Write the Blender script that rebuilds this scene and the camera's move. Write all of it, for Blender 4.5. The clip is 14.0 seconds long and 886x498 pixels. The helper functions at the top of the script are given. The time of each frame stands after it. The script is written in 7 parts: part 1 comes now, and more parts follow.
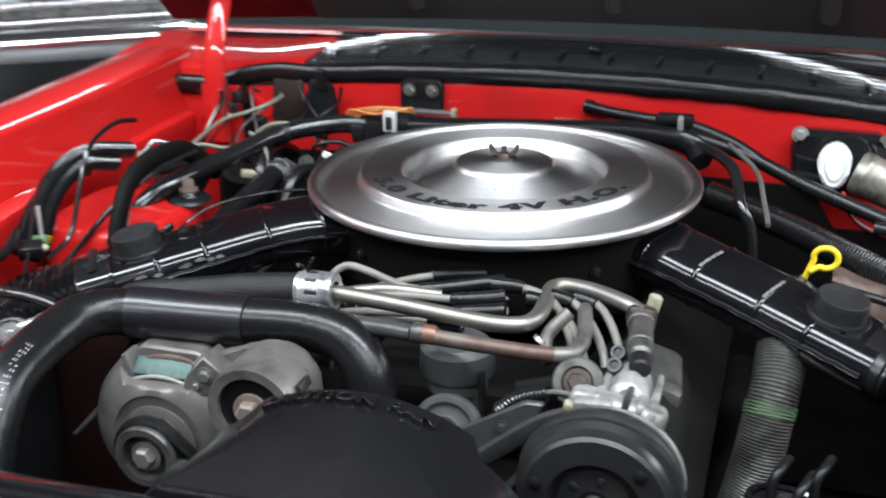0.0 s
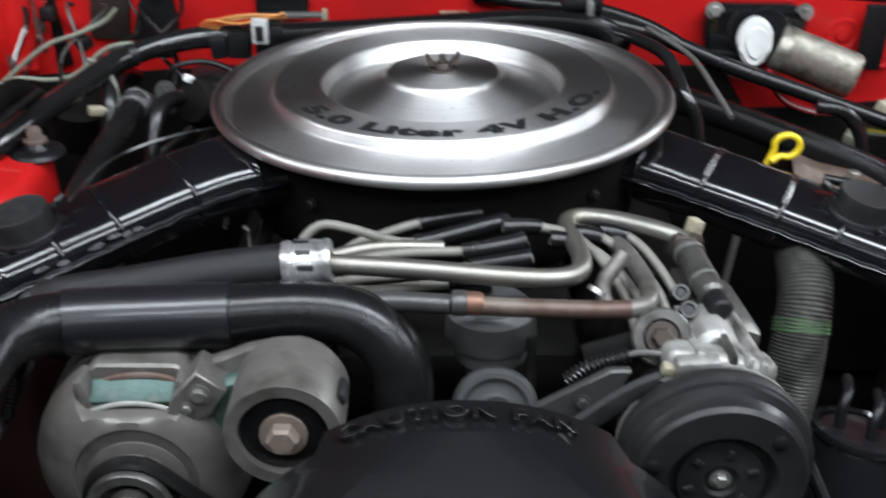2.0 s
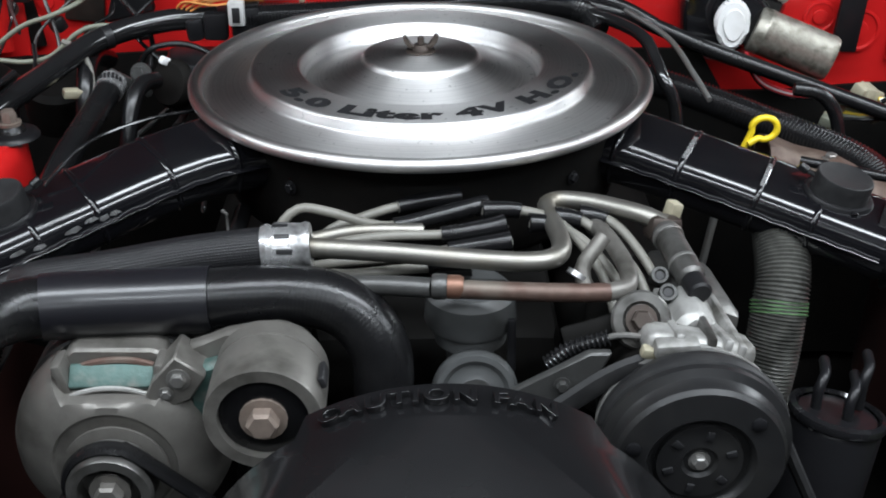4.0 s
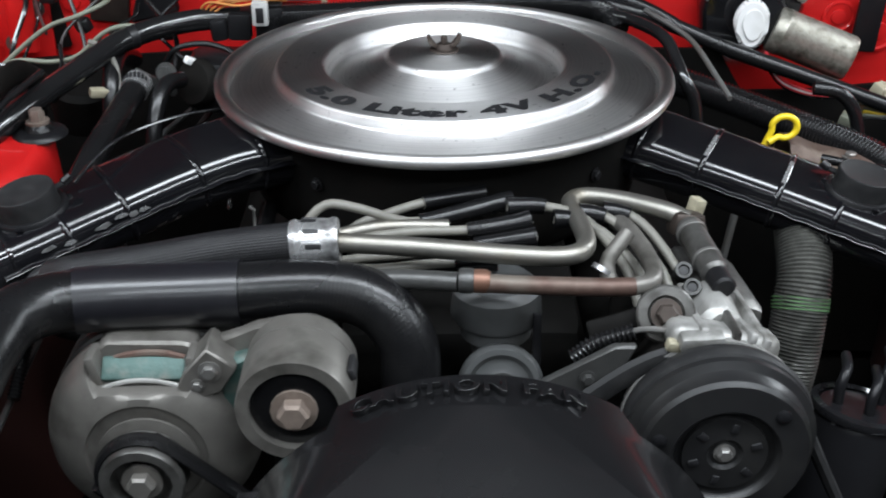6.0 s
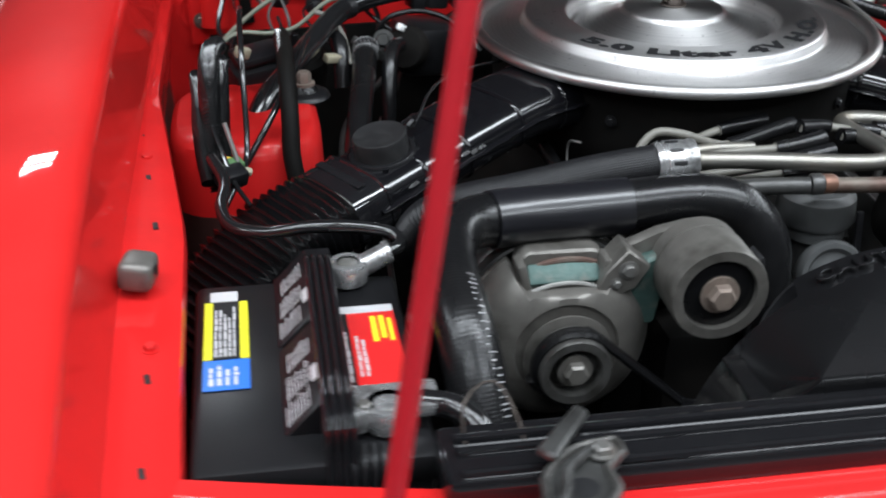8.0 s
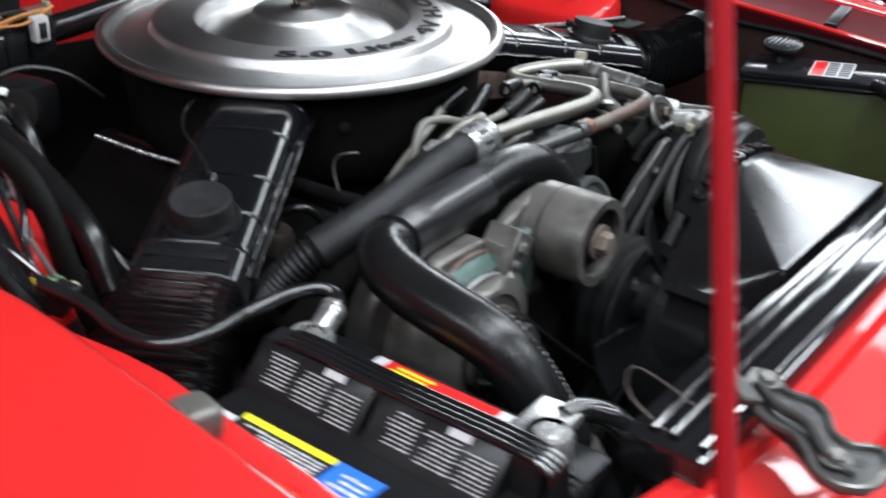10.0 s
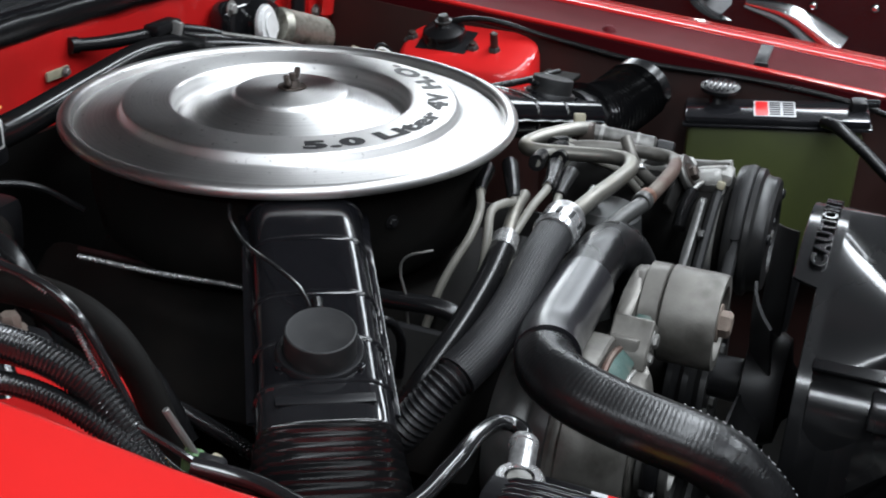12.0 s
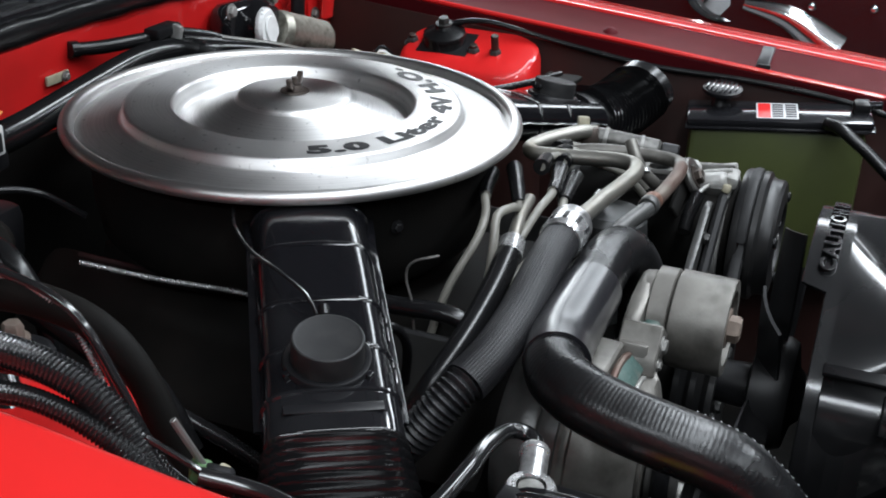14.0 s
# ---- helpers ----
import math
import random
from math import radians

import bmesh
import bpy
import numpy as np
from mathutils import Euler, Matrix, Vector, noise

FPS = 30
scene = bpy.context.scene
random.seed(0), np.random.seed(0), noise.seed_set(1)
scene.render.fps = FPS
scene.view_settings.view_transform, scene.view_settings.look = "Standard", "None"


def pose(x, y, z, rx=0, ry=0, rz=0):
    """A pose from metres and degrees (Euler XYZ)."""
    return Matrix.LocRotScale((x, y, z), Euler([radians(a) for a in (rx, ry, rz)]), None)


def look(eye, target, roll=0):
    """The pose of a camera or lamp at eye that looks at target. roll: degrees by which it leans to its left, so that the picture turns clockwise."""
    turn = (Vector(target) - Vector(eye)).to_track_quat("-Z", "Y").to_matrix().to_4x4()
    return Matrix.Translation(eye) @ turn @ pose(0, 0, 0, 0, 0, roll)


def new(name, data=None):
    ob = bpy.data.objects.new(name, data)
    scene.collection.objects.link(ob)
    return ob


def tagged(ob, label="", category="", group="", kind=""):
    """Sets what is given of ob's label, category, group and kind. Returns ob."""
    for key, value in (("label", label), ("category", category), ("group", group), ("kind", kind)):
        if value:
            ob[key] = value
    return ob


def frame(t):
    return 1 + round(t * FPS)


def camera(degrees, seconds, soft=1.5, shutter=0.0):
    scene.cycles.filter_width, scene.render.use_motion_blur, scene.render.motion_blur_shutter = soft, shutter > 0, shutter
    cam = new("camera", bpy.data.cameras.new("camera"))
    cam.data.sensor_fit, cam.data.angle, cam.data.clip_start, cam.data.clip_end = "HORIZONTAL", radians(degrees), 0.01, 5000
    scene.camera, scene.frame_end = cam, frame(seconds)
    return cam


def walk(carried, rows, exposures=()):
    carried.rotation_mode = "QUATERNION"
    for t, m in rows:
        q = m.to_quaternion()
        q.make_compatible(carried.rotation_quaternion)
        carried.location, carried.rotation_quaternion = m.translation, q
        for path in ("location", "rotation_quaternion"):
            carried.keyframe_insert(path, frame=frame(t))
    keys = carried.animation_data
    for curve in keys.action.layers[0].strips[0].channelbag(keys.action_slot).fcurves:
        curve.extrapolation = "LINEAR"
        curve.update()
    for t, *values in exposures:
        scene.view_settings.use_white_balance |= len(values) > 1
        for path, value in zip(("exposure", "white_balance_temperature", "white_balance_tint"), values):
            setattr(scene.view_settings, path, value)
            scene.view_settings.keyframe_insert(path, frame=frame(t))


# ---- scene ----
# ---- camera and its walk ----
cam = camera(40.94, 14.0, soft=1.9, shutter=0.85)
UNIT = 1.12          # metres per unit of the plan
PATH = [
    (0, (0.2936, -1.1744, 1.2880), (0.0182, -0.2828, 0.9286), -0.81),
    (0.5, (0.1606, -1.1059, 1.2840), (0.0016, -0.2025, 0.8858), -0.35),
    (1, (0.0792, -1.0808, 1.2806), (0.0298, -0.1767, 0.8560), -0.16),
    (1.5, (0.0391, -1.0425, 1.2769), (-0.0128, -0.1428, 0.8436), -0.17),
    (2, (0.0034, -1.0269, 1.2745), (-0.0005, -0.1395, 0.8134), -0.56),
    (2.5, (0.0013, -1.0216, 1.2745), (0.0256, -0.1430, 0.7976), 0.16),
    (5, (-0.0001, -1.0287, 1.2750), (0.0086, -0.1472, 0.8030), -0.30),
    (5.5, (-0.0030, -1.0303, 1.2740), (0.0041, -0.1483, 0.8028), -0.33),
    (6, (-0.0100, -1.0371, 1.2739), (-0.0033, -0.1553, 0.8024), -0.34),
    (6.5, (-0.0511, -1.0622, 1.2750), (-0.0694, -0.1810, 0.8027), -0.30),
    (7, (-0.1628, -1.1102, 1.2726), (-0.1584, -0.2273, 0.8030), -0.68),
    (7.5, (-0.2748, -1.1491, 1.2815), (-0.2162, -0.2708, 0.8069), -0.61),
    (7.7, (-0.3357, -1.1490, 1.2753), (-0.2534, -0.2706, 0.8047), -0.15),
    (10, (-0.8695, -0.8357, 1.2622), (-0.1548, -0.3049, 0.8068), 1.94),
    (10.5, (-0.9062, -0.7226, 1.2611), (-0.1629, -0.2158, 0.8246), 1.82),
    (11, (-0.9226, -0.6089, 1.2573), (-0.1105, -0.2064, 0.8350), 2.29),
    (11.5, (-0.9200, -0.5526, 1.2547), (-0.0920, -0.1834, 0.8327), 2.62),
    (12, (-0.9198, -0.5209, 1.2538), (-0.0769, -0.1861, 0.8325), 2.46),
    (12.5, (-0.9145, -0.5107, 1.2539), (-0.0669, -0.1865, 0.8336), 2.45),
    (13, (-0.9146, -0.5093, 1.2533), (-0.0689, -0.1805, 0.8329), 2.47),
    (13.5, (-0.9146, -0.5094, 1.2524), (-0.0701, -0.1771, 0.8325), 2.38),
    (14, (-0.9152, -0.5098, 1.2531), (-0.0704, -0.1787, 0.8329), 2.36),
]
walk(cam, [(t, look(Vector(eye) * UNIT, Vector(aim) * UNIT, roll)) for t, eye, aim, roll in PATH],
     [(0.0, 0.66), (0.5, 0.56), (1.0, 0.40), (2.0, 0.28), (2.5, 0.24), (6.5, 0.24), (7.5, 0.13), (10.0, 0.12), (12.5, 0.04), (14.0, 0.04)])

# ---- light ----
world = bpy.data.worlds.new("world")
scene.world = world
world.use_nodes = True
world.node_tree.nodes["Background"].inputs["Color"].default_value = (0.55, 0.6, 0.7, 1)
world.node_tree.nodes["Background"].inputs["Strength"].default_value = 0.02
scene.view_settings.exposure = 0.0

# ceiling luminaires of the hall: (x, y, z, length x, length y, watts)
LUMINAIRES = [
    (-1.25, -1.0, 3.2, 2.4, 0.4, 76),
    (1.25, -1.0, 3.2, 2.4, 0.4, 100),
    (-1.5, -2.5, 3.2, 2.4, 0.20, 58),
    (1.5, -2.5, 3.2, 2.4, 0.20, 80),
    (0.0, -4.4, 3.2, 2.4, 0.20, 30),
    (-3.6, -0.4, 3.2, 0.20, 2.4, 90),
    (4.3, -0.3, 3.2, 1.0, 3.0, 165),
    (-1.35, 2.66, 3.2, 0.5, 0.16, 13),
    (-1.35, 2.94, 3.2, 0.5, 0.16, 13),
    (-1.35, 3.22, 3.2, 0.5, 0.16, 13),
    (4.7, 1.9, 3.2, 2.4, 0.60, 75),
]
for lx, ly, lz, sx, sy, watts in LUMINAIRES:
    lamp = bpy.data.lights.new("ceiling_lamp", "AREA")
    lamp.shape, lamp.size, lamp.size_y, lamp.energy, lamp.color = "RECTANGLE", sx * UNIT, sy * UNIT, watts, (0.86, 0.93, 1.0)
    new("ceiling_lamp", lamp).matrix_world = pose(lx * UNIT, ly * UNIT, (lz - 0.05) * UNIT)

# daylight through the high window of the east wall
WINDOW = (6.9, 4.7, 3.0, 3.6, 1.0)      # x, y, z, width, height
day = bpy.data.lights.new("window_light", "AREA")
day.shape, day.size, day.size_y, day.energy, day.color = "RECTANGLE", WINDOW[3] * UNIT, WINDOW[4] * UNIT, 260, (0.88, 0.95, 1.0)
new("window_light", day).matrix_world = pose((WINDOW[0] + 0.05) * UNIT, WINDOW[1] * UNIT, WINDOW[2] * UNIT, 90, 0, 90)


# ---- materials ----
def material(name, color, rough=0.5, metal=0.0, coat=0.0, vary=0.15, grain=40.0, bump=0.0, bump_scale=300.0, stain=None,
             stain_scale=9.0, stain_amount=0.5, aniso=0.0, spec=0.5, coat_rough=0.04):
    """Principled surface with fine grain, wide stains, roughness wear and relief."""
    m = bpy.data.materials.new(name)
    m.use_nodes = True
    nt = m.node_tree
    n, l = nt.nodes, nt.links
    b = n["Principled BSDF"]
    b.inputs["Metallic"].default_value = metal
    b.inputs["Coat Weight"].default_value = coat
    b.inputs["Coat Roughness"].default_value = coat_rough
    b.inputs["Specular IOR Level"].default_value = spec
    tc = n.new("ShaderNodeTexCoord")
    fine = n.new("ShaderNodeTexNoise")
    fine.inputs["Scale"].default_value, fine.inputs["Detail"].default_value = grain, 6
    wide = n.new("ShaderNodeTexNoise")
    wide.inputs["Scale"].default_value, wide.inputs["Detail"].default_value = stain_scale, 5
    l.new(tc.outputs["Object"], fine.inputs["Vector"])
    l.new(tc.outputs["Object"], wide.inputs["Vector"])
    lo = [c * (1 - vary) for c in color]
    hi = [min(1, c * (1 + vary)) for c in color]
    ramp = n.new("ShaderNodeMix")
    ramp.data_type = "RGBA"
    ramp.inputs["A"].default_value, ramp.inputs["B"].default_value = (*lo, 1), (*hi, 1)
    l.new(fine.outputs["Fac"], ramp.inputs["Factor"])
    out = ramp.outputs["Result"]
    if stain:
        edge = n.new("ShaderNodeMapRange")
        edge.inputs["From Min"].default_value, edge.inputs["From Max"].default_value = 0.5, 0.72
        edge.inputs["To Max"].default_value = stain_amount
        l.new(wide.outputs["Fac"], edge.inputs["Value"])
        mix = n.new("ShaderNodeMix")
        mix.data_type = "RGBA"
        mix.inputs["B"].default_value = (*stain, 1)
        l.new(edge.outputs["Result"], mix.inputs["Factor"])
        l.new(out, mix.inputs["A"])
        out = mix.outputs["Result"]
    l.new(out, b.inputs["Base Color"])
    wear = n.new("ShaderNodeMapRange")
    wear.inputs["To Min"].default_value, wear.inputs["To Max"].default_value = max(0.02, rough * 0.75), min(1, rough * 1.3)
    l.new(wide.outputs["Fac"], wear.inputs["Value"])
    l.new(wear.outputs["Result"], b.inputs["Roughness"])
    if aniso:
        b.inputs["Anisotropic"].default_value = aniso
        b.inputs["Anisotropic Rotation"].default_value = 0.25
        t = n.new("ShaderNodeTangent")
        t.direction_type, t.axis = "RADIAL", "Z"
        l.new(t.outputs["Tangent"], b.inputs["Tangent"])
    if bump:
        rel = n.new("ShaderNodeTexNoise")
        rel.inputs["Scale"].default_value, rel.inputs["Detail"].default_value = bump_scale, 3
        l.new(tc.outputs["Object"], rel.inputs["Vector"])
        bp = n.new("ShaderNodeBump")
        bp.inputs["Strength"].default_value, bp.inputs["Distance"].default_value = bump, 0.001
        l.new(rel.outputs["Fac"], bp.inputs["Height"])
        l.new(bp.outputs["Normal"], b.inputs["Normal"])
    return m


RED = material("red_paint", (0.55, 0.013, 0.012), 0.55, spec=0.15, coat=1.0, vary=0.05, grain=25, stain=(0.42, 0.006, 0.006), stain_scale=5, stain_amount=0.35, bump=0.02, bump_scale=120)
RED_BAY = material("red_bay_paint", (0.56, 0.012, 0.012), 0.5, spec=0.2, coat=0.6, vary=0.08, grain=30, stain=(0.30, 0.012, 0.01), stain_scale=7, stain_amount=0.5, bump=0.12, bump_scale=60)
STEEL = material("brushed_steel", (0.71, 0.70, 0.69), 0.40, metal=1.0, vary=0.03, grain=60, aniso=0.72, stain=(0.52, 0.52, 0.53), stain_scale=14, stain_amount=0.25)
STEEL_RIM = material("rolled_steel_edge", (0.58, 0.57, 0.56), 0.38, metal=1.0, vary=0.06, grain=60, aniso=0.6, stain=(0.40, 0.385, 0.36), stain_scale=18, stain_amount=0.4)
GLOSS = material("gloss_black_paint", (0.008, 0.008, 0.009), 0.10, coat=0.5, vary=0.2, grain=40, bump=0.05, bump_scale=70, stain=(0.014, 0.014, 0.014), stain_scale=12, stain_amount=0.3)
SATIN = material("satin_black_paint", (0.008, 0.008, 0.009), 0.36, vary=0.2, grain=50, bump=0.05, stain=(0.022, 0.021, 0.02), stain_scale=10, stain_amount=0.3, spec=0.3)
PLASTIC = material("black_plastic", (0.008, 0.008, 0.009), 0.33, vary=0.15, grain=60, bump=0.05, bump_scale=500, stain=(0.016, 0.0155, 0.015), stain_scale=8, stain_amount=0.3, spec=0.28)
SHROUD = material("black_moulded_plastic", (0.006, 0.006, 0.0065), 0.26, coat=0.8, coat_rough=0.12, vary=0.15, grain=50, bump=0.06, bump_scale=200, stain=(0.014, 0.014, 0.014), stain_scale=6, stain_amount=0.3, spec=0.1)
RUBBER = material("black_rubber", (0.006, 0.006, 0.0065), 0.25, vary=0.2, grain=80, bump=0.06, bump_scale=420, stain=(0.013, 0.0125, 0.012), stain_scale=15, stain_amount=0.35, spec=0.38)
SLEEVE = material("smooth_sleeve_rubber", (0.008, 0.008, 0.010), 0.31, coat=0.24, coat_rough=0.16, vary=0.2, grain=60, bump=0.03, bump_scale=150, stain=(0.012, 0.012, 0.012), stain_scale=12, stain_amount=0.4, spec=0.5)
BELLOWS = material("moulded_rubber", (0.005, 0.005, 0.0055), 0.13, vary=0.2, grain=60, bump=0.05, bump_scale=200, stain=(0.014, 0.0135, 0.013), stain_scale=11, stain_amount=0.4, spec=0.45)
HOSE = material("woven_hose_rubber", (0.006, 0.006, 0.0065), 0.27, vary=0.25, grain=160, bump=0.16, bump_scale=200, stain=(0.015, 0.0145, 0.014), stain_scale=14, stain_amount=0.35, spec=0.38)
DARK = material("grimy_black_iron", (0.006, 0.0057, 0.0053), 0.6, vary=0.3, grain=30, bump=0.3, bump_scale=80, stain=(0.013, 0.011, 0.0095), stain_scale=12, stain_amount=0.5, spec=0.08)
CAST = material("cast_aluminium", (0.152, 0.144, 0.131), 0.42, metal=0.5, vary=0.22, grain=70, bump=0.12, bump_scale=420, stain=(0.042, 0.039, 0.033), stain_scale=24, stain_amount=0.9)
CASTB = material("bright_aluminium", (0.34, 0.335, 0.32), 0.5, metal=0.55, vary=0.25, grain=90, bump=0.5, bump_scale=200, stain=(0.07, 0.066, 0.055), stain_scale=30, stain_amount=0.85)
CASTG = material("verdigris_aluminium", (0.05, 0.095, 0.085), 0.5, metal=0.3, vary=0.4, grain=120, bump=0.4, stain=(0.13, 0.125, 0.11), stain_scale=60, stain_amount=0.85)
ZINC = material("zinc_tube", (0.26, 0.25, 0.225), 0.42, metal=0.9, vary=0.1, grain=70, stain=(0.24, 0.21, 0.16), stain_scale=20, stain_amount=0.7)
COPPER = material("rusty_tube", (0.098, 0.060, 0.048), 0.5, metal=0.5, vary=0.3, grain=120, bump=0.1, stain=(0.17, 0.155, 0.13), stain_scale=25, stain_amount=0.7)
CHROME = material("bright_metal", (0.75, 0.75, 0.75), 0.14, metal=1.0, vary=0.05, stain=(0.45, 0.44, 0.42), stain_scale=40, stain_amount=0.4)
LEAD = material("dull_lead_alloy", (0.50, 0.50, 0.50), 0.27, metal=0.75, vary=0.25, grain=120, bump=0.16, bump_scale=220, stain=(0.09, 0.088, 0.085), stain_scale=70, stain_amount=0.85)
IRON = material("grey_steel", (0.22, 0.215, 0.205), 0.42, metal=0.7, vary=0.2, grain=80, stain=(0.14, 0.1, 0.07), stain_scale=22, stain_amount=0.6)
DARKSTEEL = material("greasy_dark_steel", (0.07, 0.07, 0.068), 0.36, metal=0.5, vary=0.3, grain=60, bump=0.4, bump_scale=120, stain=(0.02, 0.019, 0.018), stain_scale=24, stain_amount=0.8)
RUST = material("rusted_bolt", (0.19, 0.15, 0.125), 0.6, metal=0.4, vary=0.3, grain=150, bump=0.4, stain=(0.14, 0.11, 0.09), stain_scale=60, stain_amount=0.7)
WIRE = material("grey_silicone", (0.17, 0.163, 0.142), 0.42, vary=0.15, grain=60, stain=(0.075, 0.07, 0.058), stain_scale=22, stain_amount=0.75)
# car red darkened for the rod: its weaker light is in the colour
RED_ROD = material("shaded_red_rod", (0.34, 0.008, 0.014), 0.5, coat=0.8, vary=0.08, stain=(0.22, 0.006, 0.01), stain_scale=9, stain_amount=0.4, spec=0.2)
PATINA = material("patinated_steel", (0.33, 0.315, 0.27), 0.42, metal=0.7, vary=0.4, grain=160, bump=0.25, stain=(0.085, 0.075, 0.055), stain_scale=60, stain_amount=0.95)
COPRING = material("copper_ring", (0.19, 0.10, 0.07), 0.4, metal=0.6, vary=0.2, grain=90)
YELLOW = material("yellow_plastic", (0.75, 0.55, 0.02), 0.35, vary=0.08, grain=40, stain=(0.45, 0.33, 0.03), stain_scale=60, stain_amount=0.5)
WHITE = material("white_plastic", (0.75, 0.75, 0.74), 0.4, vary=0.06, stain=(0.5, 0.49, 0.46), stain_scale=30, stain_amount=0.4)
OLIVE = material("olive_tank_plastic", (0.055, 0.066, 0.02), 0.4, vary=0.12, grain=20, stain=(0.03, 0.036, 0.013), stain_scale=6, stain_amount=0.6)
DARKNUT = material("blackened_steel", (0.065, 0.052, 0.045), 0.4, metal=0.7, vary=0.3, grain=100)
SHIELD = material("brown_scaled_steel", (0.085, 0.055, 0.042), 0.6, metal=0.2, vary=0.35, grain=60, bump=0.3, bump_scale=90, stain=(0.20, 0.16, 0.13), stain_scale=30, stain_amount=0.7)
CAPBLACK = material("matt_black_cap", (0.012, 0.012, 0.0125), 0.55, vary=0.25, grain=120, bump=0.08, bump_scale=260, stain=(0.03, 0.029, 0.028), stain_scale=60, stain_amount=0.4, spec=0.3)
INK = material("black_lettering", (0.008, 0.008, 0.009), 0.5, vary=0.3, grain=200)
PAPER = material("white_print", (0.52, 0.52, 0.53), 0.45, vary=0.05)
PAPERGREY = material("dirty_white_plastic", (0.48, 0.48, 0.47), 0.4, vary=0.15, grain=90, stain=(0.25, 0.24, 0.22), stain_scale=70, stain_amount=0.6)
LAMP = material("headlamp_glass", (0.62, 0.64, 0.66), 0.2, vary=0.12, grain=30, bump=0.4, bump_scale=60, spec=0.6)
LABEL_RED = material("red_print", (0.62, 0.02, 0.02), 0.35, vary=0.05)
LABEL_YEL = material("yellow_print", (0.72, 0.70, 0.03), 0.35, vary=0.05)
LABEL_BLUE = material("blue_print", (0.03, 0.16, 0.62), 0.35, vary=0.05)
TAN = material("tan_connector", (0.29, 0.265, 0.19), 0.5, vary=0.2, stain=(0.14, 0.12, 0.08), stain_scale=60, stain_amount=0.5)
COPWIRE = material("orange_wire", (0.55, 0.22, 0.05), 0.5, vary=0.2)
REDWIRE = material("red_wire", (0.5, 0.02, 0.03), 0.4, vary=0.1)
GRIMEAL = material("greasy_aluminium", (0.13, 0.127, 0.12), 0.34, metal=0.7, vary=0.35, grain=70, bump=0.4, bump_scale=160, stain=(0.035, 0.032, 0.028), stain_scale=34, stain_amount=0.92)
GREYCAP = material("grey_bakelite", (0.052, 0.054, 0.054), 0.45, vary=0.2, grain=60, bump=0.1, stain=(0.03, 0.029, 0.027), stain_scale=22, stain_amount=0.8)
FOIL = material("dirty_foil_tube", (0.15, 0.15, 0.138), 0.3, metal=0.7, vary=0.5, grain=120, bump=0.6, bump_scale=180, stain=(0.022, 0.022, 0.019), stain_scale=26, stain_amount=0.95)
SNORKEL = material("gloss_black_duct_paint", (0.0045, 0.0045, 0.0055), 0.14, coat=0.35, coat_rough=0.07, vary=0.2, grain=40, bump=0.20, bump_scale=40, stain=(0.009, 0.009, 0.0095), stain_scale=14, stain_amount=0.5, spec=0.36)
# red paint darkened: the shade on flange and hood underside is in the colour
SHADED_RED = material("shaded_red_paint", (0.075, 0.005, 0.008), 0.6, coat=0.0, vary=0.15, grain=25, bump=0.08, bump_scale=60, stain=(0.06, 0.005, 0.007), stain_scale=6, stain_amount=0.6, spec=0.12)
# grimy red with the darkness low in the bay put into its colour
APRON = material("shaded_grimy_red", (0.034, 0.012, 0.010), 0.5, vary=0.3, grain=14, bump=0.2, bump_scale=40, stain=(0.013, 0.010, 0.009), stain_scale=6, stain_amount=0.8)
BRAID = material("braided_hose_cover", (0.010, 0.010, 0.011), 0.36, vary=0.5, grain=300, bump=0.4, bump_scale=700, stain=(0.018, 0.0175, 0.017), stain_scale=40, stain_amount=0.5, spec=0.28)
LOOM = material("glossy_black_loom", (0.009, 0.009, 0.0095), 0.16, coat=0.4, vary=0.2, grain=80, spec=0.5)
GREYGREEN = material("grey_green_wire", (0.16, 0.17, 0.13), 0.45, vary=0.2, grain=60, stain=(0.08, 0.08, 0.06), stain_scale=30, stain_amount=0.6)
GREEN = material("green_tape", (0.06, 0.13, 0.05), 0.6, vary=0.3, grain=120)
CONCRETE = material("hall_floor_paint", (0.20, 0.20, 0.205), 0.35, vary=0.1, grain=6, stain=(0.24, 0.24, 0.24), stain_scale=1.5, stain_amount=0.6)
WALL = material("hall_wall_paint", (0.10, 0.10, 0.105), 0.7, vary=0.15, grain=4, stain=(0.12, 0.12, 0.12), stain_scale=1, stain_amount=0.6)
CEIL = material("hall_ceiling_paint", (0.20, 0.20, 0.20), 0.8, vary=0.1, grain=4)
GLASS = material("windscreen_glass", (0.02, 0.025, 0.025), 0.04, vary=0.05, spec=0.8)
PULLEY = material("worn_black_pulley", (0.012, 0.012, 0.0125), 0.34, vary=0.25, grain=50, bump=0.08, stain=(0.030, 0.029, 0.027), stain_scale=18, stain_amount=0.5, spec=0.35)
COWL = material("glossy_cowl_plastic", (0.011, 0.011, 0.0125), 0.16, coat=0.6, coat_rough=0.08, vary=0.2, grain=40, bump=0.04, bump_scale=150, stain=(0.03, 0.03, 0.031), stain_scale=8, stain_amount=0.4)
LINER = material("dusty_hood_lining", (0.028, 0.026, 0.026), 0.7, vary=0.2, grain=12, stain=(0.035, 0.027, 0.027), stain_scale=3, stain_amount=0.5)


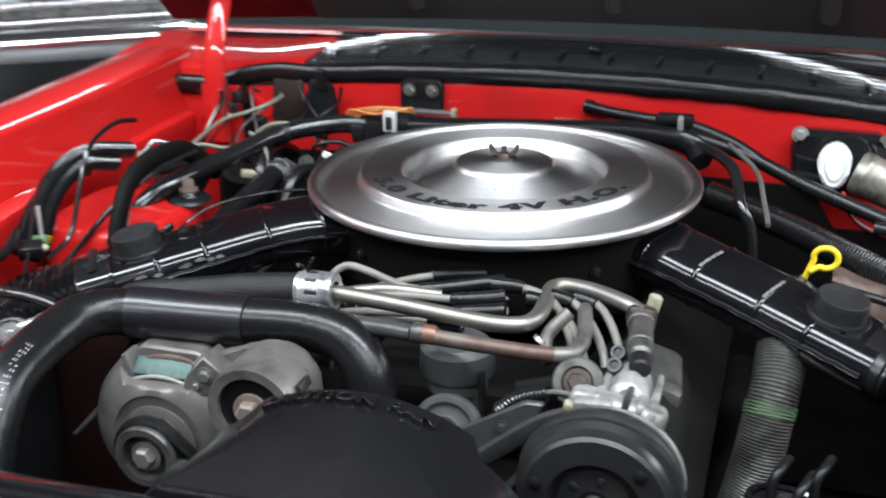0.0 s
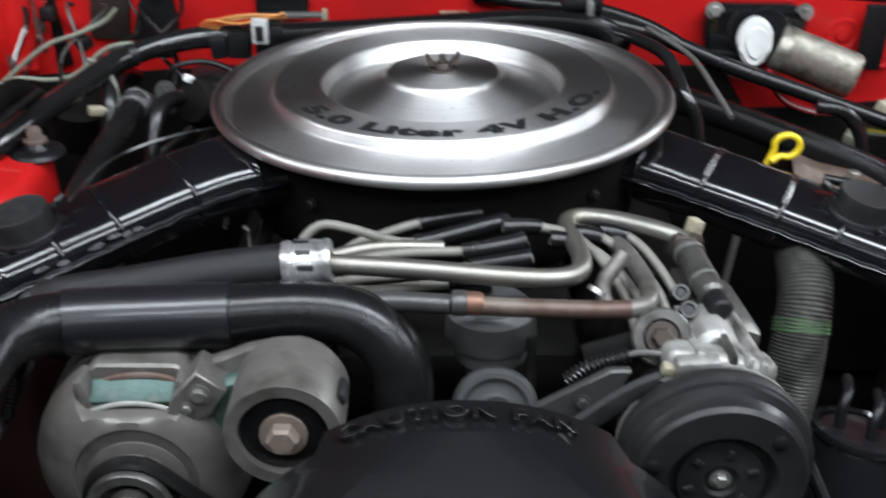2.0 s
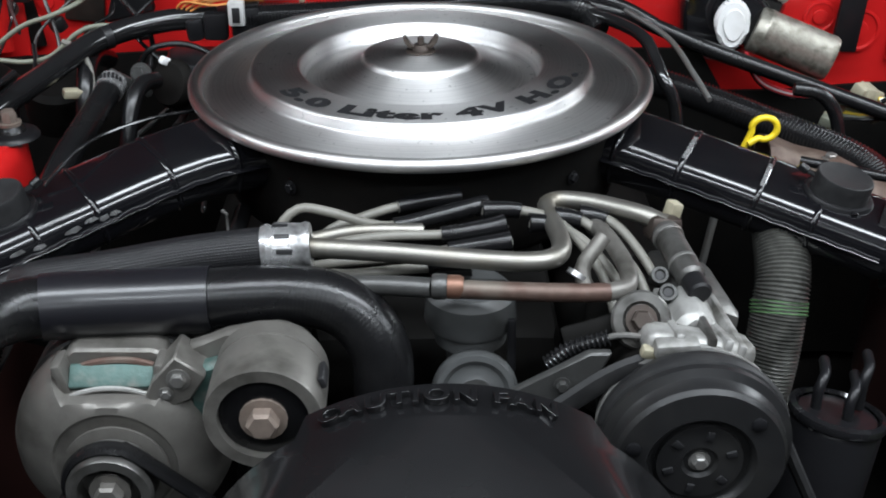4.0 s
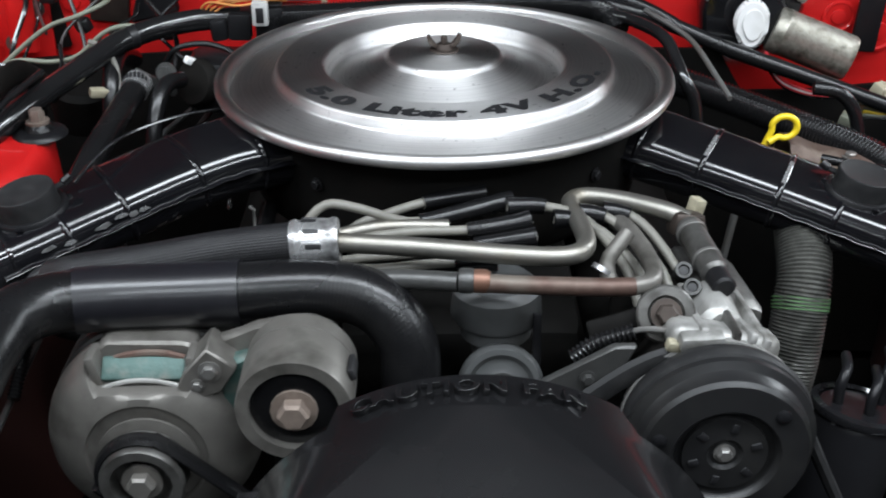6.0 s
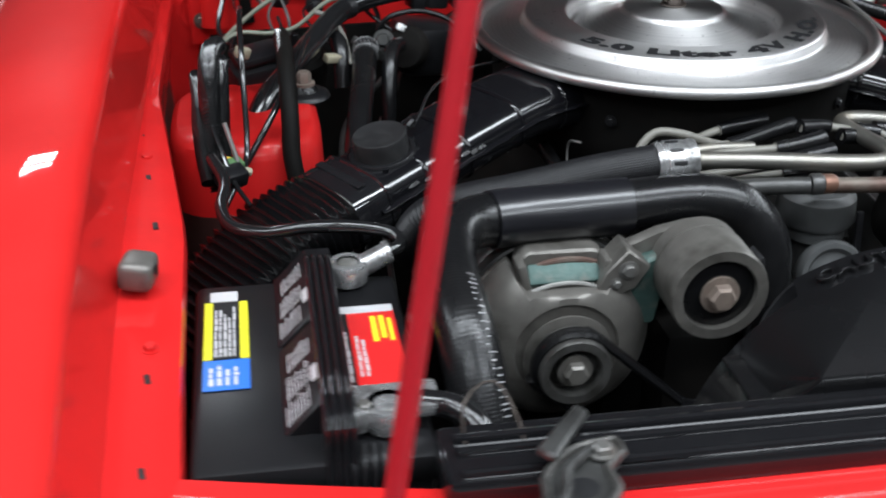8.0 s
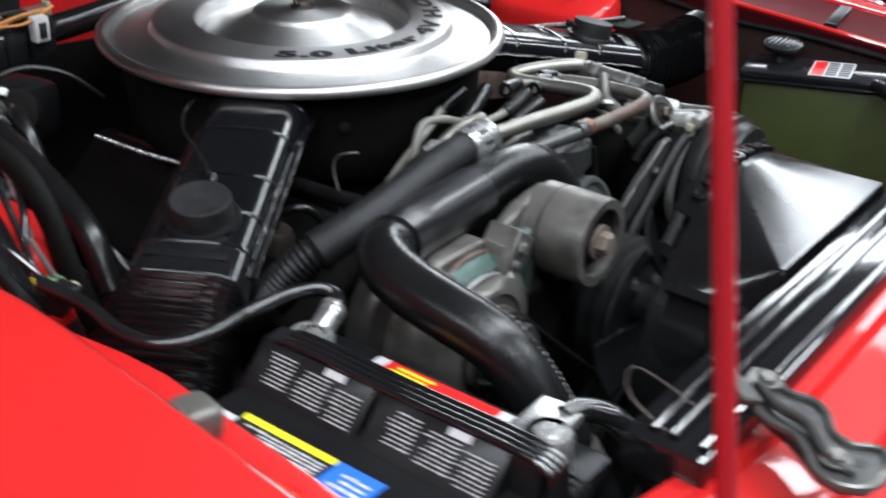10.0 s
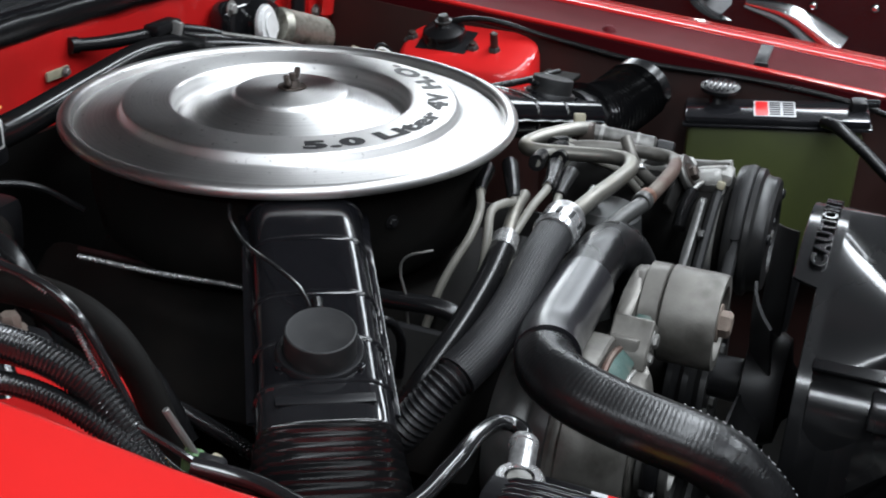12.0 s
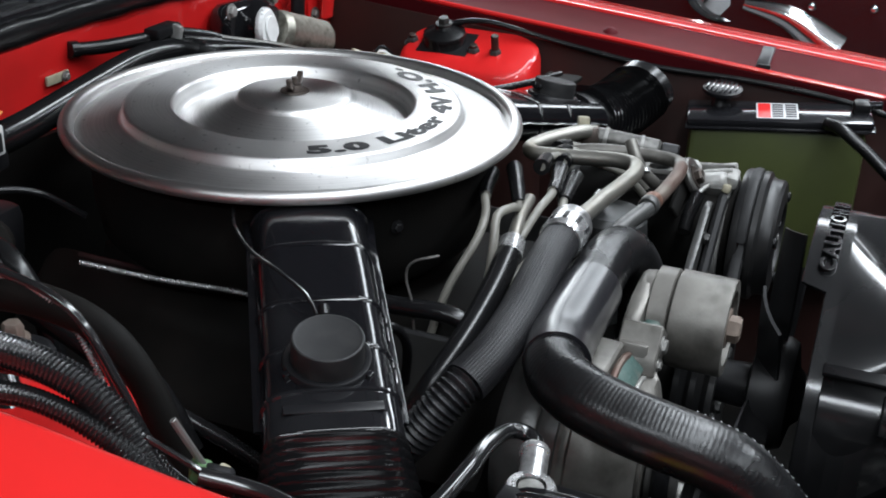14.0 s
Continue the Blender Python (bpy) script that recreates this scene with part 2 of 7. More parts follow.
def turned(m, strength, specks):
    """Fine concentric lathe marks and small dark specks on a disc turned about the world's z axis."""
    n, l = m.node_tree.nodes, m.node_tree.links
    bsdf = n["Principled BSDF"]
    base = bsdf.inputs["Base Color"].links[0].from_socket
    tc = n.new("ShaderNodeTexCoord")
    flat = n.new("ShaderNodeVectorMath")
    flat.operation = "MULTIPLY"
    flat.inputs[1].default_value = (1, 1, 0)
    l.new(tc.outputs["Object"], flat.inputs[0])
    rad = n.new("ShaderNodeVectorMath")
    rad.operation = "LENGTH"
    l.new(flat.outputs["Vector"], rad.inputs[0])
    marks = n.new("ShaderNodeTexNoise")
    marks.noise_dimensions = "1D"
    marks.inputs["Scale"].default_value, marks.inputs["Detail"].default_value = 700, 4
    l.new(rad.outputs["Value"], marks.inputs["W"])
    shade = n.new("ShaderNodeMapRange")
    shade.inputs["From Min"].default_value, shade.inputs["From Max"].default_value = 0.3, 0.7
    shade.inputs["To Min"].default_value, shade.inputs["To Max"].default_value = 1 - strength, 1 + strength * 0.5
    l.new(marks.outputs["Fac"], shade.inputs["Value"])
    dots = n.new("ShaderNodeTexNoise")
    dots.inputs["Scale"].default_value, dots.inputs["Detail"].default_value = 170, 2
    l.new(tc.outputs["Object"], dots.inputs["Vector"])
    cut = n.new("ShaderNodeMapRange")
    cut.inputs["From Min"].default_value, cut.inputs["From Max"].default_value = 0.66, 0.76
    cut.inputs["To Min"].default_value, cut.inputs["To Max"].default_value = 1.0, 1 - specks
    l.new(dots.outputs["Fac"], cut.inputs["Value"])
    mul = n.new("ShaderNodeMath")
    mul.operation = "MULTIPLY"
    l.new(shade.outputs["Result"], mul.inputs[0])
    l.new(cut.outputs["Result"], mul.inputs[1])
    tint = n.new("ShaderNodeVectorMath")
    tint.operation = "SCALE"
    l.new(base, tint.inputs[0])
    l.new(mul.outputs["Value"], tint.inputs["Scale"])
    l.new(tint.outputs["Vector"], bsdf.inputs["Base Color"])
    bp = n.new("ShaderNodeBump")
    bp.inputs["Strength"].default_value, bp.inputs["Distance"].default_value = 0.05, 0.0005
    l.new(marks.outputs["Fac"], bp.inputs["Height"])
    l.new(bp.outputs["Normal"], bsdf.inputs["Normal"])


turned(STEEL, 0.14, 0.45)
turned(STEEL_RIM, 0.08, 0.3)


# ---- mesh helpers ----
def thing(name, label, category, at=(0, 0, 0), group="", kind=""):
    ob = new(name)
    ob.empty_display_size = 0.05
    ob.location = Vector(at) * UNIT
    return tagged(ob, label, category, group, kind)


def finish(bm, sharp=38):
    bmesh.ops.recalc_face_normals(bm, faces=bm.faces)
    for f in bm.faces:
        f.smooth = True
    for e in bm.edges:
        if len(e.link_faces) == 2 and e.calc_face_angle(0) > radians(sharp):
            e.smooth = False


def part(name, bm, mat, parent=None, label="", sharp=38):
    """One mesh object from a bmesh given in places of the plan, under a thing or a part."""
    bmesh.ops.scale(bm, vec=(UNIT, UNIT, UNIT), verts=bm.verts)
    finish(bm, sharp)
    me = bpy.data.meshes.new(name)
    bm.to_mesh(me)
    bm.free()
    for m in (mat if isinstance(mat, (list, tuple)) else [mat]):
        me.materials.append(m)
    ob = new(name, me)
    if parent is not None:
        ob.parent = parent
        ob.matrix_parent_inverse = Matrix.Translation(-parent.location)
    if label:
        ob["label"] = label
    return ob


def solid(name, bm, mat, label, category, group="", kind="", sharp=38):
    return tagged(part(name, bm, mat, sharp=sharp), label, category, group, kind)


def smooth_path(pts, step=0.006):
    """Catmull-Rom through the points, at about even steps."""
    p = [Vector(q) for q in pts]
    if len(p) == 2:
        n = max(2, int((p[1] - p[0]).length / step))
        return [p[0].lerp(p[1], i / n) for i in range(n + 1)]
    ext = [p[0] * 2 - p[1]] + p + [p[-1] * 2 - p[-2]]
    out = []
    for i in range(1, len(ext) - 2):
        a, b, c, d = ext[i - 1], ext[i], ext[i + 1], ext[i + 2]
        n = max(2, int((c - b).length / step))
        for k in range(n):
            t = k / n
            out.append(0.5 * ((2 * b) + (c - a) * t + (2 * a - 5 * b + 4 * c - d) * t * t + (3 * b - 3 * c + d - a) * t ** 3))
    out.append(p[-1])
    return out


def tube(pts, r, seg=14, step=0.006, curved=True, bm=None, ridges=None, oval=1.0, caps=True, flute=0.0):
    """A tube along a path. r: number or function of the share 0..1. ridges: (pitch, depth) of corrugation."""
    bm = bm or bmesh.new()
    if ridges:
        step = ridges[0] / 6
    path = smooth_path(pts, step) if curved else [Vector(q) for q in pts]
    if ridges:
        total = sum((b - a).length for a, b in zip(path, path[1:]))
        n = max(4, int(total / step))
        even, acc, k = [path[0]], 0.0, 1
        for a, b in zip(path, path[1:]):
            d = (b - a).length
            while k * total / n <= acc + d + 1e-9 and k <= n:
                even.append(a.lerp(b, (k * total / n - acc) / max(d, 1e-9)))
                k += 1
            acc += d
        path = even
    up = None
    rings = []
    for i, q in enumerate(path):
        d = (path[min(i + 1, len(path) - 1)] - path[max(i - 1, 0)]).normalized()
        if up is None:
            up = Vector((0, 0, 1)) if abs(d.z) < 0.9 else Vector((1, 0, 0))
        up = (up - d * up.dot(d)).normalized()
        side = d.cross(up)
        rr = r(i / (len(path) - 1)) if callable(r) else r
        if ridges:
            rr += ridges[1] * math.cos(i * math.pi / 3)
        rings.append([bm.verts.new(q + up * (math.cos(2 * math.pi * k / seg) * (rr - flute * (k % 2))) + side * (math.sin(2 * math.pi * k / seg) * (rr - flute * (k % 2)) * oval)) for k in range(seg)])
    for a, b in zip(rings, rings[1:]):
        for k in range(seg):
            bm.faces.new((a[k], a[(k + 1) % seg], b[(k + 1) % seg], b[k]))
    if caps:
        bm.faces.new(rings[0][::-1])
        bm.faces.new(rings[-1])
    return bm


def frame_of(at, axis):
    """A pose whose z axis runs along the given axis."""
    z = Vector(axis).normalized()
    return Matrix.Translation(at) @ z.to_track_quat("Z", "Y").to_matrix().to_4x4()


def lathe(profile, at=(0, 0, 0), axis=(0, 0, 1), seg=48, bm=None, closed=False):
    """Turns (radius, height) pairs about an axis."""
    bm = bm or bmesh.new()
    m = frame_of(at, axis)
    rings = []
    for r, h in profile:
        if r < 1e-5:
            rings.append([bm.verts.new(m @ Vector((0, 0, h)))])
        else:
            rings.append([bm.verts.new(m @ Vector((r * math.cos(2 * math.pi * k / seg), r * math.sin(2 * math.pi * k / seg), h))) for k in range(seg)])
    pairs = list(zip(rings, rings[1:]))
    if closed:
        pairs.append((rings[-1], rings[0]))
    for a, b in pairs:
        for k in range(seg):
            j = (k + 1) % seg
            if len(a) == 1 and len(b) == 1:
                continue
            if len(a) == 1:
                bm.faces.new((a[0], b[k], b[j]))
            elif len(b) == 1:
                bm.faces.new((a[k], a[j], b[0]))
            else:
                bm.faces.new((a[k], a[j], b[j], b[k]))
    return bm


def rod(a, b, r, seg=16, bevel=0.15, bm=None):
    """A capped cylinder with softened ends from a to b."""
    a, b = Vector(a), Vector(b)
    h = (b - a).length
    e = min(r, h / 2) * bevel
    return lathe([(0, 0), (r - e, 0), (r, e), (r, h - e), (r - e, h), (0, h)], a, b - a, seg, bm)


def box(size, m=None, bevel=0.003, bm=None, segs=2):
    bm2 = bmesh.new()
    bmesh.ops.create_cube(bm2, size=1)
    bmesh.ops.scale(bm2, vec=size, verts=bm2.verts)
    if bevel:
        bmesh.ops.bevel(bm2, geom=bm2.edges[:], offset=min(bevel, min(size) * 0.45), segments=segs, affect="EDGES", profile=0.5)
    if m is not None:
        bmesh.ops.transform(bm2, matrix=m, verts=bm2.verts)
    return join(bm, bm2)


def join(bm, other):
    if bm is None:
        return other
    me = bpy.data.meshes.new("scratch")
    other.to_mesh(me)
    other.free()
    bm.from_mesh(me)
    bpy.data.meshes.remove(me)
    return bm


def slab(outline, thick, m, bevel=0.0015, bm=None):
    """A flat plate: an outline in its own xy plane, pushed out along z."""
    bm2 = bmesh.new()
    low = [bm2.verts.new((x, y, 0)) for x, y in outline]
    high = [bm2.verts.new((x, y, thick)) for x, y in outline]
    bm2.faces.new(low[::-1])
    bm2.faces.new(high)
    n = len(outline)
    for i in range(n):
        bm2.faces.new((low[i], low[(i + 1) % n], high[(i + 1) % n], high[i]))
    if bevel:
        bmesh.ops.bevel(bm2, geom=bm2.edges[:], offset=bevel, segments=1, affect="EDGES")
    bmesh.ops.transform(bm2, matrix=m, verts=bm2.verts)
    return join(bm, bm2)


def sheet(rows, thick=0.0, bm=None):
    """A skin over a grid of points, with thickness along its normals."""
    bm2 = bmesh.new()
    grid = [[bm2.verts.new(p) for p in row] for row in rows]
    for a, b in zip(grid, grid[1:]):
        for i in range(len(a) - 1):
            bm2.faces.new((a[i], a[i + 1], b[i + 1], b[i]))
    bmesh.ops.recalc_face_normals(bm2, faces=bm2.faces)
    if thick:
        bmesh.ops.solidify(bm2, geom=bm2.faces[:], thickness=thick)
    return join(bm, bm2)


def hexbolt(at, axis, r, h, bm=None, washer=True):
    bm = lathe([(0, 0), (r, 0), (r, h * 0.8), (r * 0.8, h), (0, h)], at, axis, 6, bm)
    if washer:
        bm = lathe([(0, 0), (r * 1.45, 0), (r * 1.45, h * 0.2), (0, h * 0.2)], at, axis, 16, bm)
    return bm


def letters(text, size=1.0, thick=0.0, spacing=1.0, bold=0.0):
    """A bmesh of the words in the built-in font, lying in the xy plane from x = 0."""
    cu = bpy.data.curves.new("words", "FONT")
    cu.body, cu.size, cu.extrude, cu.space_character, cu.resolution_u = text, size, thick, spacing, 3
    cu.offset, cu.bevel_depth = bold, (0.0005 if thick else 0.0)
    ob = bpy.data.objects.new("words", cu)
    scene.collection.objects.link(ob)
    me = bpy.data.meshes.new_from_object(ob.evaluated_get(bpy.context.evaluated_depsgraph_get()))
    bm = bmesh.new()
    bm.from_mesh(me)
    bpy.data.objects.remove(ob)
    bpy.data.curves.remove(cu)
    bpy.data.meshes.remove(me)
    return bm


def words(x0, y0, w, h, lines, seed, along_y=False):
    """Rows of bars broken into words, filling a field of print."""
    rng = random.Random(seed)
    out = []
    n = lines
    for k in range(n):
        s, end = 0.0, (h if along_y else w) * rng.uniform(0.7, 1.0)
        pitch = (w if along_y else h) / n
        while s < end:
            d = rng.uniform(0.003, 0.011)
            d = min(d, end - s)
            t = pitch * rng.uniform(0.42, 0.62)
            out.append((x0 + k * pitch, y0 + s, t, d) if along_y else (x0 + s, y0 + k * pitch, d, t))
            s += d + 0.0014
    return out


def bars(rows, m, thick=0.0004, bm=None):
    """Lines of print that cannot be read: (x, y, width, height) in the label's plane."""
    for x, y, w, h in rows:
        bm = slab([(x, y), (x + w, y), (x + w, y + h), (x, y + h)], thick, m, 0, bm)
    return bm


# ---- the hall ----
def hall():
    bm = box((14, 14, 0.1), pose(0, 0, -0.05), 0)
    solid("floor", bm, CONCRETE, "grey painted concrete hall floor", "floor", kind="structure")
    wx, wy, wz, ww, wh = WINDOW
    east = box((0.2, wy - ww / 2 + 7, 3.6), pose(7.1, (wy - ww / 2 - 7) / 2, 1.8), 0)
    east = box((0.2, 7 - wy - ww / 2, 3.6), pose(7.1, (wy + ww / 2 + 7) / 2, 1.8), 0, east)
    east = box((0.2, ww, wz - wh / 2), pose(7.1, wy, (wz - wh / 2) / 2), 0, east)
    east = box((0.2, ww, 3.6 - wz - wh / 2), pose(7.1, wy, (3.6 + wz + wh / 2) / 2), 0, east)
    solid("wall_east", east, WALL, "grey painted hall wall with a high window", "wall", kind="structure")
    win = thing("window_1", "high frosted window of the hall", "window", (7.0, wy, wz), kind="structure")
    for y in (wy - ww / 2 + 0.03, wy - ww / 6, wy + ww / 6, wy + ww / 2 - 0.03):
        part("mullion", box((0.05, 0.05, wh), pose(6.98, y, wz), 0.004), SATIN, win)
    for nm, size, at in (("wall_north", (14, 0.2, 3.6), (0, 7.1, 1.8)), ("wall_south", (14, 0.2, 3.6), (0, -7.1, 1.8)),
                         ("wall_west", (0.2, 14, 3.6), (-7.1, 0, 1.8))):
        solid(nm, box(size, pose(*at), 0), WALL, "grey painted hall wall", "wall", kind="structure")
    solid("ceiling", box((14.4, 14.4, 0.1), pose(0, 0, 3.66), 0), CEIL, "grey hall ceiling", "ceiling", kind="structure")
    for lx, ly, lz, sx, sy, watts in LUMINAIRES:
        t = thing("ceiling_light", "long white ceiling light of the hall", "ceiling light", (lx, ly, lz), "ceiling lights")
        part("housing", box((sx + 0.06, sy + 0.06, 0.1), pose(lx, ly, lz + 0.06), 0.01), WHITE, t)
        part("hanger", rod((lx, ly, lz + 0.1), (lx, ly, 3.62), 0.01), IRON, t)


hall()


# ---- car body ----
MID = 0.065          # middle of the bay
body = thing("car", "red car with its hood open over the engine bay", "car", (MID, 0, 0))


def top_of_firewall(x):
    return 0.934 - 0.02 * ((x + 0.02) / 0.4) ** 2


def firewall():
    rows = []
    for k in range(9):
        s = k / 8
        rows.append([(x, 0.285 + 0.02 * (1 - s) + 0.004 * math.sin(x * 9), 0.4 + (top_of_firewall(x) - 0.4) * s) for x in np.linspace(-0.62, 0.72, 40)])
    fw = part("firewall", sheet(rows, 0.004), RED_BAY, body)
    # added dark sheet, giving the lower firewall the look of deep shade
    pad = [[(x, 0.272 - 0.006 * math.sin(s * 3) + 0.003 * math.sin(x * 40), 0.42 + ((0.79 if x > 0.32 else 0.845 if x > -0.2 else 0.825) - 0.42 - 0.01 * math.sin(x * 6)) * s) for x in np.linspace(-0.48, 0.66, 34)] for s in np.linspace(0, 1, 8)]
    part("shade_sheet", sheet(pad, 0.006), DARK, fw, "black sheet for the shade on the lower firewall")
    rng = random.Random(4)
    for i in range(16):
        x = -0.1 + 0.022 * i + rng.uniform(-0.006, 0.006)
        z = 0.905 + rng.uniform(-0.008, 0.01)
        part("spot_weld", lathe([(0.006, 0), (0.0045, 0.0015), (0, 0.0022)], (x, 0.286 + 0.004 * math.sin(x * 9), z), (0, -1, 0), 12), RED_BAY, fw)
    for x, z, r in ((-0.488, 0.853, 0.028), (-0.420, 0.889, 0.024), (0.4537, 0.866, 0.020), (0.500, 0.850, 0.026)):
        part("stamped_ring", lathe([(r, 0), (r - 0.001, 0.0026), (r - 0.004, 0.0030), (r - 0.006, 0.0008), (r * 0.45, 0.0008), (r * 0.40, 0.0035), (r * 0.2, 0.004), (0, 0.004)], (x, 0.284 + 0.004 * math.sin(x * 9), z), (0, -1, 0), 36), RED_BAY, fw, "stamped ring in the sheet metal")
    part("corner_recess", box((0.045, 0.006, 0.062), pose(-0.374, 0.2805, 0.898, 0, 6), 0.003), DARKNUT, fw, "dark rusty recess")
    part("hinge_recess", box((0.030, 0.006, 0.085), pose(-0.445, 0.2810, 0.878, 0, -8), 0.003), DARK, fw, "dark hinge recess")
    part("corner_strap", box((0.030, 0.008, 0.075), pose(0.482, 0.262, 0.868, 0, 4), 0.003), SATIN, fw, "black strap bracket")
    # rubber seal along the top, flattened
    pts = [(x, 0.285, top_of_firewall(x) + 0.012) for x in np.linspace(-0.6, 0.66, 60)]
    pts = [(x, y, z + (0.006 * math.exp(-((x + 0.40) / 0.05) ** 2) - 0.007 * math.exp(-((x + 0.49) / 0.04) ** 2))) for x, y, z in pts]
    part("cowl_seal", tube(pts, lambda s: 0.0135 + 0.0008 * math.sin(s * 47) + 0.0006 * math.sin(s * 113), 14, oval=0.6), RUBBER, body, "black rubber cowl seal")
    # ribbed vent panel below the windscreen
    prof = [(0.3005, 0.004), (0.3015, 0.016), (0.304, 0.0205), (0.308, 0.022)]
    for k in range(9):
        y = 0.312 + 0.0155 * k
        prof += [(y, 0.0225 + 0.0012 * k), (y + 0.003, 0.0258 + 0.0012 * k), (y + 0.0085, 0.0260 + 0.0012 * k), (y + 0.0115, 0.0228 + 0.0012 * k)]
    prof += [(0.456, 0.031), (0.47, 0.0)]
    rows = [[(x, y, top_of_firewall(x) + dz) for x in np.linspace(-0.37, 0.40, 24)] for y, dz in prof]
    cowl = part("cowl_panel", sheet(rows, 0.002), COWL, body, "glossy black ribbed cowl vent panel", 20)
    for i in range(12):
        x = -0.33 + i * 0.064
        part("vent_bridge", box((0.006, 0.135, 0.002), pose(x, 0.383, top_of_firewall(x) + 0.0295, -4.4), 0.0006), COWL, cowl)
    part("washer_jet", box((0.016, 0.012, 0.008), pose(0.03, 0.37, top_of_firewall(0.03) + 0.034), 0.003), PLASTIC, cowl)
    for x0, x1 in ((-0.66, -0.36), (0.40, 0.76)):
        rows = [[(x, y, top_of_firewall(max(-0.45, min(0.45, x))) + dz) for x in np.linspace(x0, x1, 10)] for y, dz in ((0.298, 0.004), (0.301, 0.020), (0.31, 0.026), (0.36, 0.032), (0.46, 0.036), (0.52, 0.03))]
        part("cowl_corner", sheet(rows, 0.003), RED, body, "red cowl corner")
    rows = [[(x, 0.47 + 0.5 * s - 0.03 * (x / 0.6) ** 2 * (1 - s), 0.955 + 0.36 * s) for x in np.linspace(-0.6, 0.72, 14)] for s in np.linspace(0, 1, 6)]
    part("windscreen", sheet(rows, 0.005), GLASS, body, "dark glossy windscreen")
    part("windscreen_trim", tube([(x, 0.465 - 0.03 * (x / 0.6) ** 2, 0.962) for x in np.linspace(-0.6, 0.72, 14)], 0.007, 8), CHROME, body, "bright windscreen trim")


firewall()


def fender_left():
    def rise(y):
        """Height of the inner channel, level behind and falling towards the nose."""
        return 0.1425 * (min(y, -0.337) + 0.4) - 0.006

    def inward(y):
        """How far the channel's lip draws back towards the fender."""
        return -0.11 * min(max(0.0, y + 0.337), 0.30)

    def section(y):
        d, o = rise(y), inward(y)
        dx = 0.02 * max(0, -y - 0.5)
        lip = [(-0.503 + o, 0.745), (-0.498 + o, 0.785), (-0.492 + o, 0.84), (-0.487 + o, 0.858), (-0.489 + o, 0.866), (-0.495 + o, 0.868)]
        flat = [(-0.495 + o + (-0.035 - o) * f, 0.868 + 0.002 * f) for f in (0.3, 0.7, 1.0)]
        return [(x + dx, z + d) for x, z in lip + flat + [(-0.537, 0.8745)]]

    def outer(y):
        z = 0.9345 + 0.16 * min(0.0, y + 0.33) + 0.015 * max(0.0, y) + min(0.011, 0.1 * max(0.0, y + 0.265))
        dx = 0.02 * max(0, -y - 0.5)
        return [(-0.530 + dx, min(z - 0.012, 0.866 + rise(y))), (-0.5325 + dx, min(z - 0.010, 0.874 + rise(y))), *[(-0.560 + dx + 0.012 * math.cos(radians(a)), z - 0.012 + 0.012 * math.sin(radians(a))) for a in (0, 14, 28, 42, 56, 70, 82)], (-0.572 + dx / 2, z + 0.0008), (-0.60, z + 0.001), (-0.65, z - 0.010), (-0.70, z - 0.034), (-0.728, z - 0.075), (-0.745, 0.77), (-0.75, 0.62), (-0.745, 0.35)]
    ys = np.linspace(0.34, -0.66, 30)
    part("inner_apron", sheet([[(x, y, z) for x, z in section(y)] for y in ys], 0.002), RED_BAY, body, "red inner fender with a bolted channel")
    part("fender", sheet([[(x, y, z) for x, z in outer(y)] for y in ys], 0.002), RED, body, "glossy red front fender")
    # lower apron in the darkened red, where little light reaches
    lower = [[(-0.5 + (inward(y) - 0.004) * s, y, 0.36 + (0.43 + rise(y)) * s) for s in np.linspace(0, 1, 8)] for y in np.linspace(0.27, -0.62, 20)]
    part("apron_liner", sheet(lower, 0.003), APRON, body, "lower red apron, grimy and darkened for shade")
    for y in (-0.155, -0.242, -0.33, -0.5, -0.58):
        d = rise(y) + 0.006
        part("slot", box((0.004, 0.009, 0.0015), pose(-0.509 + inward(y), y, 0.8628 + d, 8, 0, 8), 0.0005), INK, body, "dark slot in the channel")
    for y in (-0.2, -0.47):
        d = rise(y) + 0.006
        part("fender_bolt", hexbolt((-0.508 + inward(y), y, 0.862 + d), (0, 0, 1), 0.0045, 0.004), RED_BAY, body)
    stop = part("hood_bumper", box((0.024, 0.028, 0.022), pose(-0.517, -0.408, 0.877, 0, 5, -12), 0.006, segs=3), CAST, body, "worn grey rubber hood stop")
    part("stop_hole", lathe([(0.004, 0), (0, 0.0006)], (-0.5045, -0.412, 0.879), (1, -0.2, 0.08), 14), INK, stop)


fender_left()


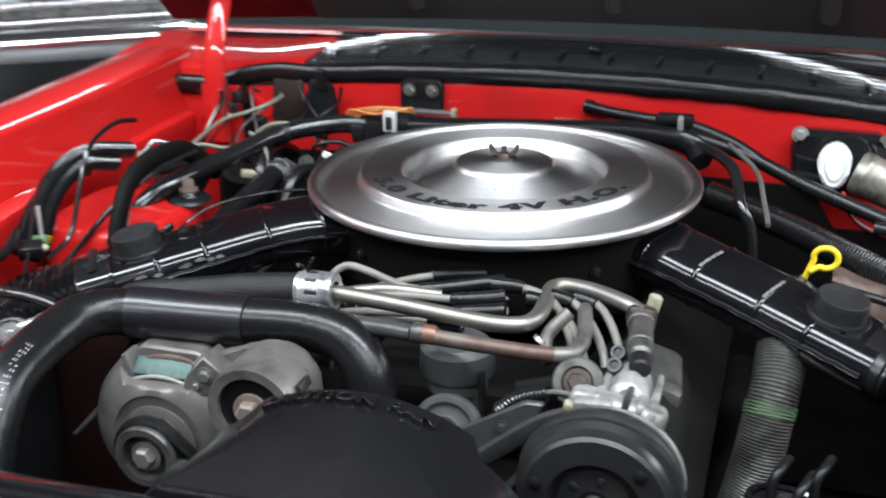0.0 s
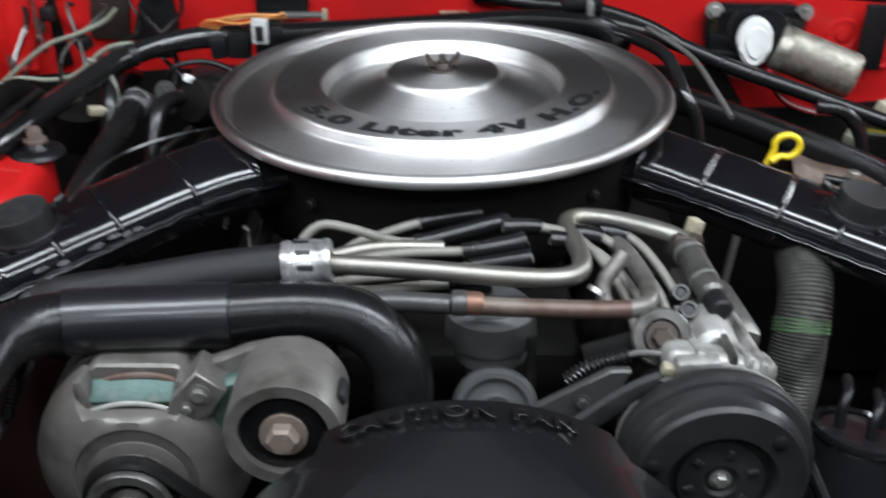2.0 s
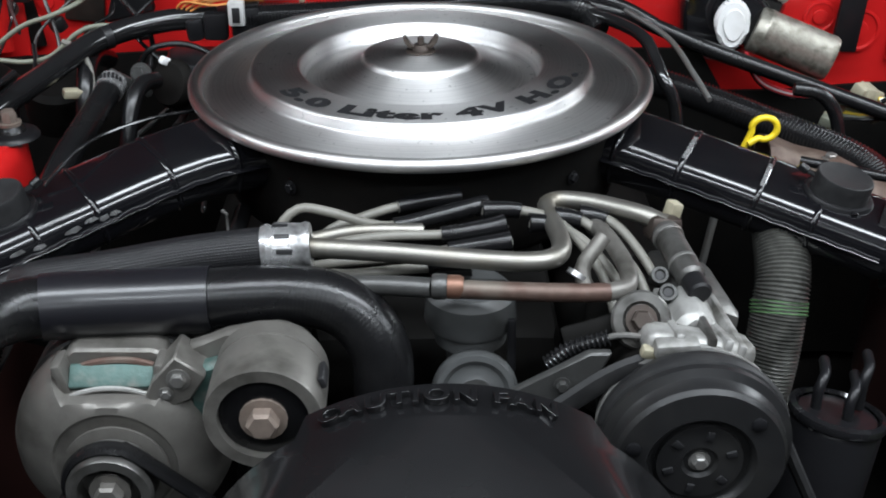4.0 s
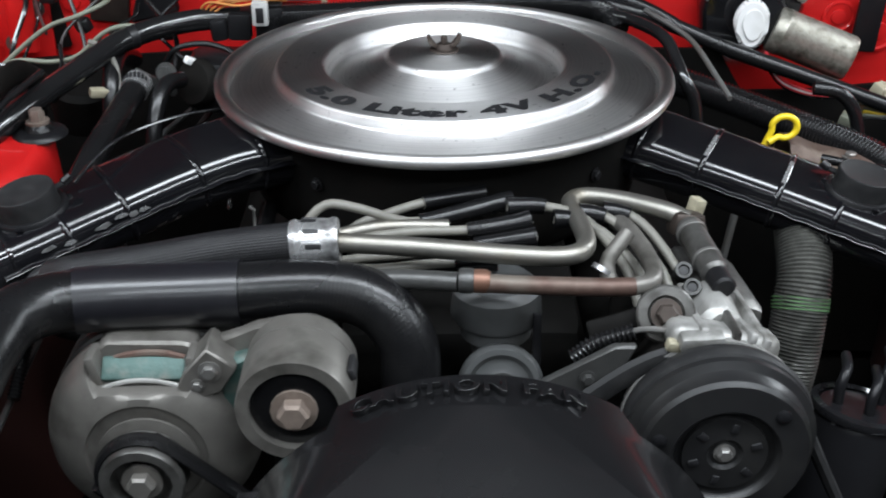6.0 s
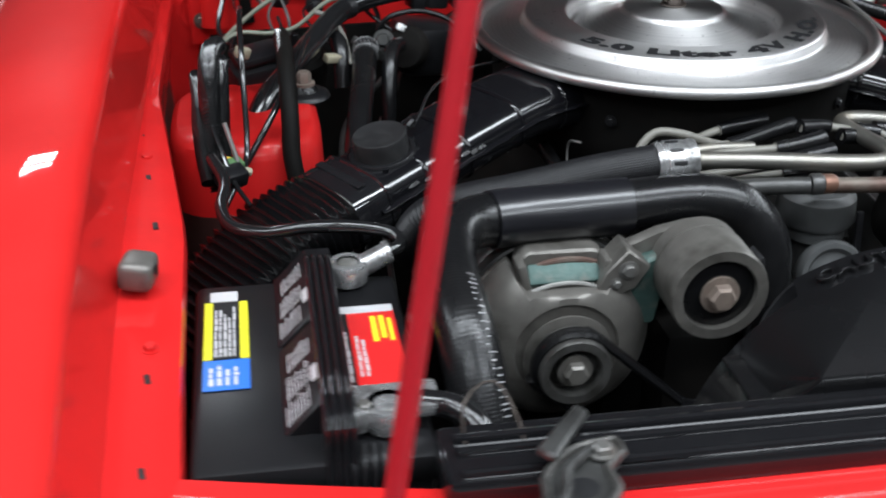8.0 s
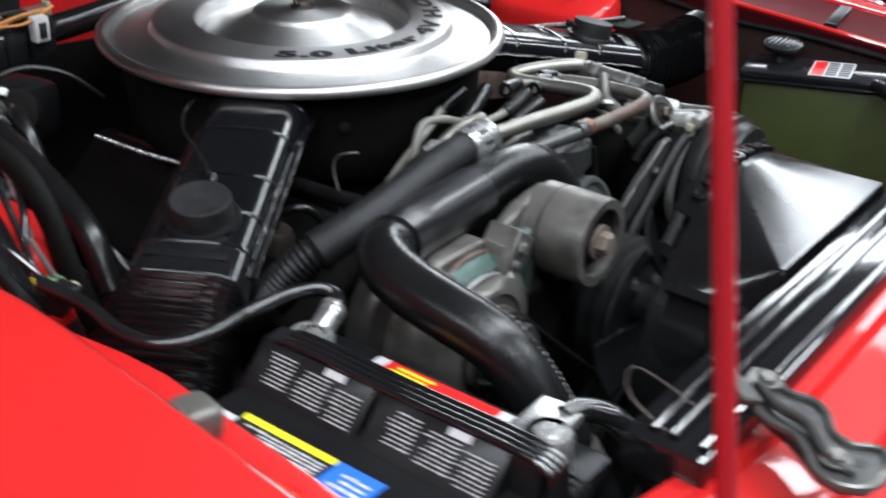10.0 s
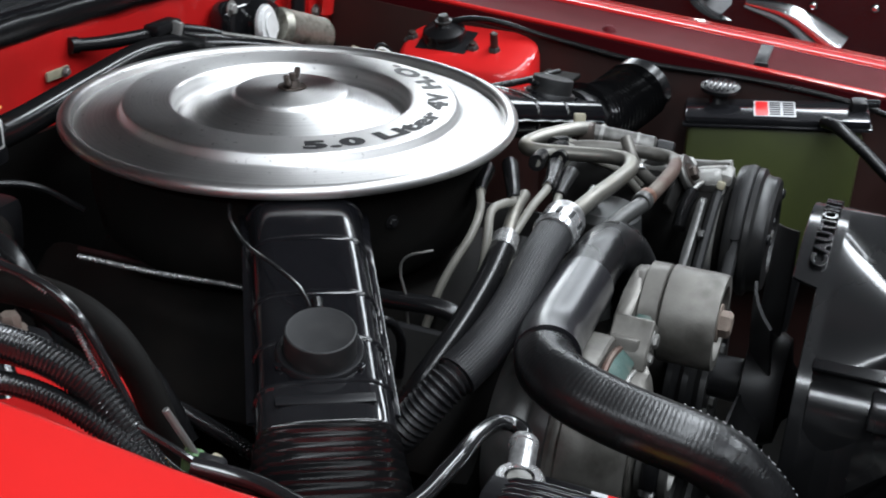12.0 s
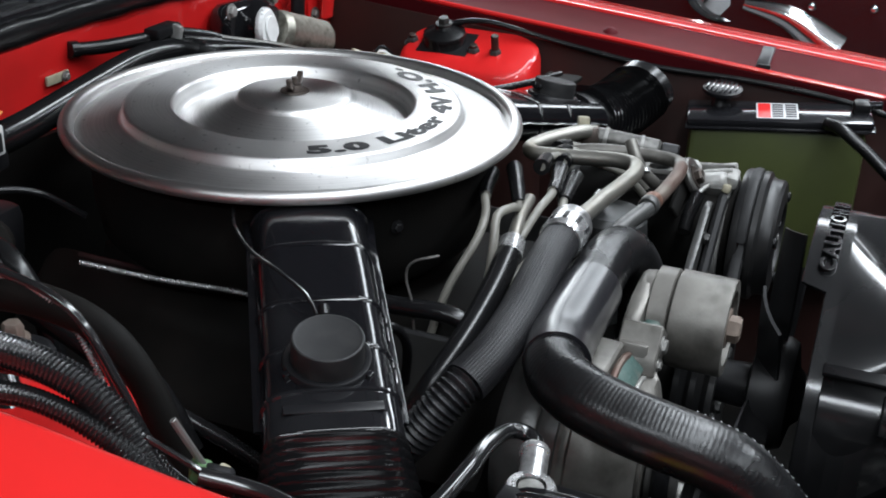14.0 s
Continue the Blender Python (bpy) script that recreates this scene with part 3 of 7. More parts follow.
def fender_right():
    def section(y):
        d = 0.075 * (y + 0.2)
        return [(0.606, 0.80 + d), (0.603, 0.83 + d), (0.598, 0.845 + d), (0.602, 0.851 + d), (0.625, 0.8535 + d), (0.645, 0.8575 + d), (0.6655, 0.8650 + d)]

    def outer(y):
        d = 0.075 * (y + 0.2)
        return [(0.666, 0.850 + d), (0.667, 0.865 + d), (0.6695, 0.8685 + d), (0.676, 0.8695 + d), (0.74, 0.862 + d), (0.81, 0.83 + d), (0.85, 0.76), (0.86, 0.6), (0.855, 0.35)]
    ys = np.linspace(0.34, -0.66, 30)
    # flange drawn in the darkened red, as the right side gets less light
    part("inner_apron", sheet([[(x, y, z) for x, z in section(y)] for y in ys], 0.002), SHADED_RED, body, "red inner fender flange with shade in its colour")
    part("flange_lip", tube([(0.600, y, 0.8495 + 0.075 * (y + 0.2)) for y in np.linspace(0.3, -0.64, 16)], 0.0035, 8), RED_BAY, body, "bright red folded lip")
    part("fender", sheet([[(x, y, z) for x, z in outer(y)] for y in ys], 0.002), RED, body, "glossy red front fender")
    # darkened red liner, the shade of the bay in its colour
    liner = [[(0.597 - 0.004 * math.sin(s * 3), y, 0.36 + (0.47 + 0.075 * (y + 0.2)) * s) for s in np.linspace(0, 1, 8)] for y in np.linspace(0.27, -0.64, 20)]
    part("apron_liner", sheet(liner, 0.003), APRON, body, "red apron, grimy and darkened for shade")
    for y in (-0.135,):
        # bolt takes the same red with shade in it
        part("fender_bolt", lathe([(0, 0.007), (0.005, 0.006), (0.009, 0.003), (0.011, 0)], (0.622, y, 0.852 + 0.075 * (y + 0.2)), (0, 0, 1), 20), SHADED_RED, body)
    clip = box((0.058, 0.016, 0.003), pose(0.632, -0.340, 0.8490, 0, -13.5), 0.001)
    clip = box((0.004, 0.016, 0.016), pose(0.603, -0.343, 0.839), 0.001, clip)
    part("edge_clip", clip, PLASTIC, body, "small dark steel edge clip")


fender_right()


def nose():
    # red cross member in front of the radiator
    prof = [(-0.6255, 0.826), (-0.626, 0.831), (-0.628, 0.834), (-0.632, 0.834), (-0.642, 0.833), (-0.644, 0.831), (-0.646, 0.8265), (-0.648, 0.825), (-0.69, 0.824), (-0.694, 0.822), (-0.698, 0.815), (-0.735, 0.812), (-0.74, 0.76), (-0.74, 0.45)]
    rows = [[(x, y + 0.047 * (max(0, abs(x - MID) - 0.315) / 0.25) ** 1.3 * (1 if i < 9 else 0.4), z) for i, (y, z) in enumerate(prof)] for x in np.linspace(-0.52, 0.65, 40)]
    part("radiator_support", sheet(rows, 0.003), RED_BAY, body, "red painted radiator cross member")
    # added black sheet, so that the gap by the radiator looks dark
    part("gap_backing", box((1.0, 0.006, 0.3), pose(MID, -0.645, 0.66), 0.001), SATIN, body, "black sheet added to darken the gap at the radiator")
    # floor of the bay, hidden by the engine
    part("splash_tray", box((1.18, 1.08, 0.01), pose(MID, -0.12, 0.398), 0), DARK, body, "black grimy splash tray")


nose()


def tower(x0, x1, y0, y1, z, low, name_label, tilt=0.0):
    cx, cy = (x0 + x1) / 2, (y0 + y1) / 2
    rows = []
    for s, g in ((0.0, 1.18), (0.5, 1.1), (low, 1.035), (0.95, 1.0), (0.985, 0.96), (1.0, 0.88), (1.003, 0.5), (1.003, 0.02)):
        ring = []
        for k in range(33):
            a = 2 * math.pi * k / 32
            c, sn = math.cos(a), math.sin(a)
            p = 0.6
            dx = math.copysign(abs(c) ** p, c) * (x1 - x0) / 2 * g
            ring.append((cx + dx, cy + math.copysign(abs(sn) ** p, sn) * (y1 - y0) / 2 * g, 0.5 + (z - 0.5) * s + (tilt * dx if s > 0.9 else 0)))
        rows.append(ring)
    tw = part("strut_tower", sheet(rows[2:]), RED_BAY, body, name_label)
    # skirt coloured dark where the tower drops into shade
    part("tower_skirt", sheet(rows[:3]), APRON, tw, "lower tower darkened for shade")


tower(-0.515, -0.3685, -0.125, 0.055, 0.845, 0.80, "red strut tower")
tower(0.500, 0.602, -0.058, 0.135, 0.828, 0.80, "red strut tower with a sloping top", 0.36)


def wheels():
    for x, s in ((-0.63, -1), (0.74, 1)):
        w = part("wheel", lathe([(0.17, 0.09), (0.26, 0.09), (0.29, 0.07), (0.295, 0), (0.29, -0.07), (0.26, -0.09), (0.17, -0.09)], (x, -0.12, 0.295), (s, 0, 0), 40), RUBBER, body, "black tyre")
        part("rim", lathe([(0, 0.05), (0.05, 0.05), (0.15, 0.03), (0.172, 0.08), (0.172, -0.08), (0, -0.05)], (x, -0.12, 0.295), (s, 0, 0), 32), IRON, w)
        part("spindle", rod((x - s * 0.05, -0.12, 0.295), (x - s * 0.25, -0.12, 0.36), 0.03), DARK, w)


wheels()


def hinges():
    for x in (-0.472, 0.565):
        pts = [(x, 0.262, 0.84), (x + 0.002, 0.258, 0.90), (x, 0.262, 0.955), (x - 0.004, 0.30, 1.02), (x - 0.006, 0.33, 1.05)]
        h = part("hood_hinge", tube(pts, 0.016, 10, oval=0.45), RED, body, "red hood hinge arm")
        part("hinge_plate", box((0.06, 0.006, 0.10), pose(x, 0.277, 0.865), 0.004), RED_BAY, h)
        part("hinge_bolt", hexbolt((x + 0.015, 0.273, 0.885), (0, -1, 0), 0.007, 0.006), IRON, h)
        part("hinge_bolt", hexbolt((x - 0.015, 0.273, 0.845), (0, -1, 0), 0.007, 0.006), IRON, h)


hinges()


# ---- open hood and its prop ----
def hood():
    a, b = Vector((0, 0.375, 0.985)), Vector((0, -0.36, 2.07))
    d = (b - a).normalized()
    nrm = Vector((0, d.z, -d.y))            # outer side

    def at(x, s, h):
        p = a.lerp(b, s) + nrm * (h + 0.02 * math.sin(math.pi * min(1, max(0, s))) - 0.03 * ((x - MID) / 0.65) ** 2)
        return (x, p.y, p.z)
    xs = np.linspace(-0.59, 0.72, 26)
    hd = part("hood", sheet([[at(x, s, 0.035) for x in xs] for s in np.linspace(0, 1, 14)], 0.002), RED, body, "open red hood")
    # inner frame in the darkened red, for shade under the hood
    part("inner_frame", sheet([[at(x, s, 0.0 if 0 < i < 13 else 0.03) for x in xs] for i, s in enumerate(np.linspace(0.0, 1, 14))], 0.002), SHADED_RED, hd, "red inner hood frame with shade in its colour")
    part("hood_liner", sheet([[at(x, s, -0.012 if 0 < i < 13 else 0.0) for x in np.linspace(-0.352, 0.60, 22)] for i, s in enumerate(np.linspace(0.02, 0.95, 14))], 0.003), LINER, hd, "black hood underside lining")
    for x in (-0.2, 0.06, 0.32):
        part("liner_rib", tube([at(x, s, -0.018) for s in np.linspace(0.05, 0.9, 8)], 0.012, 8), LINER, hd)
    r = thing("hood_prop_rod", "thin red hood prop rod holding the hood up", "prop rod", (-0.372, -0.658, 0.84))
    part("rod", tube([(-0.374, -0.661, 0.845), (-0.372, -0.658, 0.87), (-0.31, -0.575, 1.2), (-0.152, -0.362, 2.045)], 0.0062, 10), RED_ROD, r)
    part("pivot", lathe([(0, 0), (0.012, 0), (0.012, 0.012), (0.006, 0.014), (0, 0.014)], (-0.376, -0.664, 0.838), (0, 0, 1), 16), RUBBER, r)


hood()


# ---- engine mass below ----
def engine_block():
    t = thing("engine_block", "dark grimy V8 engine block under the intake", "engine", (0, -0.05, 0.4))
    part("block", box((0.34, 0.55, 0.3), pose(0.02, -0.03, 0.55), 0.03), DARK, t)
    part("intake_manifold", box((0.2, 0.42, 0.07), pose(0.01, -0.04, 0.745), 0.02), DARK, t)
    part("carburettor", box((0.12, 0.16, 0.06), pose(0, 0, 0.785), 0.015), CAST, t)
    for s in (-1, 1):
        vc = part("valve_cover", box((0.13, 0.47, 0.07), pose(0.015 + s * 0.165, -0.04, 0.72, 0, s * 38), 0.018), DARK, t, "black valve cover")
        for i in range(6):
            part("cover_rib", box((0.012, 0.40, 0.008), pose(0.015 + s * (0.14 + 0.012 * i), -0.04, 0.775 - 0.0095 * i, 0, s * 38), 0.003), SATIN, vc)
    part("timing_cover", box((0.24, 0.06, 0.28), pose(0.01, -0.32, 0.61), 0.02), DARK, t)
    # exhaust side clutter
    for s in (-1, 1):
        part("exhaust_manifold", tube([(0.015 + s * 0.24, 0.16, 0.62), (0.015 + s * 0.25, 0.0, 0.63), (0.015 + s * 0.25, -0.15, 0.62), (0.015 + s * 0.23, -0.22, 0.56)], 0.03, 12), DARK, t)


engine_block()


# ---- air cleaner ----
def air_cleaner():
    t = thing("air_cleaner", "round brushed steel air cleaner lid on a black dual-snorkel housing", "air cleaner", (0, 0, 0.8))
    prof = [(0, 0.9242), (0.030, 0.9238), (0.0488, 0.9230), (0.0512, 0.9222), (0.0524, 0.9208), (0.0536, 0.9190), (0.0560, 0.9174), (0.077, 0.9092), (0.094, 0.9022), (0.099, 0.9005), (0.1035, 0.9006),
            (0.1052, 0.9016), (0.1064, 0.9042), (0.1086, 0.9135), (0.1098, 0.9156), (0.112, 0.9166), (0.1500, 0.9165), (0.1520, 0.9160), (0.1532, 0.9142), (0.1546, 0.9078), (0.1556, 0.9062), (0.1585, 0.9054), (0.188, 0.9020), (0.1930, 0.9010), (0.1955, 0.8990)]
    lid = part("lid", lathe(prof, seg=128), STEEL, t, "brushed steel lid with stepped rings", 60)
    rim = [(0.1955, 0.8990)] + [(0.2026 + 0.0062 * math.cos(a), 0.9030 + 0.0060 * math.sin(a)) for a in np.linspace(math.pi * 1.1, -math.pi * 0.75, 14)]
    part("rolled_rim", lathe(rim, seg=128), STEEL_RIM, t, "rolled steel edge", 60)
    # printed words along the ring
    bm = letters("5.0 Liter 4V H.O.", 0.0238, 0.0, 1.10, 0.0016)
    w = max(v.co.x for v in bm.verts)
    a0, a1 = radians(-57), radians(74)
    for v in bm.verts:
        ang = a0 + (a1 - a0) * v.co.x / w
        r = 0.1425 - v.co.y
        v.co = Vector((r * math.sin(ang), -r * math.cos(ang), 0.9169))
    part("lettering", bm, INK, lid, "black printed words")
    # wing nut
    nut = lathe([(0, 0.006), (0.006, 0.006), (0.0075, 0.003), (0.0085, 0.0), (0, 0)], (0, 0, 0.925), (0, 0, 1), 20)
    for s in (0, 180):
        nut = slab([(0.003, -0.002), (0.010, -0.002), (0.0145, 0.003), (0.0165, 0.010), (0.0128, 0.0112), (0.0108, 0.005), (0.007, 0.0025)], 0.005, Matrix.Translation((0, 0, 0.929)) @ pose(0, 0, 0, 90, 0, 8 + s) @ pose(0, 0, -0.0025), 0.0009, nut)
    nut = rod((0, 0, 0.93), (0, 0, 0.938), 0.003, 10, bm=nut)
    nut = lathe([(0, 0.0012), (0.013, 0.001), (0.0135, 0), (0, 0)], (0, 0, 0.925), (0, 0, 1), 24, nut)
    part("wing_nut", nut, DARKNUT, t, "dark brown steel wing nut")
    hs = [(0.0, 0.79), (0.12, 0.79), (0.165, 0.797), (0.178, 0.81), (0.183, 0.84), (0.185, 0.885), (0.186, 0.893), (0.197, 0.896), (0.197, 0.898), (0.10, 0.899)]
    housing = part("housing", lathe(hs, seg=96), DARK, t, "black painted housing")
    for a in (-35, 42):
        x, y = 0.1855 * math.sin(radians(a)), -0.1855 * math.cos(radians(a))
        part("housing_screw", hexbolt((x, y, 0.862), (x, y, 0), 0.004, 0.004), SATIN, housing)
    for s in (-1, 1):
        snorkel(t, s)


def snorkel(t, s):
    """One intake duct with its ribs, seam flanges and round vacuum cap."""
    if s < 0:
        line = [(-0.108, -0.068, 0.868), (-0.150, -0.0935, 0.8705), (-0.182, -0.113, 0.871), (-0.2168, -0.1345, 0.8665), (-0.2687, -0.1669, 0.8545), (-0.313, -0.1945, 0.8438), (-0.3595, -0.2236, 0.8325)]
    else:
        line = [(0.108, -0.036, 0.864), (0.150, -0.052, 0.862), (0.182, -0.066, 0.858), (0.2424, -0.0945, 0.8455), (0.2985, -0.120, 0.8325), (0.340, -0.140, 0.8230), (0.388, -0.1635, 0.8120)]
    path = smooth_path(line, 0.004)
    run = [0.0]
    for p, q in zip(path, path[1:]):
        run.append(run[-1] + (q - p).length)
    L = run[-1]

    def at(d):
        """Place, direction, side towards the front and up at the share d of the duct."""
        k = max(1, next((i for i, r in enumerate(run) if r >= d * L), len(run) - 1))
        q = path[k - 1].lerp(path[k], (d * L - run[k - 1]) / (run[k] - run[k - 1]))
        ax = (path[min(k + 2, len(path) - 1)] - path[max(k - 3, 0)]).normalized()
        side = Vector((-ax.y, ax.x, 0)).normalized()
        if side.y > 0:
            side = -side
        up = side.cross(ax) if side.cross(ax).z > 0 else ax.cross(side)
        return q, ax, side, up

    def ring(d, w, h, r=0.020, n=8, dent=0.0, out=0.0):
        q, ax, side, up = at(d)
        q = q + ax * out
        r = min(r, h / 2 - 0.001)
        rim = []
        for i, (sx, sz) in enumerate(((1, 1), (-1, 1), (-1, -1), (1, -1))):
            for k in range(n + 1):
                ang = math.pi / 2 * (i + k / n)
                rim.append(q + side * (sx * (w / 2 - r) + r * math.cos(ang)) + up * (sz * (h / 2 - r) + r * math.sin(ang)))
            if i == 0:
                rim += [q + side * ((w / 2 - r) * f) + up * (h / 2 + (0.0014 - dent) * (1 - f * f)) for f in (0.7, 0.35, 0.0, -0.35, -0.7)]
        return rim + [rim[0]]
    wide = lambda d: 0.098 - 0.011 * min(1, d / 0.34)
    tall = lambda d: 0.049 - 0.003 * min(1, d / 0.4)
    rows = [ring(d, wide(d), tall(d), dent=0.0012 * (0.5 + 0.5 * math.sin(d * 43))) for d in np.linspace(0, 1, 40)]
    rows += [ring(1.0, 0.076, 0.040), ring(0.97, 0.072, 0.036)]
    duct = part("snorkel", sheet(rows), SNORKEL, t, "glossy black intake snorkel", 50)
    # pressed ribs; two on the right carry a bright strip as painted highlight
    for i, d in enumerate((0.245, 0.425, 0.638, 0.80)):
        w, h = wide(d), tall(d)
        rr = [ring(d, w, h, out=-0.0026), ring(d, w + 0.0022, h + 0.0020, out=-0.0010), ring(d, w + 0.0022, h + 0.0020, out=0.0010), ring(d, w, h, out=0.0026)]
        part("rib", sheet(rr), SNORKEL, duct, sharp=70)
        if s > 0 and 0 < i < 3:
            crest = [ring(d, w + 0.0024, h + 0.0022, out=o)[6:13] for o in (-0.0016, 0.0016)]
            part("crest_glint", sheet(crest, 0.0006), LEAD, duct, "bright strip imitating the highlight on the rib")
    # pressed seam flange along both sides
    for f in (-1, 1):
        rows = []
        for d in np.linspace(0.16, 0.985, 24):
            q, ax, side, up = at(d)
            edge = q + side * (f * wide(d) / 2) + up * (0.003 + 0.0006 * math.sin(d * 70))
            rows.append([edge + up * 0.0014 - side * (f * 0.002), edge + up * 0.0012 + side * (f * 0.0042), edge + up * 0.0002 + side * (f * 0.0054), edge - up * 0.0012 + side * (f * 0.0042), edge - up * 0.0014 - side * (f * 0.002)])
        part("seam_flange", sheet(rows), SNORKEL, duct)
        rng = random.Random(12 + f)
        if f > 0 and s < 0:
            for d in (0.60, 0.63, 0.66, 0.705, 0.72, 0.80, 0.86):
                q, ax, side, up = at(d)
                m = Matrix.Translation(q + side * (wide(d) / 2 + 0.0008) + up * (0.0085 + rng.uniform(-0.002, 0.003))) @ Matrix((ax, up, side)).transposed().to_4x4()
                part("paint_chip", slab([(x * rng.uniform(0.7, 1.3), y * rng.uniform(0.6, 1.4)) for x, y in ((-0.005, -0.0012), (0.001, -0.0022), (0.005, -0.0006), (0.003, 0.0016), (-0.003, 0.0018))], 0.0004, m, 0), LEAD, duct, "bare metal where paint has chipped")
    # vacuum cap
    q, ax, side, up = at(0.845 if s < 0 else 0.83)
    c = q + up * (tall(1) / 2 + 0.0005)
    cap = part("vacuum_cap", lathe([(0, 0.0182), (0.0205, 0.0184), (0.0222, 0.0190), (0.0232, 0.0186), (0.0236, 0.0174), (0.0237, 0.012), (0.0240, 0.002), (0.0246, -0.004), (0, -0.004)], c, up, 48), CAPBLACK, t, "round black vacuum motor cap")
    part("cap_ring", lathe([(0.0242, 0.0022), (0.0262, 0.0030), (0.0282, 0.0026), (0.0294, 0.0006), (0.0298, -0.006)], c, up, 56), SATIN, cap, "dull base ring")
    part("cap_nipple", rod(c + up * 0.010 - ax * 0.022, c + up * 0.011 - ax * 0.032, 0.0026, 8), PLASTIC, cap)
    part("nipple_boot", rod(c + up * 0.011 - ax * 0.030, c + up * 0.014 - ax * 0.038, 0.0038, 10), RUBBER, cap)
    for k in range(3):
        ang = 0.6 + k * 2.1
        part("cap_clip", box((0.005, 0.008, 0.0025), Matrix.Translation(c + side * (0.0285 * math.cos(ang)) + ax * (0.0285 * math.sin(ang)) + up * 0.001) @ Matrix((ax, side, up)).transposed().to_4x4() @ pose(0, 0, 0, 0, 0, -math.degrees(ang)), 0.0008), SNORKEL, cap)


air_cleaner()


def intake_bellows():
    t = thing("intake_bellows", "black ribbed rubber intake bellows", "intake hose", (-0.42, -0.26, 0.75), "intake bellows")
    path = smooth_path([(-0.3455, -0.2150, 0.8358), (-0.367, -0.2285, 0.8305), (-0.40, -0.248, 0.8205), (-0.432, -0.267, 0.805), (-0.462, -0.286, 0.778), (-0.482, -0.297, 0.745), (-0.492, -0.30, 0.70)], 0.0004)
    even, run = [path[0]], 0.0
    for p, q in zip(path, path[1:]):
        run += (q - p).length
        if run >= 0.0009:
            even.append(q)
            run = 0.0
    rows, collar = [], []
    side = Vector((0.507, -0.862, 0))
    for i, q in enumerate(even):
        d = (even[min(i + 1, len(even) - 1)] - even[max(i - 1, 0)]).normalized()
        s = (side - d * side.dot(d)).normalized()
        u = d.cross(s) if d.cross(s).z > 0 else s.cross(d)
        grow = 0.0026 * math.cos((i - 30) * math.pi / 3) if i > 30 else 0.0015 + (0.0012 if i < 3 else 0.0)
        ring = []
        for j in range(37):
            c, sn = math.cos(2 * math.pi * j / 36), math.sin(2 * math.pi * j / 36)
            ring.append(q + s * math.copysign(abs(c) ** 0.55, c) * (0.0425 + 0.009 * min(1, max(0, i - 30) / 70) + grow) + u * math.copysign(abs(sn) ** 0.55, sn) * (0.0245 + 0.003 * min(1, max(0, i - 30) / 60) + grow))
        (rows if i >= 30 else collar).append(ring)
    part("bellows", sheet(rows), BELLOWS, t, sharp=70)
    part("collar", sheet(collar + [rows[0]]), GLOSS, t, "smooth moulded collar")
    m = Matrix.Translation(path[0] + Vector((-0.0190, -0.0118, 0.0221))) @ pose(0, 0, 0, 0, -13, 31)
    part("label_strip", box((0.0075, 0.062, 0.0014), m, 0.0005), SATIN, t, "worn black label strip")
    t = thing("intake_bellows", "black ribbed rubber intake bellows", "intake hose", (0.42, -0.22, 0.75), "intake bellows")
    part("collar", tube([(0.374, -0.157, 0.8155), (0.400, -0.1695, 0.8095)], 0.0285, 28, oval=1.5), RUBBER, t)
    part("bellows", tube([(0.392, -0.166, 0.8110), (0.425, -0.178, 0.803), (0.46, -0.190, 0.804), (0.490, -0.201, 0.811), (0.510, -0.2085, 0.818)], 0.0325, 32, ridges=(0.0076, 0.0048), oval=1.2), BELLOWS, t)
    part("end_ring", tube([(0.508, -0.2078, 0.8174), (0.520, -0.2125, 0.8218)], 0.0355, 28, oval=1.15), RUBBER, t)


intake_bellows()


# ---- cooling ----
def radiator_hose():
    t = thing("radiator_hose", "thick black upper radiator hose bending round the alternator", "coolant hose", (-0.03, -0.34, 0.76))
    pts = [(-0.028, -0.345, 0.75), (-0.028, -0.345, 0.79), (-0.03, -0.338, 0.827), (-0.052, -0.329, 0.854), (-0.09, -0.325, 0.8625), (-0.16, -0.327, 0.8608), (-0.225, -0.329, 0.8598), (-0.268, -0.338, 0.8615), (-0.291, -0.36, 0.8625), (-0.299, -0.39, 0.858), (-0.301, -0.42, 0.8535), (-0.3005, -0.445, 0.8485), (-0.299, -0.4645, 0.840), (-0.2965, -0.484, 0.822), (-0.2935, -0.502, 0.797), (-0.289, -0.524, 0.762), (-0.285, -0.55, 0.72)]
    hose = part("hose", tube(pts, 0.0210, 56, ridges=(0.0028, 0.00003), flute=0.00007), HOSE, t)
    part("sleeve", tube([(-0.144, -0.3266, 0.8612), (-0.18, -0.3276, 0.8603), (-0.225, -0.3293, 0.8597), (-0.245, -0.3325, 0.8606), (-0.257, -0.3352, 0.8611)], 0.0230, 40), SLEEVE, t, "smooth black hose sleeve")
    # rows of worn white print on the bend
    pr = bmesh.new()
    rng = random.Random(3)
    path = [p for p in smooth_path(pts, 0.0015)]
    run = 0.0
    for p, q in zip(path, path[1:]):
        run += (q - p).length
        if not -0.505 < p.y < -0.43 or run < 0.0034:
            continue
        run = 0.0
        d = (q - p).normalized()
        o = Vector((0.45, -0.2, 0.85))
        o = (o - d * o.dot(d)).normalized()
        m = Matrix.Translation(p + o * 0.0211) @ Matrix((d.cross(o), d, o)).transposed().to_4x4()
        for k in range(3):
            if rng.random() < 0.75:
                pr = bars([(-0.0035 + 0.0024 * k, -0.0007, 0.0012, 0.0010 * rng.uniform(0.5, 1.2))], m, 0.0004, pr)
    part("hose_print", pr, PAPER, hose, "worn white print")
    part("hose_clamp", tube([(-0.2905, -0.516, 0.775), (-0.2885, -0.5265, 0.758)], 0.0228, 28), IRON, t, "steel worm clamp")


radiator_hose()


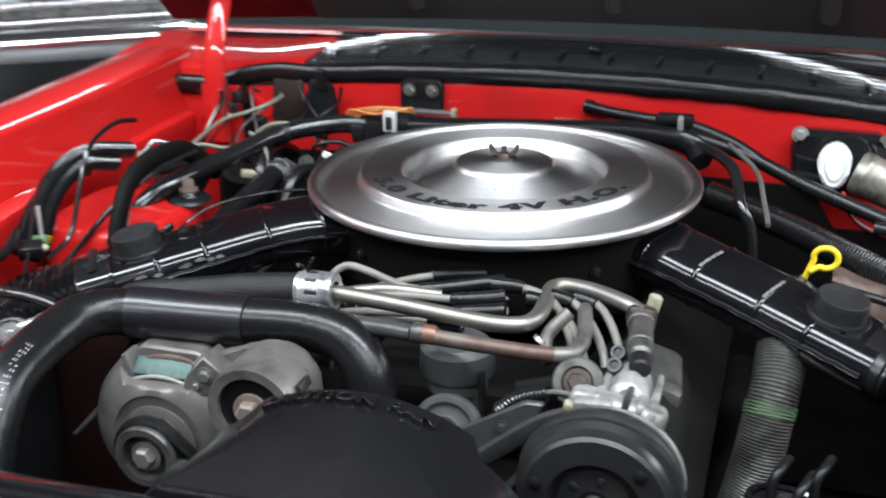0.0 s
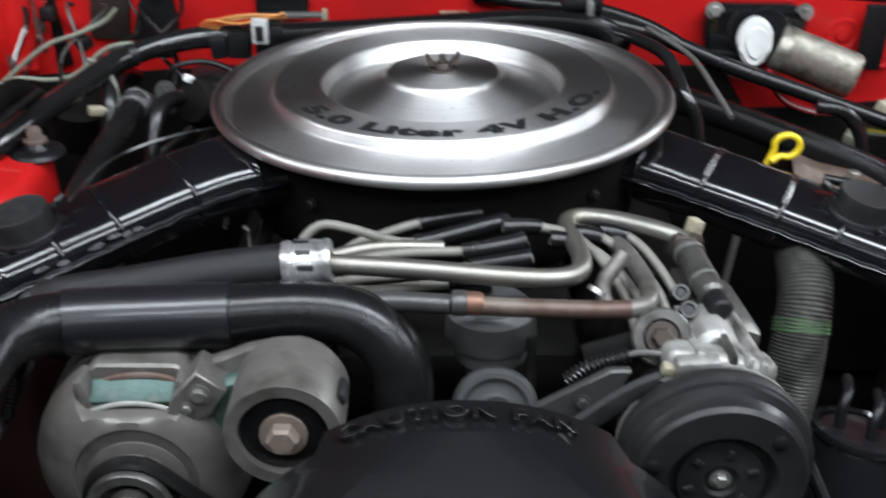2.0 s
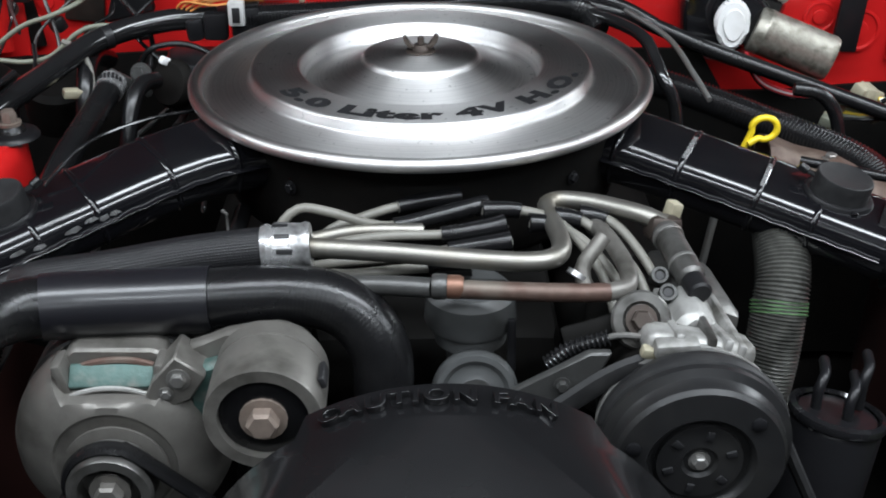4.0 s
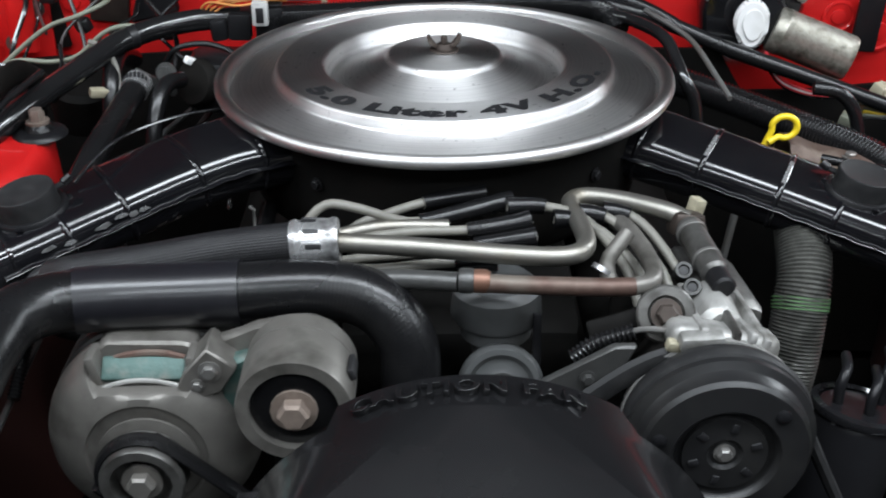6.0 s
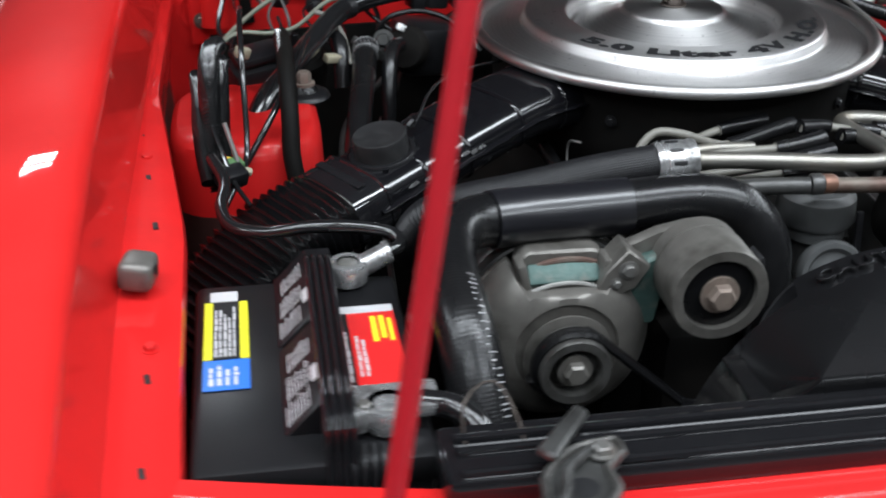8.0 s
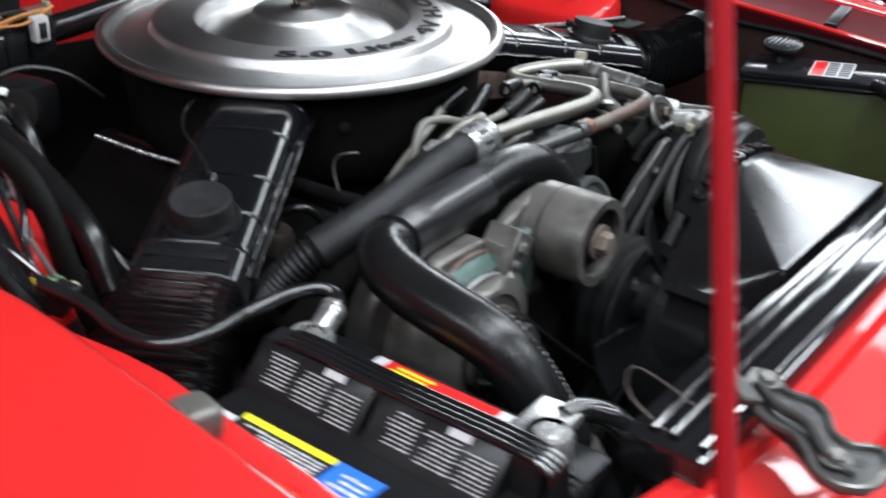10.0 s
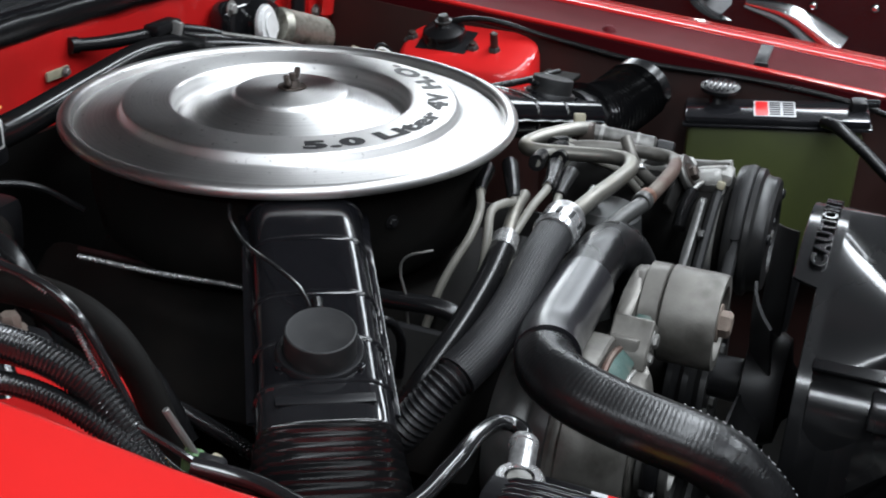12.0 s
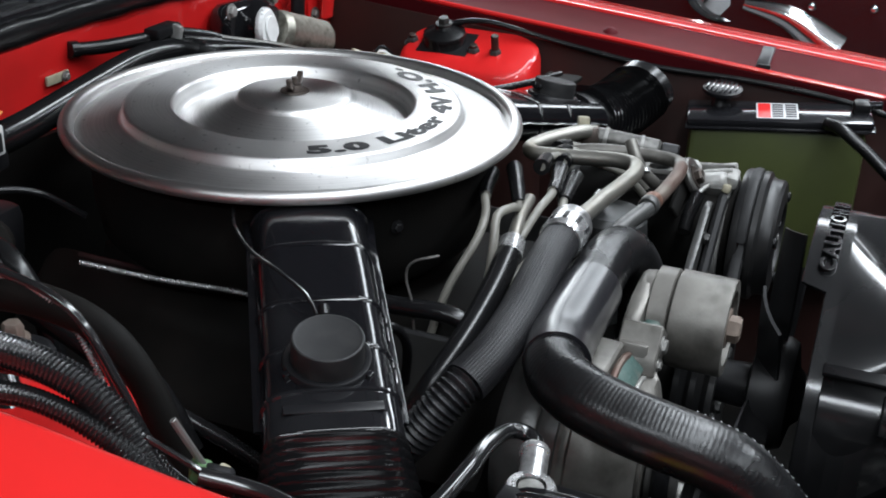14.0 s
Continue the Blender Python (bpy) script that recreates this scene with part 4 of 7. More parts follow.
def fan_shroud():
    t = thing("fan_shroud", "black moulded radiator fan shroud with raised warning letters", "fan shroud", (0.01, -0.53, 0.5))
    cx, cz, R = 0.012, 0.728, 0.160

    def edge(a, r=R):
        """Angle from the top, clockwise seen from the front."""
        return cx + r * math.sin(a), cz + r * math.cos(a)

    # mouth at the radiator: corners clockwise from the top, with the angles over which the skin runs to each edge
    mouth = [(-10, 10, (-0.094, 0.856), (0.118, 0.856)), (72, 100, (0.118, 0.856), (0.185, 0.785)), (118, 150, (0.185, 0.785), (0.185, 0.60)),
             (170, 190, (0.15, 0.56), (-0.12, 0.56)), (210, 242, (-0.165, 0.60), (-0.165, 0.79)), (260, 288, (-0.165, 0.79), (-0.094, 0.856))]

    def square(a):
        deg = (math.degrees(a) + 10) % 360 - 10
        for i, (b0, b1, p, q) in enumerate(mouth):
            if deg < b0:
                return mouth[i - 1][3]
            if deg <= b1:
                s = (deg - b0) / (b1 - b0)
                return p[0] + (q[0] - p[0]) * s, p[1] + (q[1] - p[1]) * s
        return mouth[-1][3]
    N = 180
    angs = [2 * math.pi * i / N for i in range(N + 1)]
    rows = []
    for y, f, dr in ((-0.505, 0.0, -0.012), (-0.470, 0.0, -0.004), (-0.4680, 0.0, -0.001), (-0.4688, 0.0, 0.0), (-0.485, 0.0, 0.0), (-0.497, 0.0, 0.0), *[(-0.4985 - 0.0735 * k / 6, 0.01 + k / 6 * 0.98, 0.0) for k in range(7)], (-0.5745, 1.0, 0), (-0.5760, 1.0, -0.02)):
        row = []
        for a in angs:
            x0, z0 = edge(a, R + dr)
            x1, z1 = square(a)
            off = math.degrees(a) - (360 if a > math.pi else 0)
            cut = min(1.0, max(0.0, (abs(off - 1.5) - 31.5) / 2.0))
            lip = y - 0.0185 * cut if y > -0.47 else max(y - 0.0185 * cut, -0.4952) if y > -0.495 else y
            row.append((x0 + (x1 - x0) * f, lip, z0 + (z1 - z0) * f + (dr if f == 1.0 else 0.0)))
        rows.append(row)
    part("shroud", sheet(rows), SHROUD, t, "glossy black moulded shroud", 9)
    bm = letters("CAUTION FAN", 0.0175, 0.0016, 1.18, 0.0002)
    w = max(v.co.x for v in bm.verts)
    a0, a1 = radians(-26), radians(22.5)
    for v in bm.verts:
        a = a0 + (a1 - a0) * v.co.x / w
        x, z = edge(a, R + 0.0022 + v.co.z)
        v.co = Vector((x, -0.4895 + v.co.y * 0.95, z))
    part("raised_letters", bm, SHROUD, t, "raised moulded letters")
    # moulded pocket below the rim on the battery side
    pocket = slab([(-0.085, 0.824), (-0.113, 0.824), (-0.1195, 0.8205), (-0.1325, 0.800), (-0.1385, 0.784), (-0.141, 0.764), (-0.085, 0.764)], 0.085, pose(0, -0.496, 0, 90), 0.002)
    pocket = box((0.046, 0.030, 0.034), pose(-0.108, -0.518, 0.752), 0.003, pocket)
    part("side_pocket", pocket, SHROUD, t, "glossy moulded side pocket")
    part("pocket_shelf", box((0.03, 0.088, 0.004), pose(-0.111, -0.540, 0.8255, 0, -6), 0.0015), SHROUD, t)
    for a in (-62, 62):
        x, z = edge(radians(a), R + 0.01)
        part("mount_tab", box((0.03, 0.04, 0.006), pose(x, -0.56, z, 0, a), 0.002), SHROUD, t)


fan_shroud()


def radiator():
    t = thing("radiator", "black radiator with a ribbed top tank", "radiator", (0.03, -0.61, 0.45))
    part("core", box((0.70, 0.035, 0.42), pose(0.03, -0.61, 0.63), 0.004), SATIN, t)
    part("top_tank", box((0.74, 0.056, 0.03), pose(0.03, -0.605, 0.836), 0.006), GLOSS, t)
    for y in (-0.594, -0.607, -0.627):
        part("tank_rib", tube([(-0.33, y, 0.852), (0.4, y, 0.852)], 0.003, 8), GLOSS, t)
    # latch brace in front
    b = thing("latch_brace", "grimy bent steel brace bolted to the cross member", "bracket", (-0.30, -0.66, 0.85))
    prof = [(-0.252, -0.606), (-0.274, -0.610), (-0.290, -0.622), (-0.299, -0.636), (-0.301, -0.650), (-0.310, -0.662), (-0.327, -0.675), (-0.331, -0.690), (-0.322, -0.704), (-0.302, -0.707), (-0.283, -0.697), (-0.290, -0.684), (-0.286, -0.670), (-0.270, -0.660), (-0.261, -0.648), (-0.262, -0.630), (-0.250, -0.618)]
    part("brace_plate", slab(prof, 0.007, pose(0, 0, 0.856), 0.002), DARKSTEEL, b)
    edge = [(x, y, 0.8635) for x, y in prof] + [(*prof[0], 0.8635)]
    part("brace_rim", tube(edge, 0.0028, 8), GRIMEAL, b, "edge worn to bare metal")
    part("brace_hole", lathe([(0.0085, 0), (0, 0.0006)], (-0.279, -0.644, 0.8632), (0, 0, 1), 16), INK, b)
    part("brace_hole", lathe([(0.005, 0), (0, 0.0006)], (-0.303, -0.692, 0.8632), (0, 0, 1), 14), INK, b)
    part("brace_crease", tube([(-0.268, -0.616, 0.866), (-0.286, -0.634, 0.868), (-0.293, -0.656, 0.868), (-0.312, -0.676, 0.866), (-0.316, -0.694, 0.864)], 0.0032, 8), DARKSTEEL, b)
    part("brace_arm", slab([(-0.300, -0.618), (-0.292, -0.628), (-0.262, -0.588), (-0.268, -0.580)], 0.006, pose(0, 0, 0.867), 0.0015), DARKSTEEL, b)
    for x, y in ((-0.262, -0.618), (-0.312, -0.681)):
        part("brace_bolt", hexbolt((x, y, 0.865), (0, 0, 1), 0.006, 0.006), IRON, b)
    part("brace_wire", tube([(-0.335, -0.60, 0.85), (-0.33, -0.56, 0.865), (-0.31, -0.55, 0.872), (-0.30, -0.575, 0.86), (-0.30, -0.60, 0.85)], 0.0008, 8), DARKNUT, b)
    b.location += Vector((0.010, -0.012, -0.004)) * UNIT


radiator()


# ---- belt drive side ----
def alternator():
    t = thing("alternator", "grey cast aluminium alternator with a corroded green window", "alternator", (-0.213, -0.36, 0.72))
    c = (-0.206, -0.30, 0.772)
    case = lathe([(0, 0), (0.045, 0.0), (0.066, 0.006), (0.071, 0.03), (0.0735, 0.046), (0.0722, 0.048), (0.0722, 0.050), (0.0745, 0.052), (0.0744, 0.060), (0.0728, 0.069), (0.0685, 0.078), (0.0620, 0.0850), (0.0550, 0.0895), (0.0470, 0.0925), (0.0420, 0.0935), (0.0405, 0.0905), (0.030, 0.0905), (0, 0.0905)], c, (0, -1, 0), 96)
    for v in case.verts:
        dx = abs(v.co.x - c[0])
        lim = c[2] + 0.0475 + max(0.0, dx - 0.031) * 1.6
        if v.co.z > lim and v.co.y < -0.33:
            v.co.z = lim + (v.co.z - lim) * 0.12
    part("case", case, CAST, t, "dull cast case")
    part("rear_shell", lathe([(0.064, -0.003), (0.0705, 0.004), (0.0752, 0.012), (0.0752, 0.026), (0.0742, 0.028), (0.0752, 0.030), (0.0752, 0.042), (0.0730, 0.043)], c, (0, -1, 0), 64), DARKSTEEL, t, "greasy dark rear shell")
    p = (-0.205, -0.398, 0.769)
    pul = part("pulley", lathe([(0, 0.016), (0.012, 0.016), (0.0125, 0.009), (0.0195, 0.009), (0.0208, 0.022), (0.0272, 0.022), (0.0285, 0.0195), (0.0285, 0.017), (0.021, 0.010), (0.0285, 0.003), (0.029, 0), (0, 0)], p, (0, -1, 0), 40), GRIMEAL, t, "grey steel belt pulley")
    part("fan_plate", lathe([(0, 0), (0.0345, 0), (0.0355, 0.001), (0.0355, 0.003), (0.030, 0.004), (0, 0.004)], (-0.205, -0.392, 0.769), (0, -1, 0), 40), CAST, t, "dull plate behind the pulley")
    part("pulley_nut", hexbolt((-0.205, -0.4145, 0.769), (0, -1, 0), 0.0095, 0.010), CAST, pul)
    # shoulder with a corroded window, and the bolted ear
    wall = slab([(-0.240, 0.810), (-0.172, 0.810), (-0.172, 0.840), (-0.180, 0.8435), (-0.232, 0.8445), (-0.240, 0.838)], 0.022, pose(0, -0.340, 0, 90), 0.002)
    part("shoulder", wall, CAST, t)
    part("corroded_window", box((0.056, 0.012, 0.017), pose(-0.206, -0.3690, 0.8270, -48), 0.002), CASTG, t, "green corroded housing window")
    lip = [(-0.206 + 0.062 * math.sin(a), -0.3800, 0.7630 + 0.0625 * math.cos(a)) for a in np.linspace(-0.52, 0.46, 9)]
    part("window_lip", tube(lip, 0.0018, 8), CASTB, t, "bright machined lip")
    for x, tilt in ((-0.2375, -14), (-0.1745, 10)):
        part("window_frame", box((0.007, 0.022, 0.026), pose(x, -0.368, 0.8290, 0, tilt), 0.002), CAST, t)
    part("field_coil", tube([(-0.230, -0.3665, 0.8325), (-0.218, -0.3655, 0.8360), (-0.204, -0.365, 0.8375), (-0.19, -0.3655, 0.8368), (-0.179, -0.3665, 0.8340)], 0.0028, 8), COPPER, t, "rusty red coil band")
    part("ear", slab([(-0.160, 0.853), (-0.141, 0.838), (-0.152, 0.820), (-0.170, 0.812), (-0.182, 0.822), (-0.177, 0.834)], 0.03, pose(0, -0.356, 0, 90), 0.0012), CAST, t)
    part("ear_bolt", hexbolt((-0.159, -0.386, 0.836), (0, -1, 0), 0.0055, 0.004), IRON, t)
    part("ear_screw", hexbolt((-0.168, -0.386, 0.825), (0, -1, 0), 0.0035, 0.003), IRON, t)
    part("mount_web", box((0.03, 0.026, 0.05), pose(-0.160, -0.362, 0.808, 0, 15), 0.006), CAST, t)


alternator()


def air_pump():
    t = thing("air_pump", "grey aluminium belt-driven air pump with a rusty centre bolt", "air pump", (-0.100, -0.39, 0.79))
    c = (-0.100, -0.345, 0.831)
    part("rear_case", lathe([(0, 0.010), (0.026, 0.010), (0.031, 0.012), (0.033, 0.016), (0.033, 0.02), (0.032, 0.021)], c, (0, -1, 0), 48), CAST, t)
    part("band", lathe([(0.034, 0.021), (0.0372, 0.022), (0.0372, 0.036), (0.035, 0.037)], c, (0, -1, 0), 48), CAST, t)
    part("front_case", lathe([(0.035, 0.0375), (0.0378, 0.039), (0.0378, 0.077), (0.037, 0.080), (0.029, 0.080), (0.0285, 0.070), (0, 0.070)], c, (0, -1, 0), 48), CAST, t, "turned aluminium case")
    part("inner_disc", lathe([(0.0283, 0), (0.0283, 0.004), (0.012, 0.007), (0, 0.007)], (-0.100, -0.4155, 0.831), (0, -1, 0), 40), RUBBER, t, "black recessed disc")
    part("centre_bolt", hexbolt((-0.100, -0.422, 0.831), (0, -1, 0), 0.0105, 0.011), RUST, t, "rusty hexagon bolt")
    arm = [(-0.012, 0), (0.012, 0), (0.014, 0.03), (0.018, 0.05), (0.010, 0.062), (-0.012, 0.055)]
    part("bracket", slab(arm, 0.014, pose(-0.143, -0.366, 0.782, 90, 0, 0), 0.003), CASTG, t, "verdigris bracket")
    plate = [(-0.159, 0.847), (-0.13, 0.856), (-0.111, 0.862), (-0.092, 0.863), (-0.078, 0.856), (-0.067, 0.84), (-0.065, 0.81), (-0.14, 0.83), (-0.151, 0.825)]
    part("rear_plate", slab(plate, 0.012, pose(0, -0.354, 0, 90), 0.003), CAST, t)
    part("slot", box((0.004, 0.02, 0.008), pose(-0.0635, -0.40, 0.848, 0, -20), 0.001), INK, t)


air_pump()


def compressor():
    t = thing("compressor", "bright aluminium air conditioning compressor with a black clutch pulley", "compressor", (0.17, -0.35, 0.72))
    c = (0.177, -0.30, 0.79)
    part("case", lathe([(0, -0.08), (0.04, -0.08), (0.05, -0.07), (0.054, -0.02), (0.056, 0.03), (0.058, 0.075), (0.05, 0.085), (0, 0.085)], c, (0, -1, 0), 40), DARK, t)
    part("head", box((0.055, 0.085, 0.045), pose(0.192, -0.275, 0.822, 0, 20, 6), 0.010), GRIMEAL, t, "grimy cast head")
    for k, (x, dz) in enumerate(((0.150, -0.004), (0.168, 0.002), (0.188, 0.003), (0.206, -0.003))):
        part("case_web", box((0.006, 0.085, 0.018), pose(x, -0.335, 0.840 + dz, -6, (x - 0.177) * 700), 0.002), CASTB if k % 2 else GRIMEAL, t)
    part("case_wedge", slab([(0.156, 0.80), (0.163, 0.834), (0.171, 0.847), (0.184, 0.858), (0.195, 0.851), (0.207, 0.835), (0.224, 0.80)], 0.045, pose(0, -0.30, 0, 90), 0.005), CASTB, t, "bright cast case end")
    part("front_flange", lathe([(0.045, 0), (0.0605, 0), (0.0615, 0.002), (0.0615, 0.007), (0.055, 0.008)], (0.177, -0.372, 0.79), (0, -1, 0), 48), CASTB, t, "bright machined flange")
    for x, y, z in ((0.170, -0.288, 0.854), (0.171, -0.314, 0.855)):
        boss = part("boss", lathe([(0.0035, -0.012), (0.0035, 0.001), (0.0042, 0.002), (0.006, 0.002), (0.0066, 0), (0.0066, -0.018), (0.0035, -0.018)], (x, y, z), (-0.1, -0.75, 0.65), 20), DARKSTEEL, t)
        part("boss_hole", lathe([(0.0036, 0), (0, 0.0004)], Vector((x, y, z)) + Vector((-0.1, -0.75, 0.65)).normalized() * 0.0, (-0.1, -0.75, 0.65), 14), INK, boss)
    part("front_shoulder", box((0.076, 0.032, 0.018), pose(0.182, -0.361, 0.8425, -14, 10), 0.007, segs=3), CASTB, t, "bright cast shoulder")
    part("shoulder_rib", box((0.006, 0.036, 0.008), pose(0.167, -0.360, 0.852, -14, 4), 0.002), CASTB, t)
    part("shoulder_rib", box((0.006, 0.036, 0.008), pose(0.199, -0.360, 0.847, -14, 16), 0.002), CASTB, t)
    f = (0.176, -0.388, 0.794)
    pul = part("clutch_pulley", lathe([(0, 0), (0.061, 0), (0.063, 0.003), (0.063, 0.008), (0.058, 0.013), (0.063, 0.018), (0.063, 0.023), (0.058, 0.026), (0.0565, 0.030), (0.0565, 0.036), (0.054, 0.039), (0.036, 0.041), (0.034, 0.039), (0.033, 0.034), (0.029, 0.033), (0, 0.033)], f, (0, -1, 0), 64), PULLEY, t, "black clutch pulley")
    part("clutch_plate", lathe([(0.028, 0), (0.028, 0.004), (0.012, 0.0045), (0.010, 0.002), (0, 0.002)], (0.176, -0.421, 0.794), (0, -1, 0), 40), PULLEY, pul)
    for k in range(6):
        a = k * math.pi / 3 + 0.3
        part("clutch_slot", box((0.007, 0.002, 0.005), pose(0.176 + 0.021 * math.cos(a), -0.4255, 0.794 + 0.021 * math.sin(a), 0, -math.degrees(a)), 0.0008), INK, pul)
    part("clutch_nut", hexbolt((0.176, -0.423, 0.794), (0, -1, 0), 0.005, 0.005), IRON, pul)
    for k in range(3):
        a = k * 2.094 + 0.75
        part("rivet", lathe([(0.005, 0), (0.005, 0.002), (0.003, 0.003), (0, 0.003)], (0.176 + 0.046 * math.cos(a), -0.4275, 0.794 + 0.046 * math.sin(a)), (0, -1, 0), 12), SATIN, pul)
    # tensioner arm and drive belts
    ax = Vector((0, -0.85, 0.5))
    ear = part("ear_plate", lathe([(0, 0), (0.019, 0), (0.0205, 0.002), (0.0205, 0.005), (0.019, 0.0065), (0.013, 0.0065), (0.011, 0.004), (0, 0.005)], (0.147, -0.342, 0.850), ax, 36), GRIMEAL, t, "round steel washer plate")
    part("ear_bolt", hexbolt(Vector((0.147, -0.342, 0.850)) + ax.normalized() * 0.005, ax, 0.0075, 0.008), DARKNUT, ear)
    part("ear_arm", box((0.05, 0.006, 0.014), pose(0.119, -0.338, 0.842, -30, -18), 0.003), DARK, ear)
    part("clutch_coil_tab", box((0.03, 0.012, 0.012), pose(0.165, -0.378, 0.851, 8, 0, 4), 0.003), CASTB, t)


compressor()


def compressor_lead():
    t = thing("clutch_lead", "thin steel clutch wire in a corrugated black sleeve", "wire", (0.21, -0.28, 0.84))
    part("wire", tube([(0.11, -0.35, 0.836), (0.13, -0.355, 0.846), (0.155, -0.362, 0.848), (0.185, -0.365, 0.846)], 0.0022, 8), IRON, t)
    part("loom", tube([(0.085, -0.352, 0.822), (0.10, -0.352, 0.834), (0.125, -0.354, 0.844)], 0.0055, 12, ridges=(0.0035, 0.001)), LOOM, t)
    part("connector", box((0.016, 0.008, 0.008), pose(0.150, -0.376, 0.846, 10, 15, 5), 0.002), TAN, t, "tan connector plug")


compressor_lead()


def belts():
    t = thing("drive_belt", "worn black rubber drive belt", "drive belt", (0.2, -0.40, 0.6), "drive belts")
    ring = []
    for k in range(49):
        a = math.pi * (0.0 + 1.0 * k / 48)
        ring.append((0.176 + 0.0605 * math.cos(a), -0.399, 0.794 + 0.0605 * math.sin(a)))
    part("belt", tube([(0.272, -0.399, 0.72), *ring[::4], (0.03, -0.399, 0.70)], 0.0045, 8, oval=1.4), CAPBLACK, t)
    t2 = thing("drive_belt", "worn black rubber drive belt", "drive belt", (0.05, -0.38, 0.7), "drive belts")
    part("belt", tube([(0.165, -0.375, 0.842), (0.13, -0.375, 0.83), (0.09, -0.375, 0.80), (0.02, -0.375, 0.74)], 0.0085, 8, oval=0.6), CAPBLACK, t2)
    t3 = thing("drive_belt", "worn black rubber drive belt", "drive belt", (-0.15, -0.41, 0.7), "drive belts")
    loop = [(-0.205 + 0.0295 * math.cos(a), -0.4085, 0.769 + 0.0295 * math.sin(a)) for a in np.linspace(math.pi * 1.2, 0.30 * math.pi, 10)]
    part("belt", tube([(-0.12, -0.4085, 0.66), *loop, (-0.13, -0.4085, 0.741), (-0.06, -0.4085, 0.68)], 0.0042, 8, oval=1.5), RUBBER, t3)
    b = thing("support_arm", "flat grey steel support arm with a bolt", "bracket", (0.09, -0.36, 0.8))
    d = Vector((0.075, 0, 0.052)).normalized()
    m = Matrix.Translation((0.045, -0.362, 0.785)) @ Matrix((d, Vector((-d.z, 0, d.x)), Vector((0, -1, 0)))).transposed().to_4x4()
    part("arm", slab([(0, -0.011), (0.03, -0.013), (0.085, -0.008), (0.098, 0), (0.085, 0.009), (0.03, 0.012), (0, 0.011)], 0.007, m, 0.0015), DARKSTEEL, b)
    part("arm_bolt", hexbolt((0.0925, -0.370, 0.817), (0, -1, 0.1), 0.004, 0.005), DARKSTEEL, b)
    part("arm_bolt", hexbolt((-0.022, -0.35, 0.80), (0, -0.8, 0.6), 0.006, 0.006), CHROME, b)


belts()


def engine_fan():
    t = thing("engine_fan", "black belt-driven cooling fan at rest inside the shroud", "fan", (0.012, -0.46, 0.72))
    c = Vector((0.012, -0.452, 0.722))
    part("hub", lathe([(0, 0.030), (0.020, 0.030), (0.026, 0.024), (0.046, 0.020), (0.050, 0.012), (0.050, -0.012), (0.020, -0.016), (0.018, -0.060), (0, -0.060)], c, (0, -1, 0), 36), SATIN, t, "grimy black fan clutch")
    for k in range(7):
        a = 2 * math.pi * k / 7 + 0.3
        rows = []
        for f in np.linspace(0, 1, 6):
            r, w, tw = 0.044 + 0.096 * f, 0.030 + 0.014 * f, radians(42 - 16 * f)
            rows.append([(c.x + r * math.sin(a) + g * w * math.cos(tw) * math.cos(a), c.y + g * w * math.sin(tw) + 0.004 * (1 - g * g * 4), c.z + r * math.cos(a) - g * w * math.cos(tw) * math.sin(a)) for g in (-0.5, -0.25, 0.0, 0.25, 0.5)])
        part("blade", sheet(rows, 0.0025), SATIN, t)
    p = thing("water_pump", "black water pump pulley behind the cooling fan", "pulley", (0.012, -0.40, 0.72))
    part("pulley", lathe([(0, 0.02), (0.05, 0.02), (0.055, 0.024), (0.066, 0.024), (0.066, 0.019), (0.060, 0.014), (0.066, 0.009), (0.066, 0.004), (0.060, 0.0), (0.066, -0.005), (0.066, -0.010), (0.03, -0.012)], (0.012, -0.39, 0.715), (0, -1, 0), 48), PULLEY, p)
    part("pump_nose", lathe([(0.03, -0.010), (0.028, -0.03), (0.040, -0.04), (0.045, -0.07), (0, -0.07)], (0.012, -0.39, 0.715), (0, -1, 0), 32), DARK, p, "grimy pump casting")
    for j in range(4):
        part("pulley_bolt", hexbolt((0.012 + 0.035 * math.cos(j * math.pi / 2 + 0.5), -0.41, 0.715 + 0.035 * math.sin(j * math.pi / 2 + 0.5)), (0, -1, 0), 0.006, 0.005), DARKSTEEL, p)
    k = thing("crank_pulley", "black crankshaft pulley low on the engine front", "pulley", (0.012, -0.40, 0.56))
    part("pulley", lathe([(0, 0.02), (0.06, 0.02), (0.07, 0.024), (0.080, 0.024), (0.080, 0.019), (0.073, 0.014), (0.080, 0.009), (0.080, 0.004), (0.073, 0.0), (0.080, -0.005), (0.080, -0.012), (0.03, -0.014)], (0.012, -0.39, 0.555), (0, -1, 0), 48), PULLEY, k)
    part("crank_nose", rod((0.012, -0.38, 0.555), (0.012, -0.33, 0.555), 0.03, 24), DARK, k)
    part("crank_bolt", hexbolt((0.012, -0.41, 0.555), (0, -1, 0), 0.014, 0.010), DARKSTEEL, k)


engine_fan()


